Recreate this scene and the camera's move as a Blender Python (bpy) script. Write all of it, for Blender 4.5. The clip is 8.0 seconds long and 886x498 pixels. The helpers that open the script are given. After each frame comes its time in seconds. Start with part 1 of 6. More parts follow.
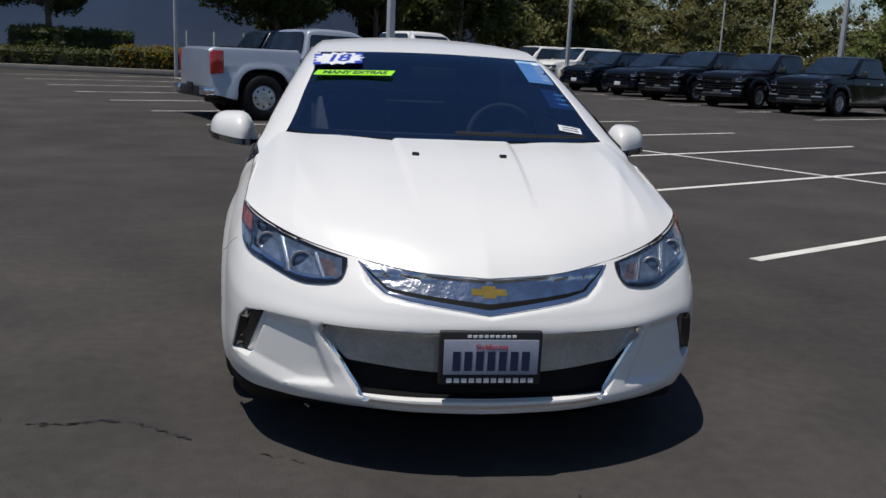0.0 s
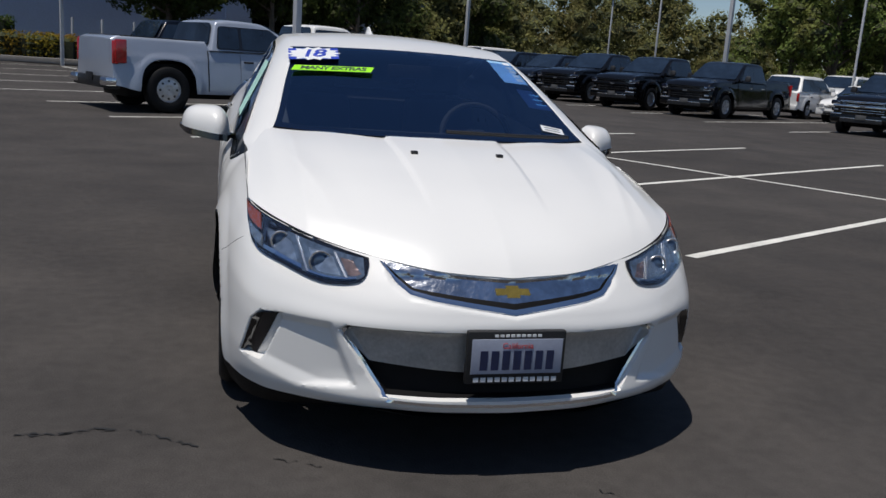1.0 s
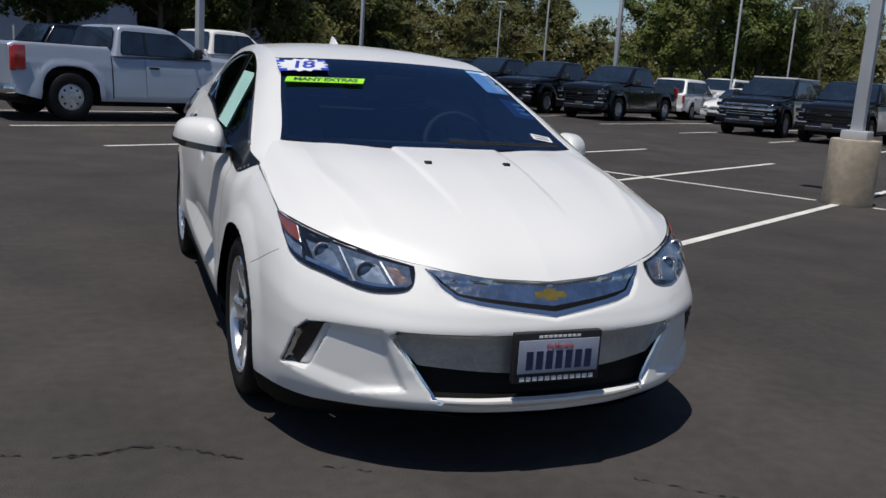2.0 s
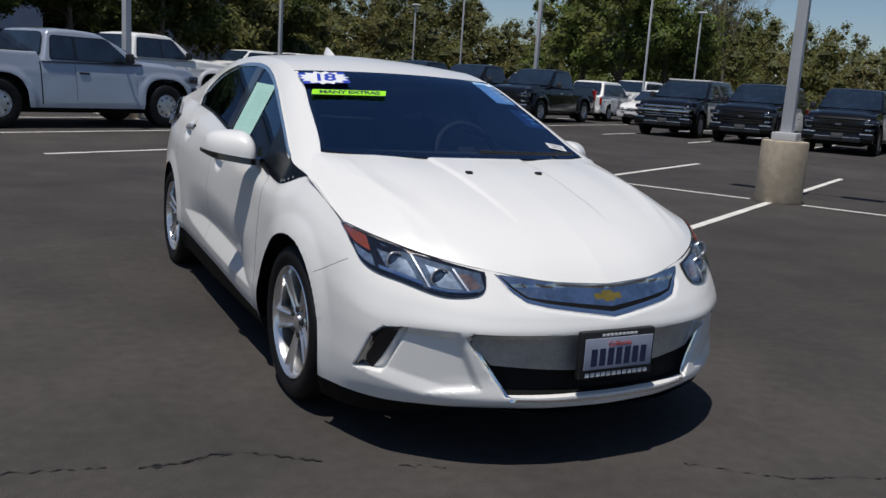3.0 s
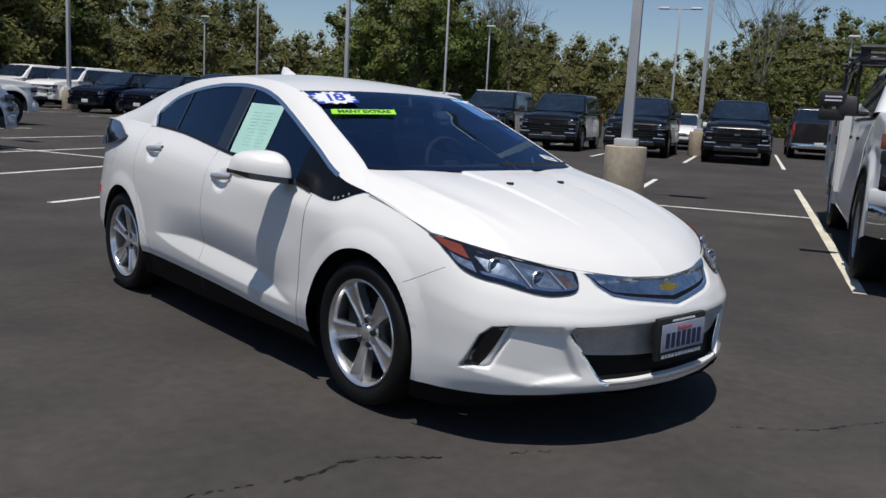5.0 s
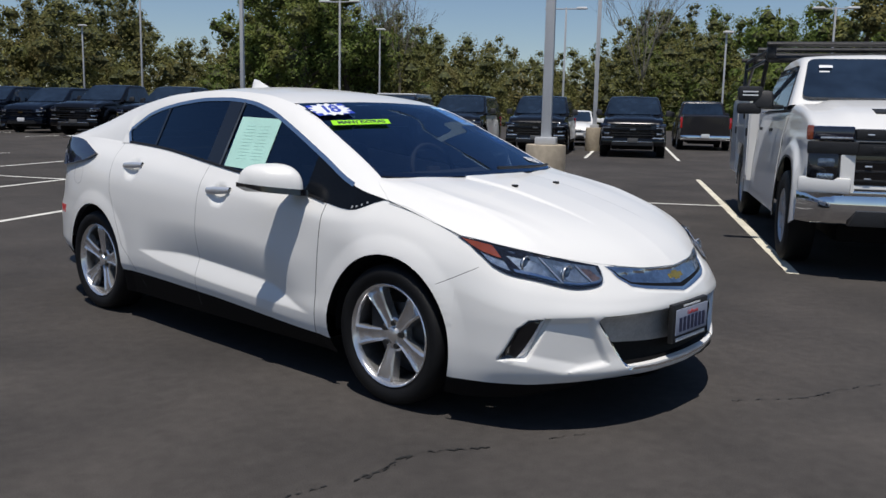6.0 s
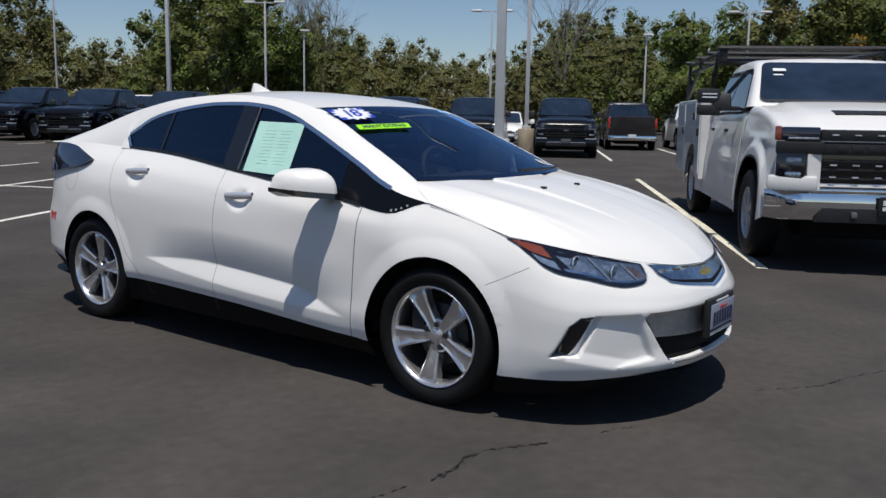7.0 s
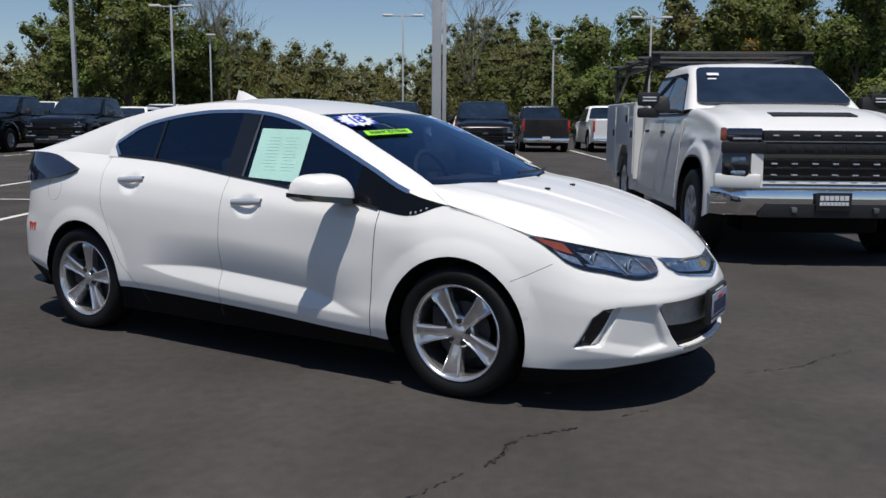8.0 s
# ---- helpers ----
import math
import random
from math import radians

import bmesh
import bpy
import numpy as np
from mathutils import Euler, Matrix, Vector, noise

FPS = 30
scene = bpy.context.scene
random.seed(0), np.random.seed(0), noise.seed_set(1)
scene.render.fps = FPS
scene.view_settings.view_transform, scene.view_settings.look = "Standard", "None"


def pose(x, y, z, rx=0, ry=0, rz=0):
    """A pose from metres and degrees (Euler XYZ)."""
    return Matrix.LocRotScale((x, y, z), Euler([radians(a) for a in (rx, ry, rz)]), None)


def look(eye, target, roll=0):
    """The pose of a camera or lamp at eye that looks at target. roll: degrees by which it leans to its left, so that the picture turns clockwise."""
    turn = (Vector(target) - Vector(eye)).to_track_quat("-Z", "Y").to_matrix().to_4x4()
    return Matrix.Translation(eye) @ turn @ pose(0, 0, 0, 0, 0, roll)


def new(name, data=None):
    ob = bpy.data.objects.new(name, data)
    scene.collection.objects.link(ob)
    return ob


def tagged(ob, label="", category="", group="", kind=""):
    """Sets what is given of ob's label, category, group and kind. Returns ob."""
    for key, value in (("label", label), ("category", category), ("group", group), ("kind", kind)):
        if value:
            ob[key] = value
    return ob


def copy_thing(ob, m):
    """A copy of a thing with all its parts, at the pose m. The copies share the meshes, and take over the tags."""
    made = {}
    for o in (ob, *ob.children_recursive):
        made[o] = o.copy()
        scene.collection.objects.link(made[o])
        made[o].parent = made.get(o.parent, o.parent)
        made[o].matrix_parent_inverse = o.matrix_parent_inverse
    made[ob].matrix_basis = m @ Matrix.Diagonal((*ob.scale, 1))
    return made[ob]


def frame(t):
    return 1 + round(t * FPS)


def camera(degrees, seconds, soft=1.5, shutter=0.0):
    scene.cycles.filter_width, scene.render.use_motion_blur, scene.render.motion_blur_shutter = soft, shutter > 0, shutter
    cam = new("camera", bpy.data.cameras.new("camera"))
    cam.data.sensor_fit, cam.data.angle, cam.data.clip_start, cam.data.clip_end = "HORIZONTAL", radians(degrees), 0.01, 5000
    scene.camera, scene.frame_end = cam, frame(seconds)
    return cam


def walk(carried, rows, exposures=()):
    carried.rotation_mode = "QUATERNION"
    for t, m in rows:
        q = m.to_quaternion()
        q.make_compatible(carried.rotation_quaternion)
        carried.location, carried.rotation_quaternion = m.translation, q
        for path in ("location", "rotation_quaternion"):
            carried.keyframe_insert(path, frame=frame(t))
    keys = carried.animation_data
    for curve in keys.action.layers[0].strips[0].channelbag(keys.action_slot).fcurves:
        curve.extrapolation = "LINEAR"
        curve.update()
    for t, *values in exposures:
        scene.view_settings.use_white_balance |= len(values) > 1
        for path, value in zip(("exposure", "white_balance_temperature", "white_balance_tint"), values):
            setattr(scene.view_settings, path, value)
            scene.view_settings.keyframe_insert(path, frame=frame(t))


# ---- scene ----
cam = camera(53.4, 8.0)
PATH = [
    (0, -0.510, -3.541, 1.313, -7.20, -12.15, -2.54),
    (0.5, -0.707, -3.475, 1.296, -11.20, -12.03, -3.69),
    (1, -0.923, -3.456, 1.299, -14.25, -11.99, -3.98),
    (1.2, -0.981, -3.441, 1.299, -15.95, -11.82, -4.02),
    (2.3, -1.607, -3.407, 1.303, -22.84, -11.13, -3.75),
    (2.5, -1.715, -3.405, 1.304, -23.59, -11.02, -3.71),
    (3, -1.970, -3.339, 1.319, -27.32, -10.81, -3.76),
    (3.5, -2.268, -3.280, 1.315, -31.48, -10.42, -3.72),
    (4, -2.562, -3.201, 1.313, -34.34, -10.29, -3.36),
    (4.5, -2.787, -3.062, 1.283, -37.40, -9.77, -3.36),
    (6, -3.554, -2.672, 1.296, -48.49, -8.87, -1.13),
    (6.5, -3.747, -2.482, 1.291, -51.05, -8.86, -0.60),
    (7, -3.941, -2.294, 1.299, -53.73, -8.69, -0.91),
    (7.5, -4.196, -2.124, 1.285, -56.49, -8.21, -0.10),
    (8, -4.375, -1.956, 1.303, -59.92, -8.38, -0.38),
]
walk(cam, [(t, pose(x, y, z, 90 + pitch, roll, yaw)) for t, x, y, z, yaw, pitch, roll in PATH],
     exposures=[(0, -0.09, 6300, 12), (1.5, -0.08, 6300, 12), (3.5, -0.06, 6300, 12), (4.5, 0.06, 6300, 12), (6.5, 0.11, 6300, 12), (8, 0.15, 6300, 12)])

# ---- light: clear noon sky and one high sun ----
SUN_WAY = Vector((1.52, 0.85, -6.1)).normalized()
world = bpy.data.worlds.new("sky")
scene.world = world
world.use_nodes = True
wn = world.node_tree.nodes
sky = wn.new("ShaderNodeTexSky")
sky.sky_type = "NISHITA"
sky.sun_disc = False
sky.sun_elevation = math.asin(-SUN_WAY.z)
sky.sun_rotation = math.atan2(-SUN_WAY.x, -SUN_WAY.y)
sky.air_density, sky.dust_density, sky.ozone_density = 0.9, 0.15, 2.6
world.node_tree.links.new(sky.outputs[0], wn["Background"].inputs[0])
wn["Background"].inputs[1].default_value = 0.072
sun_data = bpy.data.lights.new("sun", "SUN")
sun_data.energy, sun_data.angle, sun_data.color = 4.0, radians(0.53), (1.0, 0.945, 0.85)
sun = new("sun", sun_data)
sun.matrix_world = look((0, 0, 30), Vector((0, 0, 30)) + SUN_WAY)

# ---- plan of the car park: u runs along the stall lines, c across them ----
U, V = Vector((0.870, 0.492)), Vector((-0.492, 0.870))
STALL_TURN = math.degrees(math.atan2(U.y, U.x))


def rise(x, y):
    """Height of the gently sloping ground."""
    return 0.0135 * min(max(0.0, x * V.x + y * V.y - 8.0), 24.0)


def spot(u, c):
    x, y = u * U.x + c * V.x, u * U.y + c * V.y
    return Vector((x, y, rise(x, y)))
from mathutils.bvhtree import BVHTree


# ---- materials ----
def surface(name, colour, rough=0.5, metal=0.0, grain=(60.0, 0.08), stain=(1.5, 0.15), bump=(200.0, 0.0), coat=0.0, each=0.0, specular=0.5):
    """A Principled material whose colour varies at two scales, with fine relief. each: variation from object to object."""
    m = bpy.data.materials.new(name)
    m.use_nodes = True
    nt = m.node_tree
    b = nt.nodes["Principled BSDF"]
    tc = nt.nodes.new("ShaderNodeTexCoord")
    mixes = []
    for (scale, amount), detail in ((grain, 3.0), (stain, 5.0)):
        n = nt.nodes.new("ShaderNodeTexNoise")
        n.inputs["Scale"].default_value, n.inputs["Detail"].default_value = scale, detail
        nt.links.new(tc.outputs["Object"], n.inputs["Vector"])
        r = nt.nodes.new("ShaderNodeMapRange")
        r.inputs["From Min"].default_value, r.inputs["From Max"].default_value = 0.3, 0.7
        r.inputs["To Min"].default_value, r.inputs["To Max"].default_value = 1.0 - amount, 1.0 + amount
        nt.links.new(n.outputs[0], r.inputs["Value"])
        mixes.append(r)
    mul = nt.nodes.new("ShaderNodeMath")
    mul.operation = "MULTIPLY"
    nt.links.new(mixes[0].outputs[0], mul.inputs[0])
    nt.links.new(mixes[1].outputs[0], mul.inputs[1])
    last = mul
    if each:
        oi = nt.nodes.new("ShaderNodeObjectInfo")
        r = nt.nodes.new("ShaderNodeMapRange")
        r.inputs["To Min"].default_value, r.inputs["To Max"].default_value = 1.0 - each, 1.0 + each
        nt.links.new(oi.outputs["Random"], r.inputs["Value"])
        last = nt.nodes.new("ShaderNodeMath")
        last.operation = "MULTIPLY"
        nt.links.new(mul.outputs[0], last.inputs[0])
        nt.links.new(r.outputs[0], last.inputs[1])
    sc = nt.nodes.new("ShaderNodeVectorMath")
    sc.operation = "SCALE"
    sc.inputs[0].default_value = colour
    nt.links.new(last.outputs[0], sc.inputs["Scale"])
    nt.links.new(sc.outputs[0], b.inputs["Base Color"])
    b.inputs["Roughness"].default_value = rough
    b.inputs["Metallic"].default_value = metal
    b.inputs["Specular IOR Level"].default_value = specular
    b.inputs["Coat Weight"].default_value = coat
    b.inputs["Coat Roughness"].default_value = 0.03
    if bump[1]:
        n = nt.nodes.new("ShaderNodeTexNoise")
        n.inputs["Scale"].default_value, n.inputs["Detail"].default_value = bump[0], 4.0
        nt.links.new(tc.outputs["Object"], n.inputs["Vector"])
        bp = nt.nodes.new("ShaderNodeBump")
        bp.inputs["Strength"].default_value, bp.inputs["Distance"].default_value = bump[1], 0.01
        nt.links.new(n.outputs[0], bp.inputs["Height"])
        nt.links.new(bp.outputs[0], b.inputs["Normal"])
    return m


def pane(name, tint, ior=1.5, rough=0.0, coating=(1, 1, 1)):
    """Thin glass: tinted see-through with a mirror coat that grows at grazing angles."""
    m = bpy.data.materials.new(name)
    m.use_nodes = True
    nt = m.node_tree
    nt.nodes.remove(nt.nodes["Principled BSDF"])
    tr, gl = nt.nodes.new("ShaderNodeBsdfTransparent"), nt.nodes.new("ShaderNodeBsdfGlossy")
    tr.inputs[0].default_value = (*tint, 1)
    gl.inputs["Roughness"].default_value = rough
    gl.inputs["Color"].default_value = (*coating, 1)
    fr, mx = nt.nodes.new("ShaderNodeFresnel"), nt.nodes.new("ShaderNodeMixShader")
    fr.inputs[0].default_value = ior
    nt.links.new(fr.outputs[0], mx.inputs[0])
    nt.links.new(tr.outputs[0], mx.inputs[1])
    nt.links.new(gl.outputs[0], mx.inputs[2])
    nt.links.new(mx.outputs[0], nt.nodes["Material Output"].inputs[0])
    return m


WHITE_PAINT = surface("white_paint", (0.765, 0.758, 0.735), 0.35, grain=(900, 0.015), stain=(2.0, 0.02), coat=0.6)
BLACK_PAINT = surface("black_paint", (0.004, 0.004, 0.005), 0.15, grain=(900, 0.05), stain=(1.2, 0.25), coat=0.30, specular=0.32)
NAVY_PAINT = surface("navy_paint", (0.004, 0.006, 0.012), 0.16, grain=(900, 0.05), stain=(1.2, 0.25), coat=0.12, specular=0.28)
SILVER_PAINT = surface("silver_paint", (0.36, 0.40, 0.475), 0.35, metal=0.3, grain=(900, 0.04), stain=(1.5, 0.06), coat=1.0)
DARK_RED_GREY = surface("dark_grey_paint", (0.016, 0.014, 0.015), 0.25, grain=(900, 0.05), stain=(1.2, 0.2), coat=0.3, specular=0.3)
TRIM = surface("black_trim", (0.012, 0.012, 0.013), 0.5, grain=(300, 0.15), stain=(4, 0.2), bump=(600, 0.15))
GLOSS_BLACK = surface("gloss_black", (0.008, 0.008, 0.01), 0.08, grain=(300, 0.1), stain=(4, 0.1), coat=0.6)
LOWER_TRIM = surface("lower_trim", (0.005, 0.005, 0.0055), 0.6, grain=(300, 0.15), stain=(4, 0.2), bump=(600, 0.1), specular=0.15)
SAIL_BLACK = surface("sail_black", (0.005, 0.006, 0.008), 0.18, grain=(300, 0.1), stain=(4, 0.1), specular=0.18)
GREY_GAP = surface("panel_gap_shade", (0.10, 0.10, 0.105), 0.7, grain=(300, 0.1), stain=(4, 0.1))
RUBBER = surface("tyre_rubber", (0.0045, 0.0045, 0.005), 0.6, specular=0.3, grain=(180, 0.2), stain=(6, 0.3), bump=(300, 0.25))
ALLOY = surface("alloy", (0.74, 0.74, 0.75), 0.22, metal=0.85, grain=(500, 0.05), stain=(9, 0.1))
DULL_STEEL = surface("dull_steel", (0.23, 0.23, 0.23), 0.45, metal=0.9, grain=(120, 0.15), stain=(12, 0.25))
BRIGHT_HANDLE = surface("satin_chrome", (0.86, 0.87, 0.89), 0.22, metal=0.6, grain=(200, 0.02), stain=(5, 0.04))
CHROME = surface("chrome", (0.82, 0.83, 0.85), 0.05, metal=1.0, grain=(200, 0.02), stain=(5, 0.04))
BRUSHED = surface("etched_chrome", (0.60, 0.62, 0.66), 0.16, metal=1.0, grain=(40, 0.12), stain=(14, 0.18), bump=(30, 0.35))
SHUTTER = surface("grey_grille_insert", (0.46, 0.46, 0.45), 0.34, metal=0.45, grain=(90, 0.1), stain=(7, 0.2), bump=(26, 0.5))
GOLD = surface("gold_badge", (0.78, 0.50, 0.10), 0.25, metal=0.9, grain=(200, 0.05), stain=(30, 0.12))
AMBER = surface("amber_lens", (0.24, 0.05, 0.018), 0.15, grain=(200, 0.1), stain=(20, 0.15), coat=1.0)
RED_LENS = surface("red_lens", (0.45, 0.012, 0.012), 0.12, grain=(120, 0.15), stain=(20, 0.2), coat=1.0)
DARK_LENS = surface("smoked_lens", (0.012, 0.014, 0.03), 0.08, grain=(120, 0.15), stain=(20, 0.2), coat=1.0)
LAMP_BOWL = surface("lamp_bowl", (0.33, 0.39, 0.46), 0.20, metal=0.75, grain=(60, 0.2), stain=(30, 0.3), coat=1.0)
LAMP_DEEP = surface("lamp_bed", (0.10, 0.135, 0.19), 0.15, metal=0.3, grain=(60, 0.2), stain=(30, 0.3), coat=1.0)
DARK_IRON = surface("dark_iron", (0.07, 0.07, 0.072), 0.5, metal=0.7, grain=(120, 0.15), stain=(12, 0.25))
LAMP_RED_SHEEN = surface("lamp_reddish_reflection", (0.20, 0.14, 0.13), 0.2, metal=0.6, grain=(60, 0.2), stain=(30, 0.35), coat=1.0)
PROJECTOR = surface("projector_glass", (0.05, 0.085, 0.15), 0.05, grain=(60, 0.1), stain=(30, 0.2), coat=1.0)
PALE_BLUE = surface("pale_blue_sticker", (0.30, 0.52, 0.74), 0.4, grain=(80, 0.06), stain=(10, 0.1))
NAVY_STICKER = surface("navy_sticker", (0.018, 0.045, 0.15), 0.3, grain=(80, 0.06), stain=(10, 0.15))
# bright colour for the modelled glints in the utility truck's grille
GLINT_BRIGHT = surface("lamp_lens", (0.55, 0.58, 0.62), 0.1, metal=0.4, grain=(60, 0.25), stain=(18, 0.3), coat=1.0)
CABIN = surface("cabin_cloth", (0.03, 0.03, 0.033), 0.8, grain=(400, 0.2), stain=(5, 0.2), bump=(500, 0.2))
CABIN_LIGHT = surface("cabin_grey_leather", (0.12, 0.12, 0.123), 0.6, grain=(300, 0.12), stain=(6, 0.15), bump=(400, 0.15))
GLASS = pane("tinted_windscreen", (0.32, 0.40, 0.50), 2.45, coating=(0.48, 0.70, 1.0))
PRIVACY = pane("privacy_glass", (0.10, 0.13, 0.17), 1.9, coating=(0.55, 0.75, 1.0))
CLEAR = pane("clear_lens", (0.86, 0.90, 0.95), 1.35)
DARK_GLASS = surface("dark_vehicle_glass", (0.014, 0.024, 0.042), 0.03, grain=(5, 0.2), stain=(2, 0.3), specular=0.7)
PLASTIC_WHITE = surface("white_sticker", (0.72, 0.73, 0.74), 0.45, grain=(80, 0.03), stain=(10, 0.05))
BLUE_STICKER = surface("blue_sticker", (0.02, 0.05, 0.42), 0.4, grain=(80, 0.06), stain=(10, 0.1))
LIGHT_BLUE = surface("light_blue_sticker", (0.16, 0.42, 0.75), 0.4, grain=(80, 0.06), stain=(10, 0.1))
GREEN_STICKER = surface("green_sticker", (0.32, 0.78, 0.01), 0.4, grain=(80, 0.05), stain=(10, 0.08))
MINT_PAPER = surface("mint_paper", (0.42, 0.68, 0.60), 0.6, grain=(80, 0.04), stain=(6, 0.06))
FAINT_INK = surface("faint_ink", (0.385, 0.635, 0.56), 0.6, grain=(80, 0.1), stain=(10, 0.1))
DARK_INK = surface("dark_ink", (0.02, 0.05, 0.05), 0.6, grain=(80, 0.1), stain=(10, 0.1))
NAVY_INK = surface("navy_ink", (0.014, 0.02, 0.065), 0.5, grain=(80, 0.1), stain=(10, 0.1))
RED_INK = surface("red_ink", (0.55, 0.05, 0.05), 0.5, grain=(80, 0.1), stain=(10, 0.1))
PLATE_FACE = surface("plate_face", (0.31, 0.34, 0.43), 0.4, grain=(60, 0.05), stain=(8, 0.08))


# ---- mesh helpers ----
def part(name, bm, material, parent=None, label="", smooth=True, crisp=0.65):
    """Links a bmesh as one mesh object, under a thing or under a part."""
    me = bpy.data.meshes.new(name)
    bm.normal_update()
    bm.to_mesh(me)
    bm.free()
    if smooth:
        me.shade_smooth()
        me.set_sharp_from_angle(angle=crisp)
    me.materials.append(material)
    ob = new(name, me)
    if parent is not None:
        ob.parent = parent
    if label:
        ob["label"] = label
    return ob


def pchip(xs, ys):
    """A monotone smooth curve through a few points."""
    xs, ys = np.array(xs, float), np.array(ys, float)
    h, d = np.diff(xs), np.diff(ys) / np.diff(xs)
    m = np.zeros(len(xs))
    for i in range(1, len(xs) - 1):
        if d[i - 1] * d[i] > 0:
            w1, w2 = 2 * h[i] + h[i - 1], h[i] + 2 * h[i - 1]
            m[i] = (w1 + w2) / (w1 / d[i - 1] + w2 / d[i])
    m[0], m[-1] = d[0], d[-1]

    def f(x):
        i = int(min(max(np.searchsorted(xs, x) - 1, 0), len(h) - 1))
        t = (min(max(x, xs[0]), xs[-1]) - xs[i]) / h[i]
        return float(ys[i] * (1 + 2 * t) * (1 - t) ** 2 + m[i] * h[i] * t * (1 - t) ** 2
                     + ys[i + 1] * t * t * (3 - 2 * t) + m[i + 1] * h[i] * t * t * (t - 1))
    return f


def grid(rows, bm=None, close=False):
    """Quads over rows of points."""
    bm = bm or bmesh.new()
    vs = [[bm.verts.new(p) for p in r] for r in rows]
    for a, b in zip(vs, vs[1:]):
        for j in range(len(a) - (0 if close else 1)):
            k = (j + 1) % len(a)
            q = [a[j], a[k], b[k], b[j]]
            if len({tuple(v.co) for v in q}) > 2:
                bm.faces.new(q)
    return bm


def thicken(bm, depth):
    """Gives a sheet a rim: its outer face stays, its border is drawn in along the normals."""
    bm.normal_update()
    geom = bmesh.ops.extrude_face_region(bm, geom=list(bm.faces))["geom"]
    outer = {v for v in geom if isinstance(v, bmesh.types.BMVert)}
    for v in bm.verts:
        if v not in outer:
            v.co -= v.normal * depth
    return bm


def block(sx, sy, sz, at=(0, 0, 0), edge=0.0, turn=(0, 0, 0), bm=None, taper=1.0):
    """A box with rounded edges, centred at a place; taper narrows its top."""
    b = bmesh.new()
    bmesh.ops.create_cube(b, size=1)
    for v in b.verts:
        k = taper if v.co.z > 0 else 1.0
        v.co = Vector((v.co.x * sx * k, v.co.y * sy * k, v.co.z * sz))
    if edge:
        bmesh.ops.bevel(b, geom=list(b.edges), offset=edge, segments=2, affect="EDGES", profile=0.6)
    bmesh.ops.transform(b, matrix=pose(*at, *turn), verts=b.verts)
    return join(bm, b)


def join(bm, other):
    if bm is None:
        return other
    me = bpy.data.meshes.new("tmp")
    other.to_mesh(me)
    other.free()
    bm.from_mesh(me)
    bpy.data.meshes.remove(me)
    return bm


def rod(a, b, r0, r1=None, n=10, bm=None, caps=True):
    """A round bar from a to b."""
    a, b = Vector(a), Vector(b)
    r1 = r0 if r1 is None else r1
    q = (b - a).to_track_quat("Z", "Y")
    o = bmesh.new()
    bmesh.ops.create_cone(o, cap_ends=caps, segments=n, radius1=r0, radius2=r1, depth=(b - a).length)
    bmesh.ops.transform(o, matrix=Matrix.Translation((a + b) / 2) @ q.to_matrix().to_4x4(), verts=o.verts)
    return join(bm, o)


def lathe(profile, n=32, axis="X", bm=None):
    """Turns a profile of (along, radius) round the x axis."""
    rows = [[(a, r * math.cos(2 * math.pi * k / n), r * math.sin(2 * math.pi * k / n)) for k in range(n)] for a, r in profile]
    return grid(rows, bm, close=True)


def extrude_outline(pts, x0, x1, edge=0.0, bm=None, inset1=0.0):
    """A plate from an outline of (y, z), between two x, with rounded rims."""
    b = bmesh.new()
    f = b.faces.new([b.verts.new((x0, y, z)) for y, z in pts])
    r = bmesh.ops.extrude_face_region(b, geom=[f])
    for v in r["geom"]:
        if isinstance(v, bmesh.types.BMVert):
            v.co.x = x1
    bmesh.ops.recalc_face_normals(b, faces=list(b.faces))
    if edge:
        rim = [e for e in b.edges if abs(e.verts[0].co.x - e.verts[1].co.x) < 1e-6]
        bmesh.ops.bevel(b, geom=rim, offset=edge, segments=2, affect="EDGES", profile=0.6)
    return join(bm, b)


def words(name, text, size, material, parent, m, depth=0.0006, label="", bold=0.0):
    """Lettering as a mesh."""
    c = bpy.data.curves.new(name, "FONT")
    c.body, c.size, c.extrude, c.align_x, c.align_y = text, size, depth, "CENTER", "CENTER"
    c.offset, c.shear = bold, 0.2 if bold else 0.0
    c.space_character = 0.88 if bold else 1.0
    tmp = bpy.data.objects.new(name, c)
    scene.collection.objects.link(tmp)
    bpy.context.view_layer.update()
    me = bpy.data.meshes.new_from_object(tmp.evaluated_get(bpy.context.evaluated_depsgraph_get()))
    bpy.data.objects.remove(tmp)
    ob = new(name, me)
    me.materials.clear()
    me.materials.append(material)
    ob.parent, ob.matrix_local = parent, m
    if label:
        ob["label"] = label
    return ob


def thing(name, m, label, category, group=""):
    e = new(name)
    e.empty_display_size = 0.2
    e.matrix_world = m
    return tagged(e, label, category, group)
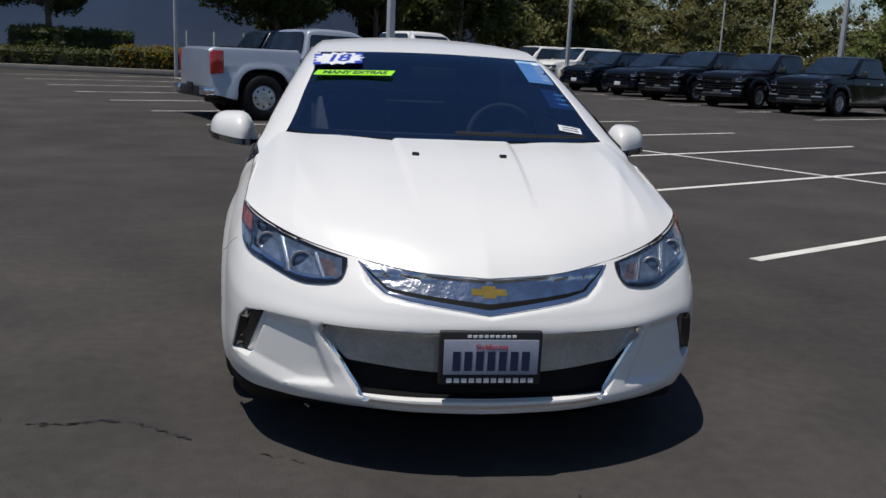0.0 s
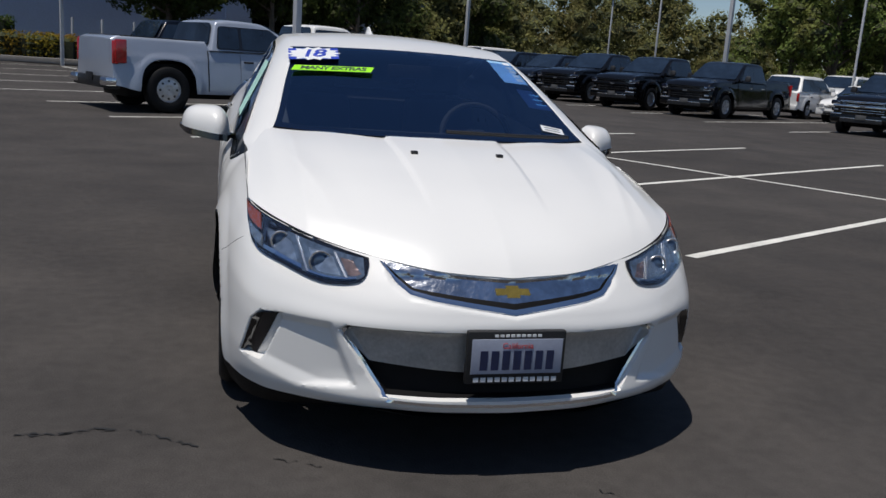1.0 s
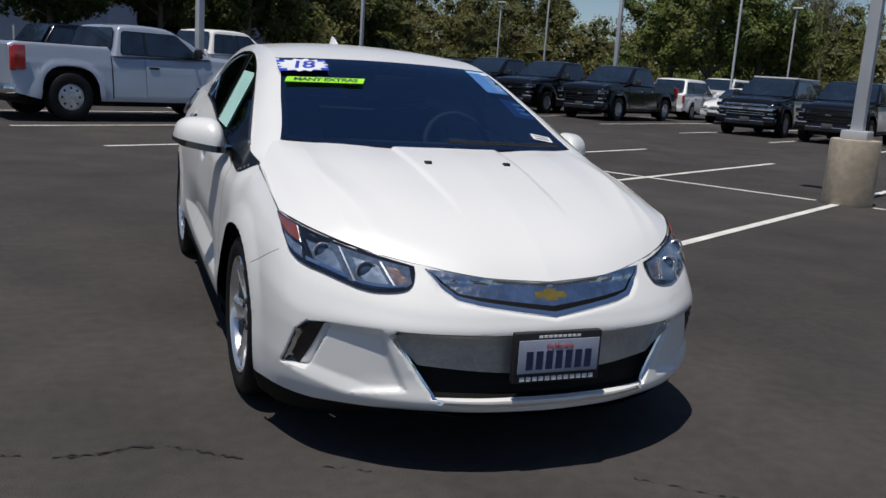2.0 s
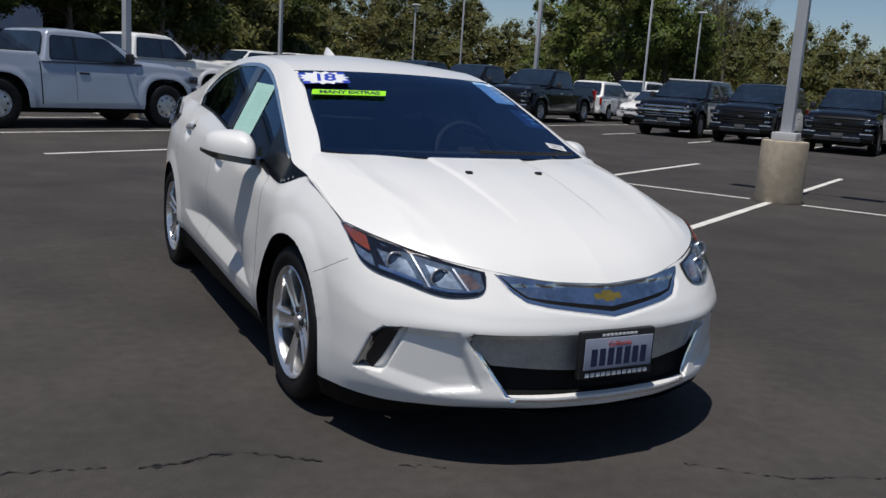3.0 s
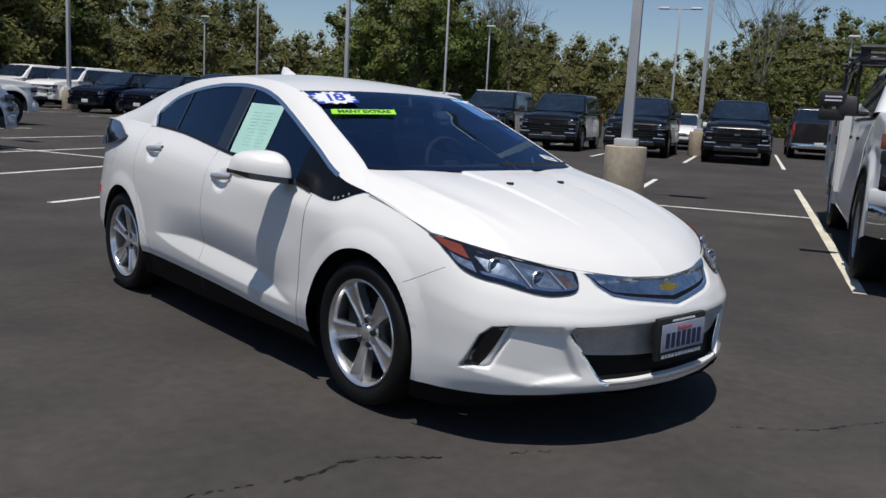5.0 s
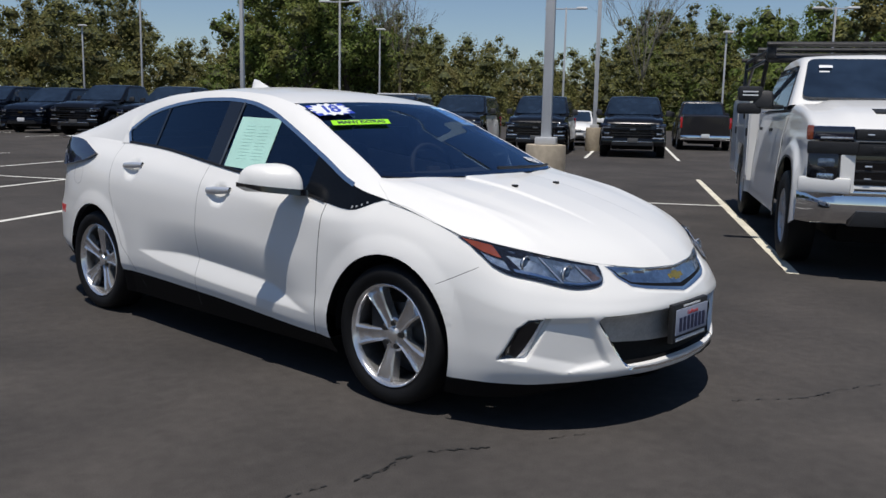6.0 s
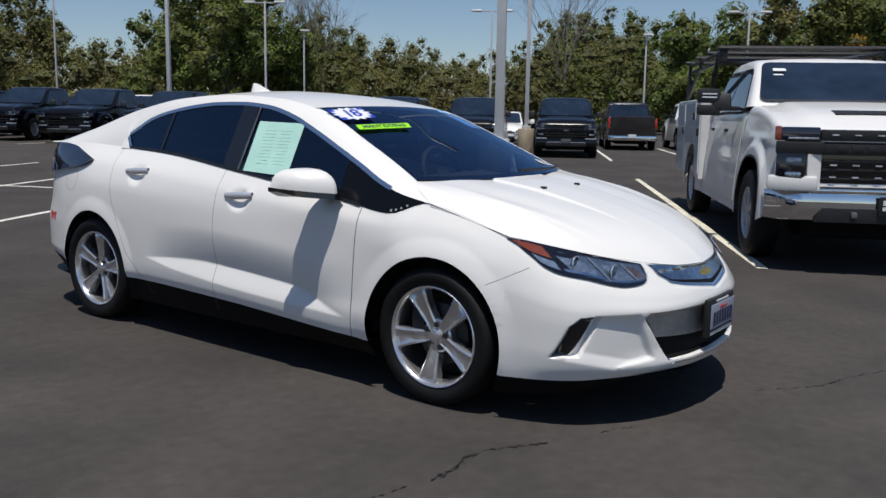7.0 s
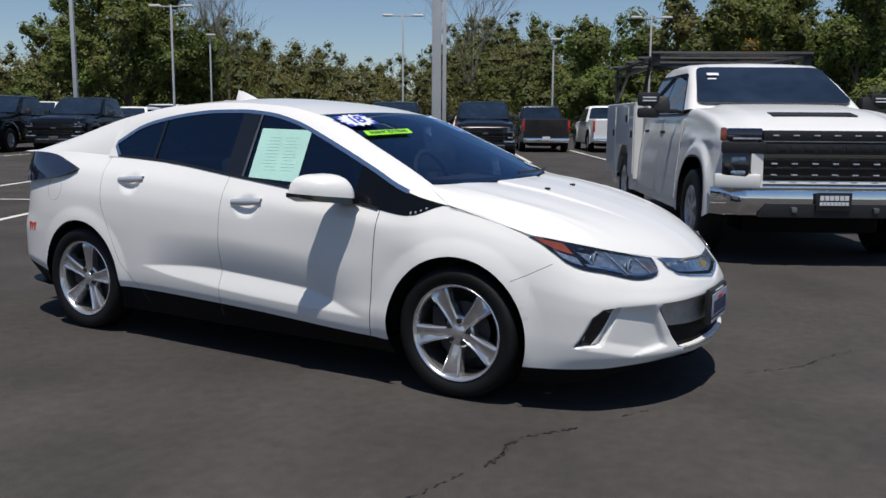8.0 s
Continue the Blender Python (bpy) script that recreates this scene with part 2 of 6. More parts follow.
# ---- ground ----
def asphalt():
    m = bpy.data.materials.new("asphalt")
    m.use_nodes = True
    nt = m.node_tree
    b = nt.nodes["Principled BSDF"]
    tc = nt.nodes.new("ShaderNodeTexCoord")
    ramp_in = None
    parts = []
    for scale, detail, lo, hi in ((0.16, 4, 0.80, 1.22), (1.1, 6, 0.84, 1.18), (14.0, 5, 0.88, 1.12), (260.0, 3, 0.55, 1.5)):
        n = nt.nodes.new("ShaderNodeTexNoise")
        n.inputs["Scale"].default_value, n.inputs["Detail"].default_value = scale, detail
        nt.links.new(tc.outputs["Object"], n.inputs["Vector"])
        r = nt.nodes.new("ShaderNodeMapRange")
        r.inputs["From Min"].default_value, r.inputs["From Max"].default_value = 0.3, 0.7
        r.inputs["To Min"].default_value, r.inputs["To Max"].default_value = lo, hi
        nt.links.new(n.outputs[0], r.inputs["Value"])
        if ramp_in is None:
            ramp_in = r
        else:
            mu = nt.nodes.new("ShaderNodeMath")
            mu.operation = "MULTIPLY"
            nt.links.new(ramp_in.outputs[0], mu.inputs[0])
            nt.links.new(r.outputs[0], mu.inputs[1])
            ramp_in = mu
        parts.append(n)
    warm = nt.nodes.new("ShaderNodeMix")
    warm.data_type = "RGBA"
    warm.inputs[6].default_value, warm.inputs[7].default_value = (0.046, 0.043, 0.042, 1), (0.056, 0.050, 0.045, 1)
    nt.links.new(parts[1].outputs[0], warm.inputs[0])
    sc = nt.nodes.new("ShaderNodeVectorMath")
    sc.operation = "SCALE"
    nt.links.new(warm.outputs[2], sc.inputs[0])
    nt.links.new(ramp_in.outputs[0], sc.inputs["Scale"])
    nt.links.new(sc.outputs[0], b.inputs["Base Color"])
    b.inputs["Roughness"].default_value = 0.92
    b.inputs["Specular IOR Level"].default_value = 0.2
    v = nt.nodes.new("ShaderNodeTexVoronoi")
    v.inputs["Scale"].default_value = 130.0
    nt.links.new(tc.outputs["Object"], v.inputs["Vector"])
    bp = nt.nodes.new("ShaderNodeBump")
    bp.inputs["Strength"].default_value, bp.inputs["Distance"].default_value = 0.35, 0.004
    nt.links.new(v.outputs[0], bp.inputs["Height"])
    nt.links.new(bp.outputs[0], b.inputs["Normal"])
    return m


ASPHALT = asphalt()
LINE_PAINT = surface("line_paint", (0.66, 0.65, 0.60), 0.8, grain=(90, 0.16), stain=(2.5, 0.14), bump=(160, 0.5))
YELLOWED = surface("old_line_paint", (0.62, 0.58, 0.46), 0.8, grain=(90, 0.18), stain=(2.0, 0.2), bump=(160, 0.5))
TAR = surface("crack_filler", (0.010, 0.010, 0.010), 0.7, grain=(60, 0.3), stain=(5, 0.3))

steps = [-900, -400, -200, -120, -80, -50] + [i * 2.0 for i in range(-20, 61)] + [140, 170, 220, 320, 500, 900]
ground = part("ground", grid([[(x, y, rise(x, y)) for x in steps] for y in steps]), ASPHALT)
tagged(ground, "dark grey asphalt car park with worn patches", "ground", kind="structure")


def stripe(u0, c0, u1, c1, width=0.10, paint=LINE_PAINT, name="road_marking"):
    a, b = spot(u0, c0), spot(u1, c1)
    n = max(2, int((b - a).length / 0.25))
    side = (b - a).cross(Vector((0, 0, 1))).normalized() * width / 2
    rows = []
    for i in range(n + 1):
        p = a.lerp(b, i / n)
        z = rise(p.x, p.y)
        w = [1 + 0.10 * noise.noise(Vector((p.x * 3, p.y * 3, s))) for s in (0.0, 9.0)]
        rows.append([Vector((p.x, p.y, z + 0.0045)) - side * w[0], Vector((p.x, p.y, z + 0.0055)), Vector((p.x, p.y, z + 0.0045)) + side * w[1]])
    ob = part(name, grid(rows), paint)
    return tagged(ob, "painted white stall line worn on asphalt", "road marking", "stall lines", "structure")


LINES = [-4.69 + 2.72 * k for k in range(13)]
for k, c in enumerate(LINES):
    stripe(3.35 if k < 4 else 3.64, c, 14.6, c, paint=YELLOWED if k == 1 else LINE_PAINT)
    stripe(22.4, c, 34.0, c)
stripe(9.1, LINES[1], 9.1, 0.35)
stripe(9.1, 1.05, 9.1, LINES[-1])


def crack(points, width, seed):
    """A jagged open crack with a broken edge."""
    rng = random.Random(seed)
    rows = []
    for (x0, y0), (x1, y1) in zip(points, points[1:]):
        n = max(3, int(math.hypot(x1 - x0, y1 - y0) / 0.018))
        dx, dy = x1 - x0, y1 - y0
        length = math.hypot(dx, dy)
        for i in range(n):
            t = i / n
            j = rng.uniform(-0.012, 0.012)
            w = width * max(0.0, rng.uniform(-0.25, 1.2) + 0.9 * noise.noise(Vector((x0 * 9 + t * 4, y0 * 9, seed))))
            x, y = x0 + dx * t - dy / length * j, y0 + dy * t + dx / length * j
            rows.append([(x - dy / length * w, y + dx / length * w, rise(x, y) + 0.004), (x + dy / length * w, y - dx / length * w, rise(x, y) + 0.004)])
    ob = part("ground_crack", grid(rows), TAR)
    return tagged(ob, "thin jagged dark crack in the asphalt", "crack", "cracks", "structure")


crack([(-1.98, -0.40), (-1.78, -0.44), (-1.62, -0.48)], 0.005, 4)
crack([(-1.54, -0.50), (-1.36, -0.50), (-1.20, -0.49), (-1.06, -0.58), (-0.94, -0.66)], 0.007, 1)
crack([(-0.72, -0.77), (-0.55, -0.84)], 0.003, 5)
crack([(0.28, -1.10), (0.56, -1.33), (0.81, -1.41), (1.08, -1.53)], 0.0035, 2)
crack([(-1.54, -0.50), (-1.41, -0.52), (-1.30, -0.48), (-1.21, -0.49)], 0.006, 3)
# ---- the white hatchback ----
hero = thing("hatchback_car", Matrix.Identity(4), "glossy white hatchback car with stickers on its windscreen", "car")

OUTLINE = [(-0.2, -0.973), (0, -0.985), (0.20, -0.973), (0.40, -0.925), (0.535, -0.868), (0.67, -0.775), (0.775, -0.675), (0.83, -0.56), (0.868, -0.39),
           (0.888, -0.2), (0.90, 0.1), (0.902, 0.27), (0.902, 0.6), (0.897, 1.4), (0.880, 2.1), (0.856, 2.65), (0.822, 3.02), (0.750, 3.31), (0.60, 3.47), (0.32, 3.545), (0, 3.555), (-0.32, 3.545)]
chord = [0.0]
for a, b in zip(OUTLINE, OUTLINE[1:]):
    chord.append(chord[-1] + math.hypot(b[0] - a[0], b[1] - a[1]))
plan_x, plan_y = pchip(chord, [p[0] for p in OUTLINE]), pchip(chord, [p[1] for p in OUTLINE])
stations = []


def section(k, heights, insets):
    """The body's side profile where the plan has its k-th corner: heights, and how far each lies inside the plan."""
    stations.append((chord[k], heights, insets))


section(1, (.19, .225, .262, .34, .44, .50, .545, .60, .646), (.12, .010, .0, .012, .012, .0, .015, .055, .085))
section(3, (.19, .225, .262, .34, .44, .49, .54, .605, .677), (.12, .020, .0, .012, .012, .0, .02, .065, .125))
section(6, (.155, .212, .27, .34, .44, .50, .58, .66, .735), (.06, .03, .008, .0, .0, .004, .03, .075, .13))
section(8, (.125, .205, .27, .36, .46, .56, .65, .72, .785), (.04, .012, .004, .0, .0, .004, .02, .045, .08))
section(10, (.17, .215, .30, .40, .50, .60, .70, .80, .90), (.05, .02, .008, .0, .0, .0, .012, .045, .11))
section(11, (.17, .235, .30, .36, .46, .58, .69, .78, .847), (.05, .020, .005, .0, .006, .010, .012, .025, .052))
section(12, (.17, .250, .30, .36, .44, .56, .69, .80, .893), (.055, .016, .004, .0, .004, .004, .012, .022, .068))
section(13, (.17, .293, .34, .40, .48, .62, .75, .865, .985), (.055, .016, .004, .0, .002, .005, .016, .042, .115))
section(14, (.17, .309, .355, .42, .50, .64, .79, .925, 1.055), (.055, .016, .004, .0, .0, .003, .014, .052, .15))
section(15, (.17, .309, .355, .44, .55, .68, .82, .96, 1.075), (.05, .016, .0, .0, .0, .0, .012, .06, .165))
section(16, (.20, .330, .385, .46, .56, .68, .82, .97, 1.085), (.07, .012, .0, .0, .0, .004, .02, .06, .15))
section(17, (.22, .365, .41, .48, .58, .70, .82, .97, 1.075), (.10, .012, .0, .0, .0, .02, .035, .06, .10))
section(20, (.24, .370, .42, .5, .6, .72, .85, .98, 1.07), (.12, .02, .0, .0, .02, .04, .05, .06, .08))
at_s = [s[0] for s in stations]
level_z = [pchip(at_s, [s[1][k] for s in stations]) for k in range(9)]
level_in = [pchip(at_s, [s[2][k] for s in stations]) for k in range(9)]
AXLES, HUB_Z, ARCH = (0.0, 2.65), 0.315, 0.364
HANDLES = ((1.285, 0.862), (2.215, 0.942))


def inside(x, z, corners, soft=0.016):
    """1 well inside a convex outline, 0 outside, with a soft edge."""
    d = 9.0
    for (x0, z0), (x1, z1) in zip(corners, corners[1:] + corners[:1]):
        length = math.hypot(x1 - x0, z1 - z0)
        d = min(d, ((x1 - x0) * (z - z0) - (z1 - z0) * (x - x0)) / length)
    t = min(max(d / soft + 0.5, 0.0), 1.0)
    return t * t * (3 - 2 * t)


POCKET = [((.475, .288), .018), ((.66, .264), .045), ((.805, .303), .012), ((.714, .490), .026), ((.560, .490), .022)]
LOW_GRILLE = [(-.40, .272), (.40, .272), (.53, .470), (.515, .484), (-.515, .484), (-.53, .470)]
TOP_GRILLE = [(-.1, .53), (.0, .538), (.326, .585), (.372, .617), (.408, .676), (.0, .64), (-.1, .64)]
FOG_SLOT = [(.772, .316), (.822, .316), (.792, .446), (.766, .480), (.706, .488)]
CREASE_TOP = pchip([.52, .60, .70, .81, .935, 1.15, 1.376, 1.61, 1.855, 2.07], [.335, .360, .394, .427, .442, .458, .472, .480, .471, .455])
CREASE_LOW = pchip([.52, .733, .934, 1.145, 1.368, 1.60, 1.84, 2.07], [.333, .343, .350, .360, .373, .393, .415, .453])


def pressed(x, z, corners):
    """0 at a panel's outline and 1 on its floor; each side falls in over a width of its own."""
    k = 1.0
    for ((x0, z0), wide), ((x1, z1), _) in zip(corners, corners[1:] + corners[:1]):
        d = ((x1 - x0) * (z - z0) - (z1 - z0) * (x - x0)) / math.hypot(x1 - x0, z1 - z0)
        k = min(k, max(0.0, d / wide))
    return k


def dent(x, y, z):
    """How far the skin is pressed in (or, below 0, flared out) at a place."""
    d = 0.0
    for a in AXLES:
        t = min(max(1 - (math.hypot(y - a, z - HUB_Z) - ARCH - 0.008) / 0.075, 0.0), 1.0)
        d -= 0.013 * t * min(1.0, max(0.0, (y + 0.46) / 0.10))
    if y < -0.3:
        d += pressed(x, z, POCKET) * 0.017
        d += inside(x, z, LOW_GRILLE, 0.012) * 0.045
        d += inside(x, z, TOP_GRILLE, 0.012) * 0.014
        d += inside(x, z, FOG_SLOT, 0.008) * 0.03
    else:
        for hy, hz in HANDLES:
            e = ((y - hy) / 0.082) ** 2 + ((z - hz + 0.024) / 0.058) ** 2
            d += 0.020 * max(0.0, 1 - e) ** 0.8
        if 0.52 < y < 2.07:
            # the ledge along the doors: it faces up below the line and fades into the door above it
            zu, zl = CREASE_TOP(y), CREASE_LOW(y)
            deep = 0.36 * (zu - zl)
            if zl < z <= zu:
                d += deep * (z - zl) / (zu - zl)
            elif z > zu:
                t = min((z - zu) / 0.19, 1.0)
                d += deep * (1 - t) ** 1.6
    return d


def side_steps():
    """Steps along the flank, closer by the door handles."""
    out, s = [], chord[8]
    while s < chord[16]:
        out.append(s)
        s += 0.008 if any(abs(plan_y(s) - hy) < 0.13 for hy, hz in HANDLES) else 0.018
    return out


ROWS = (7, 6, 11, 14, 14, 10, 9, 8)


def body_columns():
    s_values = list(np.arange(chord[1], chord[8], 0.0065)) + side_steps() + list(np.linspace(chord[16], chord[20], 40))
    row_at = [k + i / n for k, n in enumerate(ROWS) for i in range(n)] + [8.0]
    cols = []
    for s in s_values:
        x, y = plan_x(s), plan_y(s)
        tx, ty = plan_x(s + 0.004) - plan_x(s - 0.004), plan_y(s + 0.004) - plan_y(s - 0.004)
        n = Vector((ty, -tx, 0)).normalized()
        zz, dd = pchip(range(9), [f(s) for f in level_z]), pchip(range(9), [f(s) for f in level_in])
        col = []
        for r in row_at:
            z, d = zz(r), dd(r)
            px, py = x - n.x * d, y - n.y * d
            d2 = dent(abs(px), py, z)
            col.append(Vector((max(px - n.x * d2, 0.0) if s > chord[1] and s < chord[20] - 1e-6 else 0.0, py - n.y * d2, z)))
        cols.append(col)
    return cols


cols = body_columns()
left = [[Vector((-p.x, p.y, p.z)) for p in c] for c in cols]
ring = left[:0:-1] + cols
top_edge = [c[-1] for c in cols]
belt_pts = [p for p in top_edge if 0.05 < p.y < 3.30 and p.x > 0.5]
belt_z, belt_x = pchip([p.y for p in belt_pts], [p.z for p in belt_pts]), pchip([p.y for p in belt_pts], [p.x for p in belt_pts])


def rear_cut(z):
    return float(np.interp(z, (.22, .30, .45, .77, 1.05), (2.06, 2.11, 2.27, 2.44, 2.50)))


def panel_of(p, row):
    side = "_r" if p.x > 0 else "_l"
    if row < ROWS[0]:
        return "lower_valance" if p.y < -0.37 else "tail_valance" if p.y > 3.05 else "side_sill" + side
    if p.y < -0.37:
        return "front_bumper"
    if p.y < 0.44:
        return "front_fender" + side
    if p.y < 1.47:
        return "front_door" + side
    if p.y < rear_cut(p.z):
        return "rear_door" + side
    return "rear_quarter" + side if p.y < 3.12 else "rear_bumper"


def skin_panels():
    """The skin in panels; the wheel openings are cut out and their rims drawn onto a circle."""
    def gone(p):
        return next((a for a in AXLES if math.hypot(p.y - a, p.z - HUB_Z) < ARCH and abs(p.x) > 0.6), None)

    nu, nv = len(ring) - 1, len(ring[0]) - 1
    cut = {}
    for i in range(nu):
        for j in range(nv):
            cut[i, j] = gone((ring[i][j] + ring[i + 1][j] + ring[i + 1][j + 1] + ring[i][j + 1]) / 4)
    fitted = {}
    for i, c in enumerate(ring):
        for j, p in enumerate(c):
            q = p.copy()
            near = [cut[k] for k in ((i - 1, j - 1), (i, j - 1), (i - 1, j), (i, j)) if k in cut]
            if None in near and any(k is not None for k in near):
                a = next(k for k in near if k is not None)
                r = math.hypot(q.y - a, q.z - HUB_Z)
                q.y, q.z = a + (q.y - a) * ARCH / r, HUB_Z + (q.z - HUB_Z) * ARCH / r
            fitted[i, j] = q
    panels, whole = {}, bmesh.new()
    for i in range(len(ring) - 1):
        for j in range(len(ring[0]) - 1):
            keys = [(i, j), (i + 1, j), (i + 1, j + 1), (i, j + 1)]
            mid = sum((fitted[k] for k in keys), Vector()) / 4
            quad = [whole.verts.new(ring[k[0]][k[1]]) for k in keys]
            whole.faces.new(quad)
            if cut[i, j] is not None:
                continue
            panels.setdefault(panel_of(mid, j), []).append(keys)
    out = {}
    for name, quads in panels.items():
        bm, made = bmesh.new(), {}
        for keys in quads:
            for k in keys:
                if k not in made:
                    made[k] = bm.verts.new(fitted[k])
            if len({tuple(fitted[k]) for k in keys}) > 2:
                bm.faces.new([made[k] for k in keys])
        out[name] = bm
    return out, BVHTree.FromBMesh(whole)


panels, SKIN = skin_panels()


def on_front(x, z, lift=0.003):
    hit, n, _, _ = SKIN.ray_cast(Vector((x, -3, z)), Vector((0, 1, 0)))
    if hit is None:
        hit, n, _, _ = SKIN.find_nearest(Vector((x, -0.6, z)))
    n = n if n.y < 0 else -n
    return hit + n * lift


def on_side(y, z, sign, lift=0.003):
    hit, n, _, _ = SKIN.ray_cast(Vector((sign * 3, y, z)), Vector((-sign, 0, 0)))
    if hit is None:
        hit, n, _, _ = SKIN.find_nearest(Vector((sign * 0.9, y, z)))
    n = n if n.x * sign > 0 else -n
    return hit + n * lift


def front_patch(low, high, x0, x1, nx, nz, lift, depth=0.004, sign=1):
    rows = []
    for i in range(nx + 1):
        x = x0 + (x1 - x0) * i / nx
        rows.append([on_front(sign * x, low(x) + (high(x) - low(x)) * j / nz, lift) for j in range(nz + 1)])
    bm = grid(rows)
    bm.normal_update()
    if sum(f.normal.y for f in bm.faces) > 0:
        bmesh.ops.reverse_faces(bm, faces=list(bm.faces))
    return thicken(bm, depth)


def side_patch(low, high, y0, y1, ny, nz, lift, sign, depth=0.004):
    rows = [[on_side(y0 + (y1 - y0) * i / ny, low(y0 + (y1 - y0) * i / ny) * (1 - j / nz) + high(y0 + (y1 - y0) * i / ny) * j / nz, sign, lift) for j in range(nz + 1)] for i in range(ny + 1)]
    bm = grid(rows)
    bm.normal_update()
    if sum(f.normal.x for f in bm.faces) * sign < 0:
        bmesh.ops.reverse_faces(bm, faces=list(bm.faces))
    return thicken(bm, depth)


def ribbon(points, width, up):
    """A thin flat strip along points; up: the way it faces."""
    rows = []
    for i, p in enumerate(points):
        d = (points[min(i + 1, len(points) - 1)] - points[max(i - 1, 0)]).normalized()
        w = d.cross(up).normalized() * width / 2
        rows.append([p - w, p + up * 0.0004, p + w])
    return grid(rows)


panel_objects = {}
for name, bm in panels.items():
    dark = "sill" in name or "valance" in name
    panel_objects[name] = part(name.replace("_l", "").replace("_r", "") if name[-2:] in ("_l", "_r") else name, bm, LOWER_TRIM if dark else WHITE_PAINT, hero, "black lower trim" if dark else "")

# dark lining behind the skin, so that no light shows through the joints
for sign in (-1, 1):
    for a in AXLES:
        lining = bmesh.new()
        well = [[(sign * x, a + (ARCH + 0.004) * math.cos(t), HUB_Z + (ARCH + 0.004) * math.sin(t)) for t in np.linspace(-0.12, math.pi + 0.12, 28)] for x in (0.852 if a == 0 else 0.815, 0.78, 0.62, 0.60)]
        grid(well, lining)
        grid([[(sign * 0.6, a + r * math.cos(t), HUB_Z + r * math.sin(t)) for t in np.linspace(-0.12, math.pi + 0.12, 28)] for r in (ARCH + 0.004, 0.01)], lining)
        part("wheel_arch_liner", lining, TRIM, hero, "black plastic wheel arch liner")
belly = []
for y in np.arange(-0.93, 3.50, 0.03):
    w = max([p.x for c in cols for p in (c[7],) if abs(p.y - y) < 0.03] or [0.05]) - 0.03
    if min(abs(y - a) for a in AXLES) < ARCH + 0.03:
        w = min(w, 0.60)
    belly.append([(w * f, y, 0.195 + 0.03 * abs(f) ** 6) for f in np.linspace(-1, 1, 9)])
part("underbody", grid(belly), TRIM, hero, "dark underbody tray")

# shut lines
for sign in (-1, 1):
    lines = [[(0.44 + 0.03 * t, 0.865 - 0.645 * t) for t in np.linspace(0, 1, 70)], [(1.47, 0.985 - 0.765 * t) for t in np.linspace(0, 1, 70)],
             [(rear_cut(z) , z) for z in np.linspace(0.225, 1.06, 80)], [(-0.285 - 0.175 * t, 0.589 + 0.078 * t + 0.008 * t * t) for t in np.linspace(0, 1, 30)]]
    for k, line in enumerate(lines):
        part("panel_gap", ribbon([on_side(y, z, sign, 0.0030) for y, z in line], (0.0045, 0.003, 0.003, 0.003)[k], Vector((sign, 0, 0))), GREY_GAP if k else TRIM, hero, "thin dark panel gap")
    cap = [(2.93 + 0.075 * math.cos(t), 0.86 + 0.075 * math.sin(t)) for t in np.linspace(0, 2 * math.pi, 33)]
    if sign < 0:
        part("charge_flap_gap", ribbon([on_side(y, z, sign, 0.0025) for y, z in cap], 0.0025, Vector((sign, 0, 0))), DULL_STEEL, hero, "thin outline of a round flap")

# bonnet
front_y = pchip([0, .2, .395, .55, .66, .75, .795, .80], [-.900, -.872, -.792, -.695, -.598, -.47, -.36, -.33])
front_z = pchip([0, .2, .395, .55, .66, .75, .80], [.645, .654, .679, .707, .737, .768, .79])
back_y = pchip([0, .35, .69, .79, .80], [.085, .125, .255, .085, .07])
back_z = pchip([0, .35, .69, .79], [.985, .984, .985, .900])
swell = pchip([0, .04, .10, .265, .51, .755, 1], [0, .115, .245, .485, .715, .885, 1])


def bonnet_point(x, t):
    a = abs(x)
    y0, z0, y1, z1 = front_y(a), front_z(a), back_y(a), back_z(a)
    ease = min(1.0, (0.80 - a) / 0.18)
    g = swell(t) * ease + t * (1 - ease)
    y = y0 + (y1 - y0) * t
    ridge = 0.195 + 0.045 * t
    fade = max(0.0, min(1.0, (t - 0.22) / 0.35))
    step = min(max((ridge - a) / 0.018 + 0.5, 0.0), 1.0)
    z = z0 + (z1 - z0) * g - 0.009 * fade * (1 - step * step * (3 - 2 * step)) * max(0.0, 1 - (a - ridge) / 0.22 if a > ridge else 1.0)
    crest = 0.50 + 0.16 * min(t * 1.6, 1.0)
    z += 0.0065 * max(0.0, 1 - abs(a - crest) / (0.10 if a < crest else 0.045)) ** 1.3 * math.sin(math.pi * min(t * 1.1, 1.0)) * ease
    return Vector((x, y, z))


xs = [0.797 * (0.75 * k / 100 + 0.25 * math.sin(math.pi / 2 * k / 100)) for k in range(-100, 101)]
bonnet_bm = grid([[bonnet_point(x, t) for t in np.linspace(0, 1, 41)] for x in xs])
bonnet_bm.normal_update()
if sum(f.normal.z for f in bonnet_bm.faces) < 0:
    bmesh.ops.reverse_faces(bonnet_bm, faces=list(bonnet_bm.faces))
bonnet = part("bonnet", thicken(bonnet_bm, 0.004), WHITE_PAINT, hero)
bonnet_gap = [Vector((x, front_y(abs(x)) + 0.004, front_z(abs(x)) - 0.004)) for x in xs]
part("bonnet_gap", ribbon(bonnet_gap, 0.005, Vector((0, -0.8, 0.6))), TRIM, hero, "dark gap along the bonnet edge")
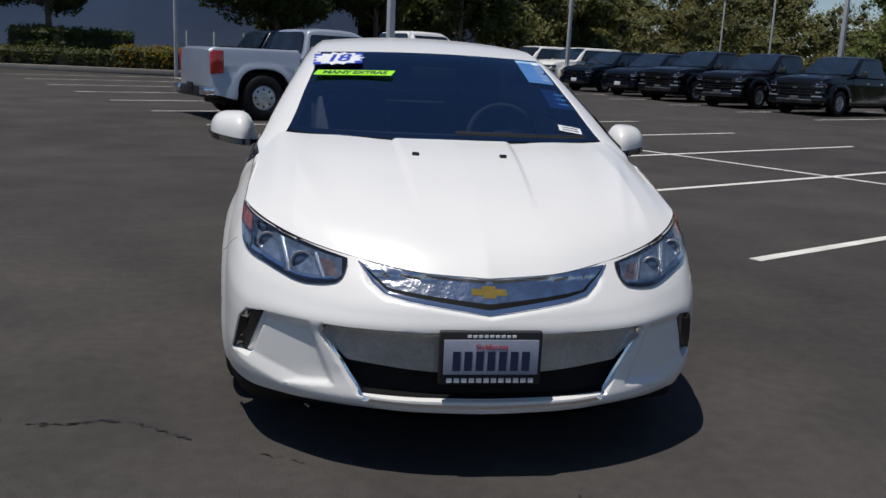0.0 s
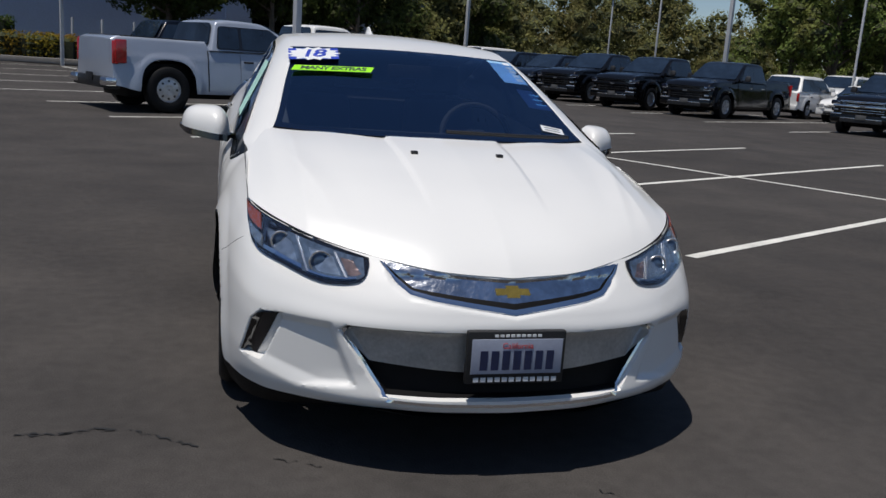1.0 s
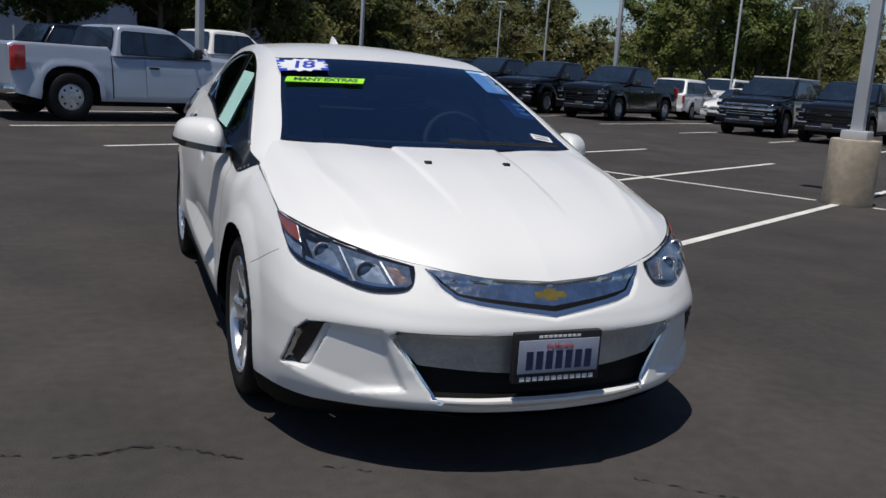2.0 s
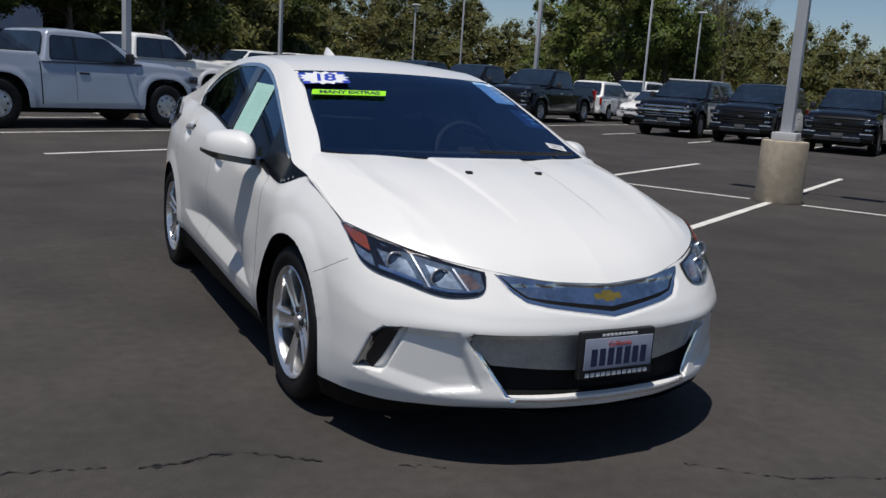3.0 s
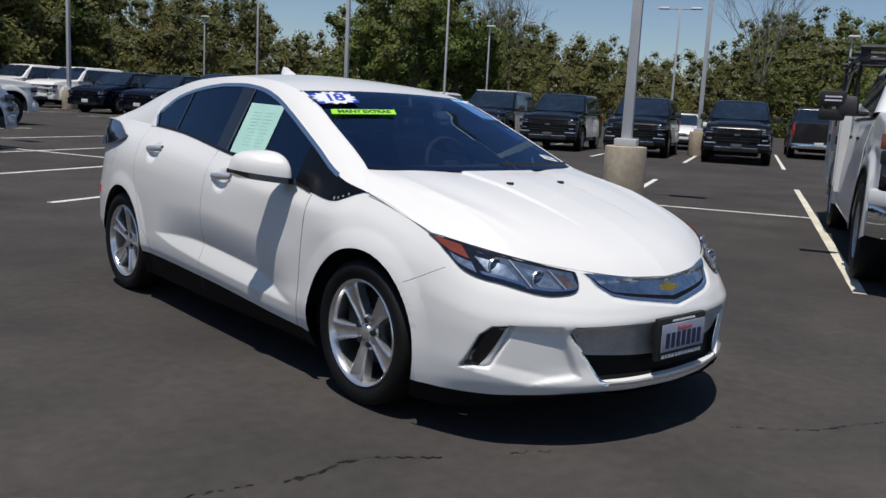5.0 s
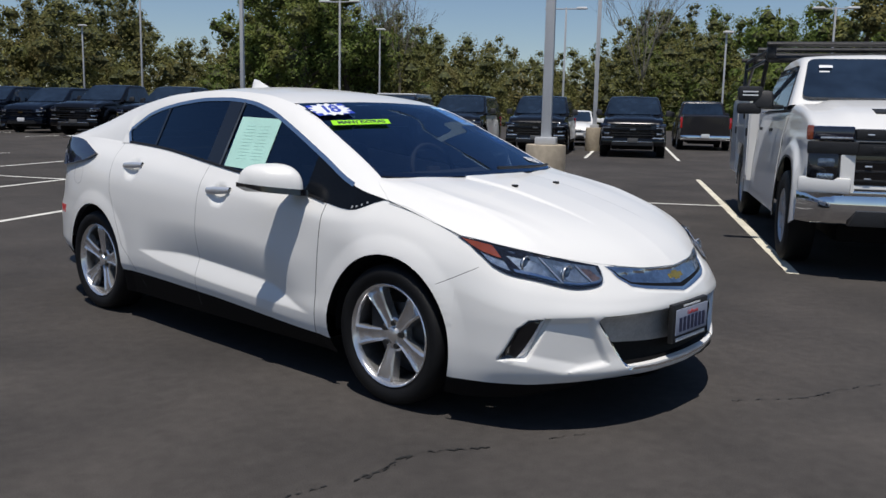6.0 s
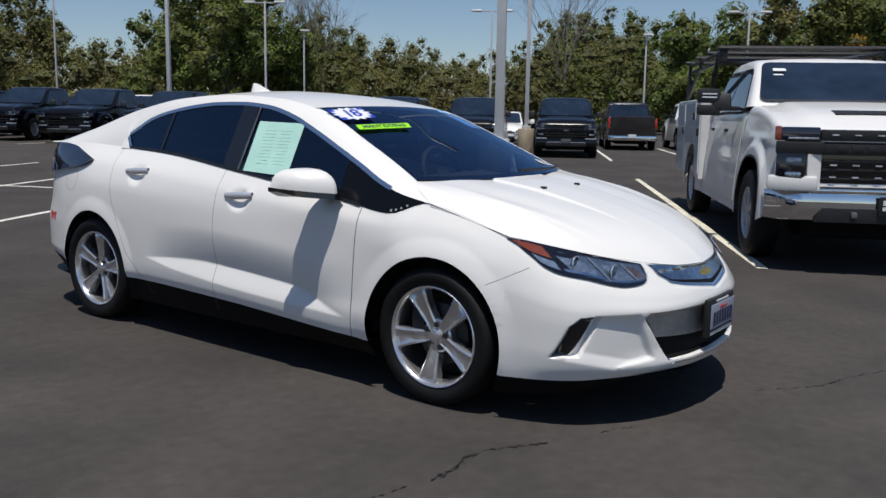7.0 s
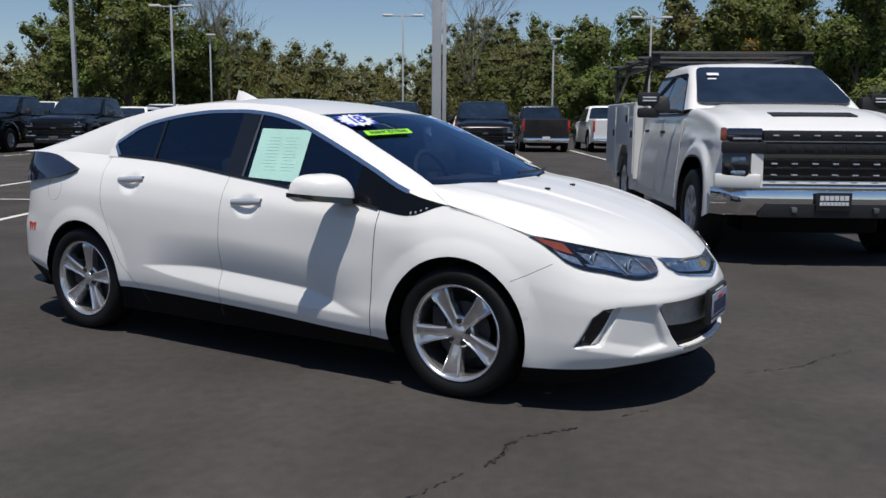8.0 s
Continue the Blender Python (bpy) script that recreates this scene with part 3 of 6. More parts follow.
for sign in (-1, 1):
    pts = [bonnet_point(sign * 0.797, t) + Vector((sign * 0.004, 0, 0.002)) for t in np.linspace(0, 1, 12)]
    part("panel_gap", ribbon(pts, 0.003, Vector((sign * 0.5, 0, 0.85)).normalized()), TRIM, hero, "thin dark panel gap")
    b = bonnet_point(sign * 0.172, 0.745)
    part("washer_nozzle", block(0.026, 0.024, 0.014, b + Vector((0, 0, 0.007)), 0.003), TRIM, hero, "small black washer nozzle")

# greenhouse
edge_x = pchip([.07, .25, .6, 1.0, 1.3, 1.7, 2.1, 2.5, 3.0, 3.42], [.79, .70, .632, .565, .55, .545, .55, .56, .585, .62])
edge_z = pchip([.07, .25, .6, 1.0, 1.3, 1.7, 2.1, 2.5, 3.0, 3.42], [.897, .99, 1.155, 1.318, 1.372, 1.390, 1.370, 1.305, 1.170, 1.062])
mid_z = pchip([.08, .3, .6, .95, 1.3, 1.7, 2.1, 2.5, 3.0, 3.42], [.985, 1.078, 1.20, 1.337, 1.402, 1.425, 1.406, 1.342, 1.210, 1.078])
glass_z = pchip([.07, .2, .35, .53, .72, .92, 1.12, 1.32, 1.53, 1.73, 1.90, 2.155, 2.327, 2.43, 2.50], [.896, .925, .97, 1.05, 1.13, 1.21, 1.28, 1.322, 1.337, 1.335, 1.322, 1.284, 1.238, 1.183, 1.142])


def side_x(y, z):
    """The slope of the side windows."""
    return belt_x(y) - 0.50 * (z - belt_z(y))


def top_point(s, y):
    return Vector((s * edge_x(y), y, mid_z(y) + (edge_z(y) - mid_z(y)) * s * s))


S9 = np.linspace(-1, 1, 33)
screen_rows = [[top_point(s * 0.975, (.083 + .17 * s * s) * (1 - t) + (.955 + .06 * s * s) * t) for s in S9] for t in np.linspace(0, 1, 25)]
screen = part("windscreen", grid(screen_rows), GLASS, hero, "blue-tinted windscreen glass")
screen.visible_shadow = False
roof_rows = [[top_point(s, (.958 + .06 * s * s) * (1 - t) + 2.40 * t) for s in S9] for t in np.linspace(0, 1, 31)]
part("roof", grid(roof_rows), WHITE_PAINT, hero)
hatch = part("rear_window", grid([[top_point(s * 0.93, 2.405 + 0.86 * t) for s in S9] for t in np.linspace(0, 1, 12)]), GLOSS_BLACK, hero, "dark sloping rear window")
for sign in (-1, 1):
    part("roof_rear_rail", grid([[top_point(sign * (0.93 + 0.07 * k / 3), 2.40 + 1.02 * t) for k in range(4)] for t in np.linspace(0, 1, 20)]), WHITE_PAINT, hero)
part("tailgate", grid([[top_point(s * 0.93, 3.266 + 0.154 * t) for s in S9] for t in np.linspace(0, 1, 4)]
                      + [[Vector((s * 0.63, 3.42 + 0.10 * t, 1.10 - (0.015 * s * s) - 0.03 * t)) for s in S9] for t in (0.3, 1.0)]), WHITE_PAINT, hero)
# painted rim round the windscreen edge (black band in the glass) and rubber at its base
rim_bm = bmesh.new()
grid([[top_point(s, (.083 + .17 * s * s) + d) - Vector((0, 0, 0.004)) for s in S9] for d in (0.0, 0.05)], rim_bm)
for sign in (-1, 1):
    grid([[top_point(sign * f, .26 + .74 * t) - Vector((0, 0, 0.004)) for f in (0.935, 0.976)] for t in np.linspace(0, 1, 16)], rim_bm)
    part("pillar_face", grid([[top_point(sign * f, .20 + .80 * t) + Vector((0, 0, 0.002 * (1 - abs(f - .987) / .013))) for f in (0.974, 0.987, 1.0)] for t in np.linspace(0, 1, 20)]), WHITE_PAINT, hero)
part("windscreen_band", rim_bm, GLOSS_BLACK, hero, "black printed border of the windscreen")
part("cowl", grid([[Vector((s * 0.70, (.05 + .17 * s * s) + d, .975 + h)) for s in S9] for d, h in ((0.0, -0.012), (0.03, -0.006), (0.045, 0.008))]), TRIM, hero, "black cowl strip under the windscreen")

for sign in (-1, 1):
    flip = Vector((sign, 1, 1))
    ys = np.linspace(0.075, 2.495, 60)
    glass_rows = [[Vector((sign * side_x(y, z), y, z)) for z in np.linspace(belt_z(y) + 0.001, max(glass_z(y), belt_z(y) + 0.002), 8)] for y in ys]
    cut = [i for i, y in enumerate(ys) if y > 0.60]
    sail = part("sail_panel", grid([[p + Vector((sign * 0.003, 0, 0)) for p in r] for r in glass_rows[:cut[0] + 1]]), SAIL_BLACK, hero, "gloss black panel before the door window")
    front_g = [r for r, y in zip(glass_rows, ys) if 0.58 < y < 1.42]
    rear_g = [r for r, y in zip(glass_rows, ys) if y > 1.44]
    for nm, rows, par in (("front_side_window", front_g, "front_door"), ("rear_side_window", rear_g, "rear_door")):
        w = part(nm, grid(rows), PRIVACY, hero, "dark tinted side window")
        w.visible_shadow = False
    pill = [[Vector((sign * (side_x(y, z) + 0.004), y, z)) for z in np.linspace(belt_z(y), glass_z(y), 8)] for y in (1.385, 1.42, 1.47, 1.51)]
    part("door_pillar", grid(pill), GLOSS_BLACK, hero, "gloss black pillar between the side windows")
    slim = [[Vector((sign * (side_x(y, z) + 0.0045), y, z)) for z in np.linspace(belt_z(y), glass_z(y), 6)] for y in (2.10, 2.122)]
    part("quarter_bar", grid(slim), GLOSS_BLACK, hero, "black bar in the rear side window")
    strip = [Vector((sign * (side_x(1.375, z) + 0.006), 1.375 - 0.02 * (z - 1), z)) for z in np.linspace(belt_z(1.375), glass_z(1.375), 8)]
    part("window_seal", ribbon(strip, 0.016, Vector((sign, 0, 0.4)).normalized()), DULL_STEEL, hero, "grey window seal")
    # bright strip over the windows
    bright = [Vector((sign * (side_x(y, glass_z(y)) + 0.004), y, glass_z(y) + 0.004)) for y in np.linspace(0.30, 2.495, 60)]
    bright += [Vector((sign * (side_x(y, z) + 0.007), y, z)) for y, z in ((2.498, 1.138), (2.486, 1.125), (2.465, 1.105), (2.445, 1.085), (2.427, 1.068))]
    foot_edge = [(2.425, belt_z(2.425) - .004), (2.445, 1.085), (2.465, 1.105), (2.497, 1.140)]
    part("pillar_foot", grid([[Vector((sign * (side_x(y, zz) + 0.0045), yy, zz)) for yy, zz in ((y, z), (2.53, min(z, 1.14)), (2.53, belt_z(2.53) - .004))] for y, z in foot_edge]), WHITE_PAINT, hero)
    part("window_trim", ribbon(bright, 0.022, Vector((sign, 0, 0.5)).normalized()), CHROME, hero, "satin bright strip arching over the side windows")
    seal = [Vector((sign * (belt_x(y) + 0.006), y, belt_z(y) + 0.004)) for y in np.linspace(0.45, 2.44, 40)]
    part("waist_seal", ribbon(seal, 0.014, Vector((sign, 0, 0.3)).normalized()), TRIM, hero, "black waist seal")
    # painted pillar and roof side
    rows = []
    for y in [*np.linspace(0.075, 2.495, 60), *np.linspace(2.5, 3.42, 24)]:
        lo = Vector((side_x(y, glass_z(y)), y, glass_z(y))) if y < 2.497 else Vector((belt_x(min(y, 3.28)), y, belt_z(min(y, 3.28))))
        hi = Vector((edge_x(y), y, edge_z(y)))
        bulge = 0.14 * (hi - lo).length
        rows.append([(lo.lerp(hi, f) + Vector((0.6, 0, 0.5)) * bulge * 4 * f * (1 - f) * 0.6) * flip for f in np.linspace(0, 1, 7)])
    part("roof_side", grid([[Vector(p) for p in r] for r in rows]), WHITE_PAINT, hero)

rear_rows = [[p.lerp(Vector((p.x * 0.86, 3.40, 1.08)), t) for t in (0, 0.5, 1)] for p in (c[-1] for c in ring) if p.y > 3.18]
part("tail_deck", grid(rear_rows[:len(rear_rows) // 2]), WHITE_PAINT, hero)
part("tail_deck", grid(rear_rows[len(rear_rows) // 2:]), WHITE_PAINT, hero)

# upper grille
def straight(xs_, zs_):
    """A line of straight runs."""
    return lambda x: float(np.interp(x, xs_, zs_))


tg_low = straight([0, .17, .312, .345, .398], [.572, .588, .604, .628, .671])
tg_high = pchip([0, .2, .398], [.640, .650, .673])
both = lambda f: (lambda x: f(abs(x)))
part("upper_grille", front_patch(both(tg_low), both(tg_high), -.396, .396, 96, 6, 0.004), BRUSHED, hero, "etched silver upper grille panel")
slot_low = straight([0, .145, .258, .320, .358, .402], [.556, .573, .587, .599, .628, .674])
part("grille_slot", front_patch(both(slot_low), both(tg_low), -.400, .400, 96, 3, 0.002), LOWER_TRIM, hero, "black slot under the grille panel")
frame_low = straight([0, .145, .258, .326, .367, .409], [.541, .559, .574, .587, .618, .676])
part("grille_trim", front_patch(both(frame_low), both(slot_low), -.408, .408, 96, 3, 0.006), CHROME, hero, "bright trim under the upper grille")
badge = bmesh.new()
bow = [(-.075, -.016), (-.028, -.016), (-.028, -.032), (.030, -.032), (.030, -.016), (.078, -.016), (.070, .018), (.026, .018), (.026, .034), (-.030, .034), (-.030, .018), (-.078, .018)]
f = badge.faces.new([badge.verts.new((x, 0, z)) for x, z in bow])
thick = bmesh.ops.extrude_face_region(badge, geom=[f])
for v in thick["geom"]:
    if isinstance(v, bmesh.types.BMVert):
        v.co.y -= 0.010
bmesh.ops.recalc_face_normals(badge, faces=list(badge.faces))
badge_rim = badge.copy()
bmesh.ops.transform(badge_rim, matrix=Matrix.Translation((0, 0.006, 0)) @ Matrix.Diagonal((1.09, 0.7, 1.20, 1)), verts=badge_rim.verts)
emblem = part("emblem", badge, GOLD, hero, "plain gold emblem shape", smooth=False)
emblem.matrix_local = Matrix.Translation(on_front(0, 0.604, 0.010)) @ pose(0, 0, 0, -34) @ Matrix.Diagonal((0.74, 0.6, 0.62, 1))
rim_piece = part("emblem_rim", badge_rim, CHROME, emblem, "bright emblem rim", smooth=False)

# lower grille with insert, slot and bright trim
lg_half = lambda z: float(np.interp(z, (.272, .466, .484), (.392, .522, .508)))


def grille_rows(j0, j1, trim, lift):
    rows = []
    for j in range(j0, j1 + 1):
        z = .272 + .210 * j / 28
        w = lg_half(z)
        rows.append([on_front(w * k / 80, z, 0.0) + Vector((0, -lift, 0)) for k in range(-80 + trim, 81 - trim)])
    bm = grid(rows)
    bm.normal_update()
    if sum(f.normal.y for f in bm.faces) > 0:
        bmesh.ops.reverse_faces(bm, faces=list(bm.faces))
    return thicken(bm, 0.003)


part("lower_grille", grille_rows(0, 28, 0, 0.003), LOWER_TRIM, hero, "black lower grille opening")
insert_half = straight([.343, .370, .454, .480], [.400, .438, .520, .506])
insert_rows = []
for j in range(15):
    f = j / 14
    row = []
    for k in range(-70, 71):
        u = k / 70
        z = .480 * f + (.343 + .028 * abs(u) ** 1.5) * (1 - f)
        row.append(on_front(u * insert_half(z), z, 0.0) + Vector((0, -0.011, 0)))
    insert_rows.append(row)
insert_bm = grid(insert_rows)
insert_bm.normal_update()
if sum(f.normal.y for f in insert_bm.faces) > 0:
    bmesh.ops.reverse_faces(insert_bm, faces=list(insert_bm.faces))
part("grille_insert", thicken(insert_bm, 0.003), SHUTTER, hero, "grey crinkled insert in the lower grille")
low_trim = [(-lg_half(z) - 0.004, z) for z in np.linspace(.474, .268, 14)] + [(x, .262 - 0.008 * (1 - (x / .40) ** 2)) for x in np.linspace(-.385, .385, 40)] + [(lg_half(z) + 0.004, z) for z in np.linspace(.268, .474, 14)]
part("lower_trim", ribbon([on_front(x, z, 0.007) for x, z in low_trim], 0.017, Vector((0, -1, 0.15)).normalized()), CHROME, hero, "bright strip round the lower grille")

for sign in (-1, 1):
    # daytime lamp slot
    slot_rows = []
    for j in range(19):
        t = j / 18
        xa = .770 - .062 * t
        xb = float(np.interp(t, (0, .76, .94, 1), (.820, .792, .772, .752)))
        slot_rows.append([on_front(sign * (xa + (xb - xa) * k / 5), .319 + .165 * t, 0.004) for k in range(6)])
    b = grid(slot_rows)
    b.normal_update()
    if sum(q.normal.y for q in b.faces) > 0:
        bmesh.ops.reverse_faces(b, faces=list(b.faces))
    slot = part("lamp_slot", thicken(b, 0.004), GLOSS_BLACK, hero, "slanted black daytime lamp slot")
    lamp_rows = [[on_front(sign * (.718 + .044 * k / 4), .452 + .024 * j / 3, 0.010) for k in range(5)] for j in range(4)]
    part("daytime_lamp", grid(lamp_rows), LAMP_BOWL, slot, "clear daytime lamp")
    # headlamp
    hl_low = pchip([.440, .452, .48, .53, .57, .61, .65, .704, .763, .790, .80], [.662, .630, .609, .600, .598, .603, .615, .634, .653, .682, .735])
    hl_high = pchip([.440, .55, .66, .75, .80], [.679, .704, .732, .762, .786])
    lamp_x = [.440 + .360 * (1 - (1 - k / 60) ** 1.35) for k in range(61)]

    def cell(i, j):
        x = float(np.interp(i, range(61), lamp_x))
        return sign * x, hl_low(x) + (hl_high(x) - hl_low(x)) * j / 20

    def lamp_piece(i0, i1, j0, j1, lift, depth=0.004, slant=0):
        """A piece of the lamp over columns i0 to i1 and rows j0 to j1; slant shears it."""
        rows = []
        for i in range(i0, i1 + 1):
            row = []
            for j in range(j0, j1 + 1):
                k = max(0.0, min(60.0, i + slant * (j - j0)))
                p0 = on_front(*cell(k, j), 0.0)
                row.append(p0 + Vector((sign * 0.35, -0.93, 0.1)).normalized() * lift)
            rows.append(row)
        b = grid(rows)
        b.normal_update()
        if sum(q.normal.y for q in b.faces) > 0:
            bmesh.ops.reverse_faces(b, faces=list(b.faces))
        return thicken(b, depth)

    lamp = part("headlamp", lamp_piece(0, 60, 0, 20, 0.003), GLOSS_BLACK, hero, "swept-back clear headlamp with amber corner")
    def facets(i0, i1, j0, j1, slant, deep, lift=0.006):
        """A faceted bowl: ridges of changing depth inside the lamp."""
        b = lamp_piece(i0, i1, j0, j1, lift, 0.0, slant)
        n = j1 - j0 + 1
        for k, v in enumerate(b.verts):
            i, j = divmod(k, n)
            v.co.y += deep * (((i * 2 + j) % 5) / 5 - 0.5) * (1 if 0 < i < i1 - i0 and 0 < j < n - 1 else 0)
        return b

    part("lamp_bed", lamp_piece(2, 58, 2, 18, 0.0055, 0.002), LAMP_DEEP, lamp, "dark blue-grey lamp bed")
    part("reflector", facets(29, 42, 5, 14, 0.30, 0.0008, 0.0085), LAMP_BOWL, lamp, "blue-grey faceted reflector")
    part("reflector", facets(11, 21, 5, 15, 0.30, 0.0008, 0.0085), LAMP_BOWL, lamp, "blue-grey faceted reflector")
    # a reddish reflection, painted into this reflector's warm colour
    part("inner_reflector", facets(3, 8, 5, 15, 0.30, 0.002, 0.008), LAMP_RED_SHEEN, lamp, "inner reflector tinted for a reddish reflection")
    part("lamp_divider", lamp_piece(24, 25, 3, 18, 0.011, 0.003, 0.30), ALLOY, lamp, "bright slanted divider")
    part("lamp_divider", lamp_piece(8, 9, 3, 17, 0.011, 0.003, 0.30), ALLOY, lamp, "grey slanted divider")
    part("light_strip", lamp_piece(5, 24, 3, 4, 0.011), CHROME, lamp, "bright strip along the lamp")
    part("light_strip", lamp_piece(27, 46, 3, 5, 0.011), CHROME, lamp, "bright strip along the lamp")
    part("amber_marker", lamp_piece(48, 59, 11, 19, 0.008), AMBER, lamp, "amber side marker")
    part("corner_reflector", lamp_piece(48, 57, 3, 9, 0.008), LAMP_BOWL, lamp, "blue-grey corner reflector")
    for x, z, r in ((.588, .655, .030), (.705, .696, .026)):
        eye_bm = bmesh.new()
        bmesh.ops.create_uvsphere(eye_bm, u_segments=18, v_segments=12, radius=r)
        p = on_front(sign * x, z, 0.0)
        bmesh.ops.transform(eye_bm, matrix=Matrix.Translation(p) @ Matrix.Diagonal((1, 0.5, 1, 1)), verts=eye_bm.verts)
        part("projector_lens", eye_bm, PROJECTOR, lamp, "bluish round projector lens")
        collar = grid([[p + Vector(((r * 1.12 + .004 * math.cos(b)) * math.cos(a), -.010 + .004 * math.sin(b), (r * 1.12 + .004 * math.cos(b)) * math.sin(a))) for b in np.linspace(0, 2 * math.pi, 6, endpoint=False)] for a in np.linspace(0, 2 * math.pi, 25)], close=True)
        part("lens_ring", collar, ALLOY, lamp, "bright ring round the projector")
    cover = lamp_piece(0, 60, 0, 20, 0.016, 0.0)
    bmesh.ops.delete(cover, geom=[q for q in cover.faces if q.calc_area() < 1e-9], context="FACES")
    cover.normal_update()
    if sum(q.normal.y for q in cover.faces) > 0:
        bmesh.ops.reverse_faces(cover, faces=list(cover.faces))
    part("lens_cover", cover, CLEAR, lamp, "clear lamp cover").visible_shadow = False
    # tail lamp
    tl_low, tl_high = pchip([2.72, 2.80, 3.0, 3.25, 3.45], [.976, .946, .914, .885, .875]), pchip([2.72, 2.85, 3.0, 3.2, 3.45], [.986, 1.018, 1.050, 1.068, 1.072])
    part("tail_lamp", side_patch(tl_low, tl_high, 2.72, 3.45, 26, 6, 0.020, sign, 0.022), DARK_LENS, hero, "dark smoked wraparound tail lamp")
    # door handles
    for (hy, hz), door in zip(HANDLES, ("front_door", "rear_door")):
        base = on_side(hy, hz, sign, 0.0)
        x = sign * (abs(on_side(hy + 0.13, hz, sign, 0).x) + 0.012)
        bar = bmesh.new()
        grid([[(x + sign * 0.011 * math.cos(a) - sign * 0.008 * abs(t) ** 3, hy + 0.105 * t, hz - 0.012 * t * 0.6 + (0.021 - 0.004 * abs(t)) * math.sin(a)) for a in np.linspace(0, 2 * math.pi, 10, endpoint=False)] for t in np.linspace(-1, 1, 11)], bar, close=True)
        bmesh.ops.contextual_create(bar, geom=[])
        handle = part("door_handle", bar, BRIGHT_HANDLE, panel_objects[door + ("_r" if sign > 0 else "_l")], "chrome pull door handle")
    # mirror: a flat-bottomed white cap on a black base whose arm reaches the sail panel
    mir = Matrix.Translation((sign * 0.850, 0.655, 0.950)) @ pose(0, 0, 0, 0, 0, sign * 4)

    def mirror_cut(q):
        """Depth forward and height of the cap from its inner end (0) to its outer end (1)."""
        w = max(1 - abs(2 * q - 1) ** 3.6, 0.0) ** 0.5
        return 0.030 + (0.135 - 0.030 * q) * w, 0.008 + (0.120 - 0.036 * q) * w

    shell, foot = bmesh.new(), bmesh.new()
    rings = []
    for q in np.linspace(0, 1, 23):
        deep, tall = mirror_cut(q)
        x, z0 = sign * 0.222 * q, -0.036 + 0.022 * q
        back = 0.03 + 0.13 * q ** 1.3
        row = [(x, back - deep * f, z0 - 0.035 * f * deep) for f in (0, 0.4, 0.8)]
        row += [(x, back - deep * math.cos(b) ** 0.72, z0 - 0.035 * deep + (tall + 0.035 * deep) * math.sin(b) ** 0.80) for b in np.linspace(0.0, math.pi / 2, 14)]
        rings.append(row)
    grid(rings, shell)
    grid([[r[0] for r in rings], [r[-1] for r in rings]], shell)
    bmesh.ops.remove_doubles(shell, verts=shell.verts, dist=0.0006)
    bmesh.ops.recalc_face_normals(shell, faces=list(shell.faces))
    cap_ob = part("mirror_cap", shell, WHITE_PAINT, hero, "white door mirror cap")
    cap_ob.matrix_local = mir
    rings = []
    for q in np.linspace(-0.24, 1.02, 26):
        deep, tall = mirror_cut(min(max(q, 0.10), 0.985))
        if q < 0:
            deep = 0.050 + 0.050 * (1 + q / 0.30) ** 2
        x, z0 = sign * 0.222 * q, -0.034 + 0.022 * q - 0.010 * max(-q, 0)
        thick = 0.034 * (1 if q < 0.85 else 1 - 3.5 * (q - 0.85)) * (1 if q > 0 else 0.5)
        start = 0.0 if q > 0 else 0.30
        back = 0.036 + 0.13 * max(q, 0.0) ** 1.3
        rings.append([(x, back - (deep + 0.012) * f, z0 - 0.035 * f * deep + (0.006 if up else -thick * (1 - 0.35 * f))) for f, up in ((start, True), (0.5, True), (0.98, True), (1.0, False), (0.55, False), (start, False))])
    grid(rings, foot, close=True)
    foot.faces.new([foot.verts.new(p) for p in rings[0]])
    foot.faces.new([foot.verts.new(p) for p in rings[-1]])
    bmesh.ops.recalc_face_normals(foot, faces=list(foot.faces))
    base_ob = part("mirror_base", foot, GLOSS_BLACK, hero, "black mirror base and arm")
    base_ob.matrix_local = mir
    gl = part("mirror_glass", block(0.19, 0.004, 0.070, (sign * 0.110, 0.088, 0.028), 0.0, (0, 0, sign * 34)), CHROME, cap_ob, "mirror glass")

# wheels
def spoke(bm, angle):
    rows = []
    for r, w, a in ((.030, .024, -.031), (.060, .027, -.027), (.10, .031, -.020), (.145, .037, -.012), (.19, .047, -.005), (.205, .051, -.005), (.220, .053, -.012)):
        rows.append([(a - .045, -w * 1.1, r), (a - .006, -w, r), (a, -w * .78, r), (a - .007, -w * .52, r), (a - .007, w * .52, r), (a, w * .78, r), (a - .006, w, r), (a - .045, w * 1.1, r)])
    b = grid(rows)
    bmesh.ops.recalc_face_normals(b, faces=list(b.faces))
    bmesh.ops.transform(b, matrix=Matrix.Rotation(angle, 4, "X"), verts=b.verts)
    return join(bm, b)


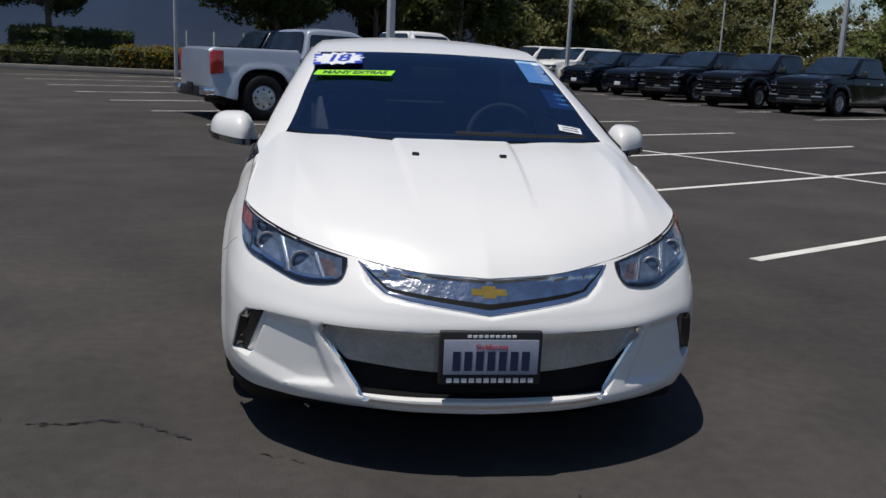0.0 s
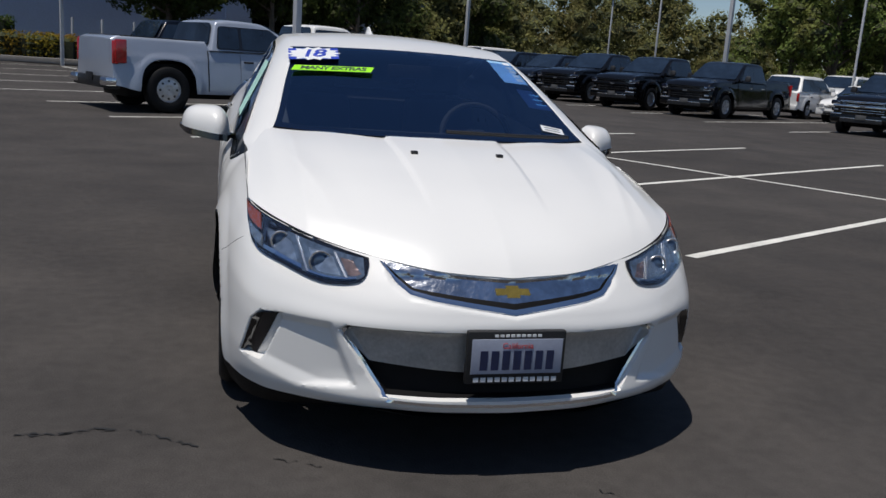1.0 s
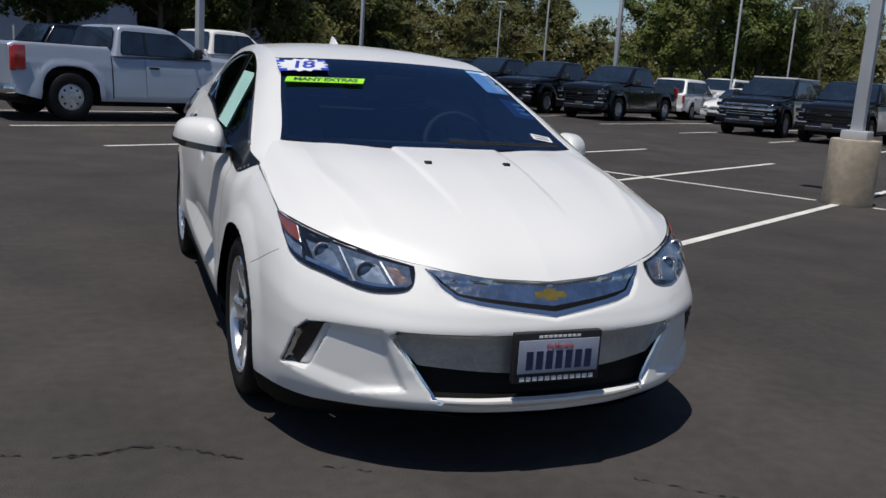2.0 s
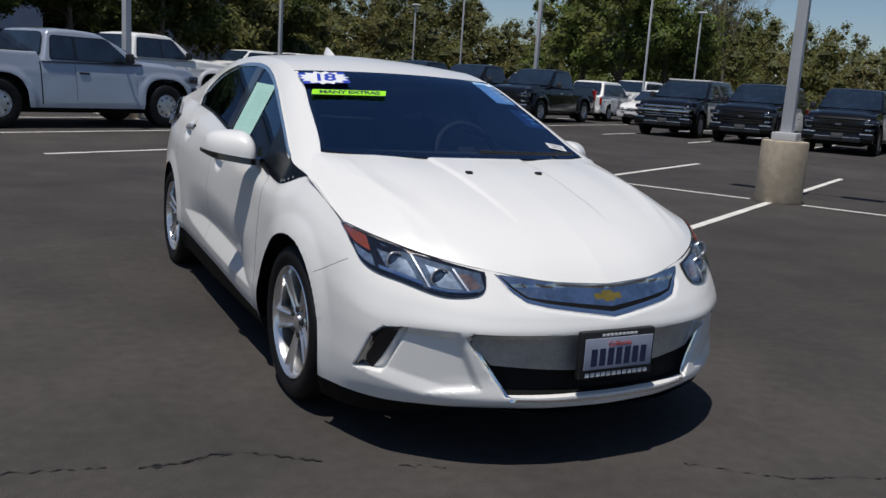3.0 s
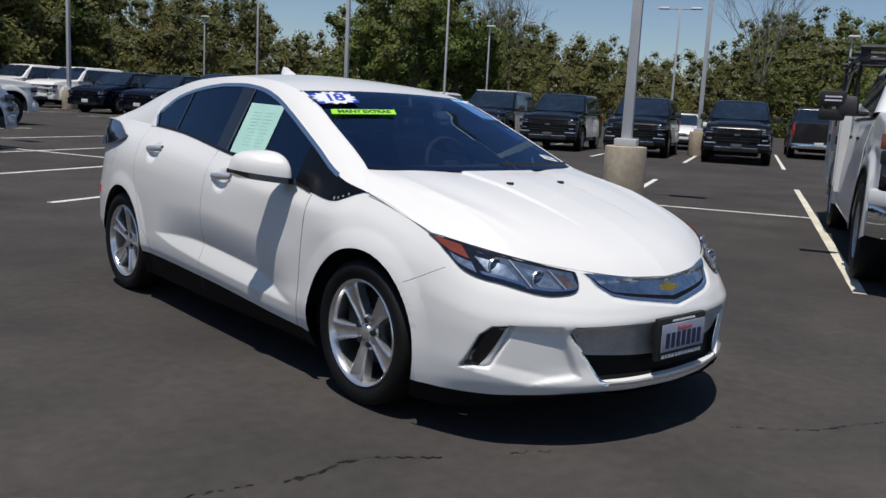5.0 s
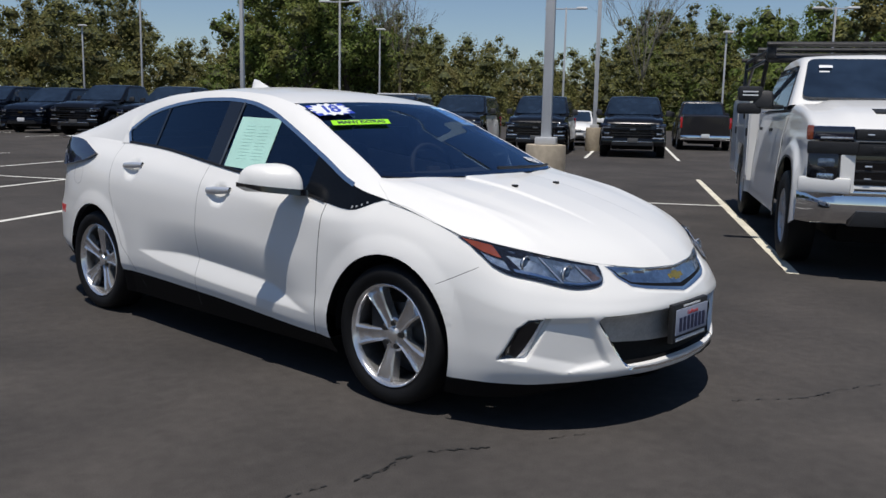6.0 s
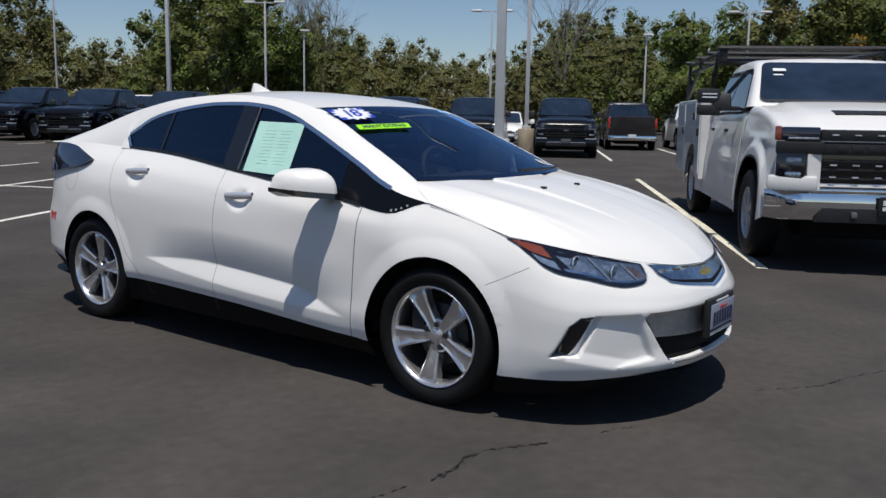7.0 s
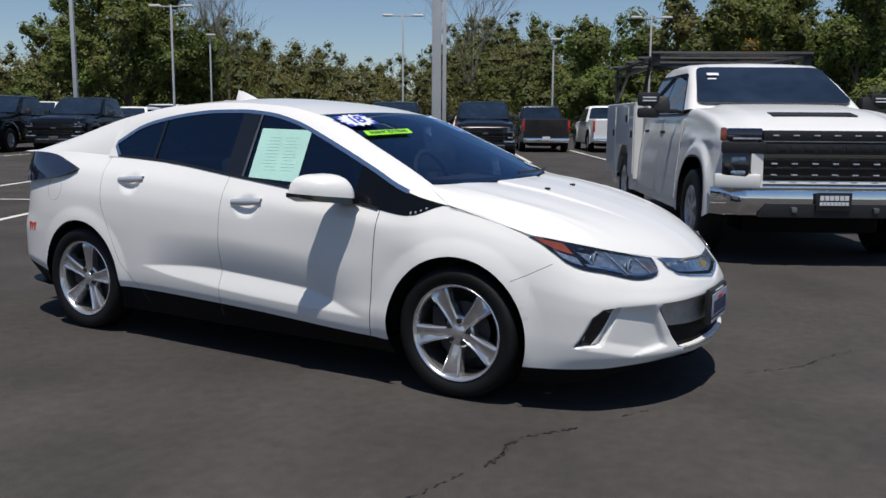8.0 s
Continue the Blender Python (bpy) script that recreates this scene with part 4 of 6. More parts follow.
def hero_wheel(name, m, turn, angle0):
    bm = lathe([(.002, .233), (.006, .229), (.001, .221), (-.010, .216), (-.026, .212)], 48)
    lathe([(-.075, .080), (-.040, .078), (-.033, .070), (-.033, .036), (-.024, .032), (-.020, .022), (-.019, .001)], 30, bm=bm)
    wheel = part(name, bm, ALLOY, hero, "five-spoke silver alloy wheel")
    wheel.matrix_local = m
    part("rim_barrel", lathe([(-.026, .2118), (-.05, .208), (-.10, .205), (-.17, .215), (-.18, .23)], 40), DULL_STEEL, wheel, "dull grey inner rim")
    for k in range(5):
        part("spoke", spoke(bmesh.new(), angle0 + k * 2 * math.pi / 5), ALLOY, wheel, "silver wheel spoke")
    tyre = lathe([(-.004, .230), (.004, .240), (.013, .262), (.014, .285), (.004, .303), (-.014, .3135), (-.030, .316), (-.032, .313), (-.036, .316), (-.075, .317), (-.077, .313), (-.083, .317), (-.12, .317), (-.122, .313), (-.128, .316), (-.165, .315),
                  (-.19, .30), (-.20, .27), (-.19, .235)], 64)
    part("tyre", tyre, RUBBER, wheel, "black road tyre")
    disc = lathe([(-.085, .001), (-.085, .14), (-.095, .142), (-.10, .14), (-.16, .13), (-.16, .20), (-.165, .20)], 32)
    part("brake_disc", disc, DARK_IRON, wheel, "steel brake disc")
    part("brake_caliper", block(.05, .075, .16, (-.07, -.115 * turn, 0.03), .012), TRIM, wheel, "dark brake caliper")
    for k in range(5):
        a = angle0 + (k + .5) * 2 * math.pi / 5
        nut = rod((-.045, .054 * -math.sin(a), .054 * math.cos(a)), (-.020, .054 * -math.sin(a), .054 * math.cos(a)), .014, .0125, 8)
        part("lug_nut", nut, TRIM, wheel, "dark lug nut")
    return wheel


for a, spin in ((0.0, 0.17), (2.65, 0.78)):
    track = 0.872 if a == 0 else 0.838
    hero_wheel("front_wheel" if a == 0 else "rear_wheel", pose(-track, a, HUB_Z, 0, 0, 180), 1, math.radians(18) + spin)
    hero_wheel("front_wheel" if a == 0 else "rear_wheel", pose(track, a, HUB_Z), 1, math.radians(18) + spin)

# roof fin
fin = bmesh.new()
grid([[(sx * 0.030 * w, 1.93 + yy, 1.412 + zz) for sx, zz in ((-1, 0), (-0.55, h * .6), (-0.15, h), (0.15, h), (0.55, h * .6), (1, 0))] for yy, w, h in
      ((0.0, .35, .004), (.05, .8, .022), (.10, 1, .042), (.15, .95, .062), (.185, .8, .068), (.20, .6, .03), (.205, .5, 0))], fin)
part("roof_fin", fin, WHITE_PAINT, hero, "white roof antenna fin")

# wipers, lying along the foot of the windscreen
def wiper(s0, s1, off0, off1, lift, r):
    bm, pts = bmesh.new(), []
    for t in np.linspace(0, 1, 6):
        s = s0 + (s1 - s0) * t
        p = top_point(s, .083 + .17 * s * s + off0 + (off1 - off0) * t)
        pts.append(p + Vector((0, -0.4, 0.9)) * lift)
    for p, q in zip(pts, pts[1:]):
        rod(p, q, r, r, 8, bm)
    return part("wiper", bm, TRIM, hero, "black windscreen wiper lying low")


wiper(.84, .02, .012, .030, .020, .008)

# number plate in a dark dealer frame; its characters are plain bars
PLATE_Y = -1.003
plate = part("plate_frame", block(.322, .028, .172, (0, PLATE_Y + 0.016, .418), .008), TRIM, hero, "dark number plate frame")
part("plate", block(.296, .004, .112, (0, PLATE_Y - 0.002, .424), .0015), PLATE_FACE, plate, "pale number plate with dark bars")
for k in range(7):
    part("plate_bar", block(.024, .002, .062, (-.108 + .036 * k, PLATE_Y - .005, .412), 0.0), NAVY_INK, plate, "dark bar on the plate")
words("plate_word", "California", .026, RED_INK, plate, pose(0, PLATE_Y - .0055, .458, 90, 0, 0), label="red script word on the plate")
for k in range(12):
    part("frame_bar", block(.0165, .003, .014, (-.128 + .0233 * k, PLATE_Y + .0005, .348), 0.0), PLASTIC_WHITE, plate, "pale bar on the frame")
for k in range(9):
    part("frame_bar", block(.012, .003, .008, (-.07 + .0175 * k, PLATE_Y + .0005, .490), 0.0), PLASTIC_WHITE, plate, "pale bar on the frame")


# ---- stickers in the windscreen and windows ----
def on_screen(s, t, lift=0.004):
    y = (.083 + .17 * s * s) * (1 - t) + (.955 + .06 * s * s) * t
    p = top_point(s, y)
    px, pt = top_point(s + .01, y) - top_point(s - .01, y), top_point(s, y + .01) - top_point(s, y - .01)
    n = px.cross(pt).normalized()
    n = n if n.z > 0 else -n
    ex, ey = px.normalized(), n.cross(px.normalized())
    return Matrix((ex, ey, n)).transposed().to_4x4(), p + n * lift


def flat(pts, m, material, name, parent, label=""):
    b = bmesh.new()
    b.faces.new([b.verts.new((x, y, 0)) for x, y in pts])
    r = bmesh.ops.extrude_face_region(b, geom=list(b.faces))
    for v in r["geom"]:
        if isinstance(v, bmesh.types.BMVert):
            v.co.z += 0.0008
    bmesh.ops.recalc_face_normals(b, faces=list(b.faces))
    ob = part(name, b, material, parent, label, smooth=False)
    ob.matrix_local = m
    return ob


rect = lambda w, h, sk=0.0: [(-w / 2 - sk, -h / 2), (w / 2 - sk, -h / 2), (w / 2 + sk, h / 2), (-w / 2 + sk, h / 2)]
r18, p18 = on_screen(-.795, .825, .013)
m18 = Matrix.Translation(p18) @ r18
sticker = flat(rect(.235, .135), m18 @ pose(0, 0, 0, 0, 0, -5), BLUE_STICKER, "year_sticker", hero, "blue sticker with a white starburst and 18")
burst = [((0.130 if k % 2 == 0 else 0.100) * math.cos(math.pi * k / 14), (0.084 if k % 2 == 0 else 0.064) * math.sin(math.pi * k / 14)) for k in range(28)]
flat(burst, pose(0, 0, 0.001), PLASTIC_WHITE, "starburst", sticker, "white starburst")
words("numerals", "18", .125, BLUE_STICKER, sticker, pose(-.005, 0, .0024) @ Matrix.Diagonal((1.02, 1, 1, 1)), label="blue numerals 18", bold=.0024)
rme, pme = on_screen(-.635, .655, .012)
green = flat(rect(.365, .054, .008), Matrix.Translation(pme) @ rme @ pose(0, 0, 0, 0, 0, -8), GREEN_STICKER, "banner_sticker", hero, "bright green sticker with black capitals")
words("lettering", "MANY EXTRAS", .047, DARK_INK, green, pose(0, 0, .0012) @ Matrix.Diagonal((1.06, 1, 1, 1)), label="black capitals MANY EXTRAS", bold=.0012)
rb, pb = on_screen(.86, .80, -.005)
tall = flat(rect(.13, .27), Matrix.Translation(pb) @ rb @ pose(0, 0, 0, 0, 0, 8), PALE_BLUE, "side_sticker", hero, "tall light blue sticker with faint white bars")
for k in range(5):
    flat(rect(.035, .032), pose(.035, .11 - .05 * k, .001), PLASTIC_WHITE, "sticker_bar", tall, "white bar")
rb2, pb2 = on_screen(.885, .46, -.005)
dark = flat(rect(.12, .20), Matrix.Translation(pb2) @ rb2 @ pose(0, 0, 0, 0, 0, 6), NAVY_STICKER, "side_sticker", hero, "dark blue sticker with small pale bars")
for k in range(3):
    flat(rect(.05, .012), pose(.02, .05 - .05 * k, .001), LIGHT_BLUE, "sticker_bar", dark, "pale bar")
rw, pw = on_screen(.80, .115)
small = flat(rect(.105, .055), Matrix.Translation(pw) @ rw, PLASTIC_WHITE, "stock_sticker", hero, "small white sticker with a dark bar")
for k in range(2):
    flat(rect(.074, .007), pose(0, .011 - .022 * k, .001), DARK_INK, "sticker_bar", small, "thin dark bar")

# paper in the front side window
yq, zq = 1.16, 1.115
pq = Vector((-side_x(yq, zq) - 0.006, yq, zq))
lean = Matrix((Vector((0, -1, 0)), Vector((0.447, 0, 0.894)), Vector((-0.894, 0, 0.447)))).transposed().to_4x4()
sheet = flat([(-.168, -.142), (.168, -.158), (.170, .140), (-.172, .148)], Matrix.Translation(pq) @ lean, MINT_PAPER, "window_paper", hero, "mint green paper form taped inside the window")
for col in (-.055, .065):
    for k in range(11):
        flat(rect(.085 + .015 * math.sin(k * 2.1 + col * 40), .0035), pose(col + .010 * (5 - k) / 5 * -1, .095 - .019 * k, .001), FAINT_INK, "form_line", sheet, "thin printed line")
# small marks
for k in range(3):
    p = on_side(3.16 + .035 * k, .60, -1, .003)
    part("quarter_sticker", block(.002, .026, .055 - .012 * (k % 2), p, 0.0), RED_INK, hero, "small red sticker mark")
for k in range(4):
    y = .262 - .024 * k
    z = belt_z(y) + .014
    piece = part("sail_badge", block(.0015, .010, .009 if k else .013, (0, 0, 0), 0.0), SHUTTER, hero, "small grey badge bar")
    piece.matrix_local = Matrix.Translation((-(side_x(y, z)) - .0045, y, z)) @ pose(0, 0, 0, 0, 26, 0)

# cabin
part("cabin_floor", block(1.45, 2.4, .06, (0, 1.5, .33), .02), CABIN, hero, "dark cabin floor")
dash = bmesh.new()
grid([[(s * .66, .34 + d + .10 * s * s, z) for s in np.linspace(-1, 1, 15)] for d, z in ((-.05, .90), (.10, .955), (.32, .965), (.42, .93), (.45, .80), (.40, .55))], dash)
part("dashboard", dash, CABIN, hero, "dark moulded dashboard")
ring_bm = bmesh.new()
grid([[((.18 + .014 * math.cos(b)) * math.cos(a), (.18 + .014 * math.cos(b)) * math.sin(a), .014 * math.sin(b)) for b in np.linspace(0, 2 * math.pi, 8, endpoint=False)] for a in np.linspace(0, 2 * math.pi, 33)], ring_bm, close=True)
block(.33, .03, .016, (0, 0, 0), .004, (0, 0, 0), ring_bm)
block(.10, .09, .03, (0, 0, 0), .01, (0, 0, 0), ring_bm)
wheel_ob = part("steering_wheel", ring_bm, CABIN, hero, "dark leather steering wheel")
wheel_ob.matrix_local = pose(.37, .86, .93, 68, 0, 0)
for x in (-.37, .37):
    back = part("seat_backrest", block(.48, .13, .62, (x, 1.62, .78), .05, (-16, 0, 0), taper=.86), CABIN_LIGHT, hero, "grey seat backrest")
    part("headrest", block(.26, .10, .17, (x, 1.76, 1.19), .035, (-12, 0, 0)), CABIN_LIGHT, back, "grey headrest")
    part("seat_cushion", block(.50, .52, .16, (x, 1.32, .46), .05, (6, 0, 0)), CABIN_LIGHT, hero, "grey seat cushion")
part("rear_bench", block(1.25, .16, .60, (0, 2.45, .80), .05, (-20, 0, 0)), CABIN, hero, "dark rear bench")
part("cabin_mirror", block(.22, .02, .065, (0, .83, 1.24), .012), TRIM, hero, "dark interior mirror")
part("cabin_wall", grid([[(sx * .74, y, z) for z in (.30, .88)] for sx, y in ((-1, .35), (-1, 2.6))] ), CABIN, hero, "dark door lining")
part("cabin_wall", grid([[(sx * .74, y, z) for z in (.30, .88)] for sx, y in ((1, .35), (1, 2.6))] ), CABIN, hero, "dark door lining")
part("bulkhead", block(1.46, .03, .62, (0, .36, .60), .005), CABIN, hero, "dark bulkhead")
# ---- parked vehicles ----
HALOGEN = surface("vehicle_lamp", (0.50, 0.52, 0.55), 0.12, metal=0.5, grain=(50, 0.3), stain=(12, 0.35), coat=1.0)
DULL_GOLD = surface("dull_gold_badge", (0.13, 0.085, 0.03), 0.4, metal=0.8, grain=(200, 0.05), stain=(30, 0.12))
GREY_PLASTIC = surface("grey_plastic", (0.09, 0.09, 0.09), 0.5, grain=(120, 0.1), stain=(9, 0.2))
STEEL_WHEEL = surface("steel_wheel", (0.60, 0.61, 0.62), 0.32, metal=0.7, grain=(120, 0.1), stain=(9, 0.2))
AWAY, TOWARD = STALL_TURN + 90, STALL_TURN - 90


def slab(corners, out, lift, depth, bm=None, shrink=0.0, rounded=0.0):
    """A thin panel over its corners, standing proud along out; rounded: the radius of its corners."""
    out = Vector(out).normalized()
    mid = sum((Vector(c) for c in corners), Vector()) / len(corners)
    pts = [Vector(c) + (mid - Vector(c)).normalized() * shrink for c in corners]
    if rounded:
        soft = []
        for i, p in enumerate(pts):
            before, after = pts[i - 1] - p, pts[(i + 1) % len(pts)] - p
            a, c = p + before.normalized() * min(rounded, before.length * .45), p + after.normalized() * min(rounded, after.length * .45)
            soft += [a * (1 - t) ** 2 + p * 2 * t * (1 - t) + c * t * t for t in (0, .25, .5, .75, 1)]
        pts = soft
    b = bmesh.new()
    f = b.faces.new([b.verts.new(p + out * (lift - depth)) for p in pts])
    r = bmesh.ops.extrude_face_region(b, geom=[f])
    for v in r["geom"]:
        if isinstance(v, bmesh.types.BMVert):
            v.co += out * depth
    bmesh.ops.recalc_face_normals(b, faces=list(b.faces))
    return join(bm, b)


def road_wheel(parent, x, y, r, sign, style):
    hub = r * (0.60 if style == "spoke" else 0.55)
    bm = lathe([(.0, hub), (.004, hub * .96), (-.012, hub * .90), (-.06, hub * .86), (-.06, hub * .30), (-.01, hub * .26), (-.005, .01)], 22)
    spokes, holes = [], []
    if style == "spoke":
        for k in range(6):
            b = block(.03, hub * .26, hub * .70, (-.02, 0, hub * .56), .006)
            bmesh.ops.transform(b, matrix=Matrix.Rotation(k * math.pi / 3, 4, "X"), verts=b.verts)
            spokes.append(b)
    else:
        lathe([(-.02, hub * .88), (-.012, hub * .60), (.0, hub * .45), (-.01, hub * .28)], 22, bm=bm)
        for k in range(8):
            a = k * math.pi / 4
            holes.append(rod((-.03, hub * .70 * math.cos(a), hub * .70 * math.sin(a)), (-.011, hub * .70 * math.cos(a), hub * .70 * math.sin(a)), hub * .10, hub * .10, 8))
    w = part("wheel", bm, STEEL_WHEEL, parent, "silver road wheel")
    for b in spokes:
        part("spoke", b, STEEL_WHEEL, w)
    for b in holes:
        part("wheel_hole", b, TRIM, w, "dark hole in the wheel")
    w.matrix_local = pose(sign * x, y, r, 0, 0, 0 if sign > 0 else 180)
    tyre = lathe([(-.005, hub * .98), (.012, hub * 1.1), (.012, r * .90), (-.01, r * .985), (-.03, r), (-.20, r), (-.225, r * .97), (-.24, r * .88), (-.22, hub)], 28)
    part("tyre", tyre, RUBBER, w, "black tyre")


def vehicle(name, m, label, category, paint, L, W, H, axles, R, hood, belt, screen, roof, back, kind, group="", roof_paint=None, door_paint=None, bumper=None, face="truck", wheel="spoke", deck=None, grille=None, cab=(.93, .76), cuts=None, plain_nose=False, rear_bumper=None, plate=None):
    """A parked vehicle with its nose at y = 0. hood: heights at nose and cowl. screen: y of the windscreen's foot and top. roof: y where the roof ends.
    back: y of the cabin's rear foot. deck: height of the load bed's rail."""
    v = thing(name, m, label, category, group)
    hw, bumper = W / 2, bumper or paint
    arch, square = (1.27, 2.7) if face == "truck" else (1.17, 2.1)
    # lower body: sides with wheel openings, top and ends as one skin
    low, tail = R * 0.86, deck or belt
    top_z = pchip([0.0, 0.10, 0.22, screen[0] * 0.55, screen[0], screen[0] + 0.15, back - 0.02, back + 0.06, L - 0.10, L],
                  [hood[0] - 0.16, hood[0] - 0.05, hood[0], hood[0] + (hood[1] - hood[0]) * 0.7, hood[1], (hood[1] + belt) / 2, belt, tail, tail, tail - 0.05])

    def low_z(y):
        z = low + (0.10 * (1 - y / 0.25) if y < 0.25 else 0.0) + (0.20 * (1 - y / 0.5) if plain_nose and y < 0.5 else 0.0) + (0.12 * (1 - (L - y) / 0.5) if y > L - 0.5 else 0.0)
        for a in axles:
            k = 1 - abs((y - a) / (R * arch)) ** square
            if k > 0:
                z = max(z, R * 1.03 + R * arch * k ** (1 / square))
        return z

    def half(y):
        w = hw
        if y < 0.55:
            w *= 1 - 0.11 * ((0.55 - y) / 0.55) ** 2.2
        if y > L - 0.35:
            w *= 1 - 0.05 * ((y - L + 0.35) / 0.35) ** 2
        return w

    def side_at(y, z):
        mid = 0.62 * belt
        t = (z - mid) / (belt - mid)
        x = half(y) * (1 - (0.030 * t * t if t > 0 else 0.02 * t * t)) - 0.012 - (0.085 if face == "truck" else 0.05) * max(0.0, (z - R) / (belt - R))
        flare = max(min(1.0, max(0.0, 1 - (math.hypot(y - a, max(z, R) - R * 1.03) - R * arch) / 0.17) * 2.6) for a in axles) * min(1.0, max(0.0, (belt - 0.10 - z) / 0.20))
        return x + 0.012 * math.exp(-((z - 0.82 * belt) / 0.035) ** 2) * (1 - flare) + (0.036 if face == "truck" else 0.022) * flare

    ys = sorted(set([0.0, 0.04, 0.10, 0.18, 0.28, L - 0.03, L - 0.10, L - 0.2, L, back - 0.02, back + 0.06, screen[0]] + [a + R * arch * math.sin(q) for a in axles for q in np.linspace(-1.5707, 1.5707, 17)] + [a + sg * R * arch * f for a in axles for sg in (-1, 1) for f in (1.02, 1.12, 1.25, 1.38, 1.55)] + list(np.arange(0.4, L - 0.25, 0.22))))
    ys = [y for y in ys if 0 <= y <= L]
    secs = []
    for y in ys:
        zl, zt = low_z(y), top_z(y)
        arc = [(side_at(y, zl + (zt - 0.05 - zl) * f), zl + (zt - 0.05 - zl) * f) for f in np.linspace(0, 1, 17)]
        xe = arc[-1][0]
        arc += [(xe - 0.012, zt - 0.022), (xe - 0.035, zt - 0.006), (xe - 0.07, zt)]
        crown = 0.045 * min(1.0, y / 0.5) if y < screen[0] else 0.0
        over = []
        for f in (.93, .84, .76, .70, .62, .4, .2, 0):
            k = min(max((.84 - f) / .14, 0.0), 1.0)
            over.append(((xe - 0.07) * f, zt + crown * (0.25 * (1 - f * f) + 0.75 * k * k * (3 - 2 * k))))
        right = arc + over
        secs.append([(x, y, z) for x, z in right] + [(-x, y, z) for x, z in right[-2::-1]])
    bm = grid(secs)
    for row, sgn in ((secs[0], -1), (secs[-1], 1)):
        n = len(row) // 2
        cap = []
        for (x0, y0, z0), (x1, y1, z1) in zip(row[:n + 1], row[:n - 1:-1] if n else row):
            cap.append([(x0 + (x1 - x0) * f, y0 + sgn * 0.035 * 4 * f * (1 - f), z0 + (z1 - z0) * f) for f in np.linspace(0, 1, 7)])
        grid(cap, bm)
    bmesh.ops.remove_doubles(bm, verts=bm.verts, dist=0.0008)
    bmesh.ops.recalc_face_normals(bm, faces=list(bm.faces))
    part("body", bm, paint, v)
    for a in axles:
        part("wheel_well", block(W * .80, R * 2.5, R * .95, (0, a, R * 1.65), .03), LOWER_TRIM, v, "dark wheel well")
    if deck:
        for sgn in (-1, 1):
            part("bed_gap", ribbon([Vector((sgn * (side_at(back + .03, z) + .004), back + .03, z)) for z in np.linspace(R * 1.0, belt - .03, 9)], .022, Vector((sgn, 0, 0))), TRIM, v, "dark gap between cab and load bed")
    part("chassis", block(W * 0.62, L * 0.86, R * 0.9, (0, L / 2, R * 1.05), 0.03), LOWER_TRIM, v, "dark underbody")
    # cabin
    yb, yt, yr, ye = screen[0], screen[1], roof, back
    xb, xt = hw * cab[0], hw * cab[1]
    zb, zf = belt - 0.02, hood[1] - 0.01
    rows = [[(yb, zf), (yb + (yt - yb) * .5, zf + (H - zf) * .53), (yt - .02, H - 0.055), (yt + .10, H - .020), (yt + 0.32, H - .004), ((yt + yr) / 2, H), (yr - 0.25, H - .006), (yr - .05, H - 0.035), (yr, H - .07), (ye, zb)]]
    cabin = bmesh.new()
    secs = []
    for y, z in rows[0]:
        k = (z - zb) / (H - zb)
        x = xb + (xt - xb) * max(k, 0)
        lift = 0.03 * max(0.0, 1 - (H - z) / .25)
        secs.append([(-x, y, z), (-x * 0.6, y, z + lift * 0.7), (0, y, z + lift), (x * 0.6, y, z + lift * 0.7), (x, y, z)])
    grid(secs, cabin)
    for sgn in (-1, 1):
        cabin.faces.new([cabin.verts.new((sgn * abs(s[0][0]), s[0][1], s[0][2])) for s in secs])
    bmesh.ops.remove_doubles(cabin, verts=cabin.verts, dist=0.001)
    bmesh.ops.recalc_face_normals(cabin, faces=list(cabin.faces))
    sharp = [e for e in cabin.edges if len(e.link_faces) == 2 and e.calc_face_angle(0) > 0.55]
    bmesh.ops.bevel(cabin, geom=sharp, offset=0.06, segments=4, affect="EDGES", profile=0.5)
    part("cabin", cabin, paint, v)
    if roof_paint:
        part("roof_skin", block(xt * 1.92, yr - yt - .06, .06, (0, (yt + yr) / 2 + .02, H + .016), .025), roof_paint, v, "white roof")
    px = lambda z: xb + (xt - xb) * (z - zb) / (H - zb)
    # glass
    tl = H - 0.065
    part("windscreen", slab([(-px(zf + .05) + .07, yb + .06, zf + .05), (px(zf + .05) - .07, yb + .06, zf + .05), (px(tl) - .06, yt - .05, tl), (-px(tl) + .06, yt - .05, tl)], (0, -(H - zf), yt - yb), .030, .026, rounded=.10), DARK_GLASS, v, "dark windscreen", smooth=False)
    part("rear_window", slab([(-px(zb + .06) + .10, ye - .02, zb + .10), (px(zb + .06) - .10, ye - .02, zb + .10), (px(tl) - .08, yr + (ye - yr) * .12, tl), (-px(tl) + .08, yr + (ye - yr) * .12, tl)], (0, H - zb, max(ye - yr, .02)), .026, .02, rounded=.09), DARK_GLASS, v, "dark rear window", smooth=False)
    zlo, zhi = belt + 0.03, H - 0.13
    f_at = lambda z: yb + (yt - yb) * (z - zf) / (H - zf)
    r_at = lambda z: ye + (yr - ye) * (z - zb) / (H - zb)
    span = (r_at(zlo) - 0.12) - (f_at(zlo) + 0.24)
    if cuts:
        pass
    elif kind == "crew":
        cuts = [0, .52, 1]
    elif kind == "extended":
        cuts = [0, .66, 1]
    else:
        cuts = [0, .38, .72, 1]
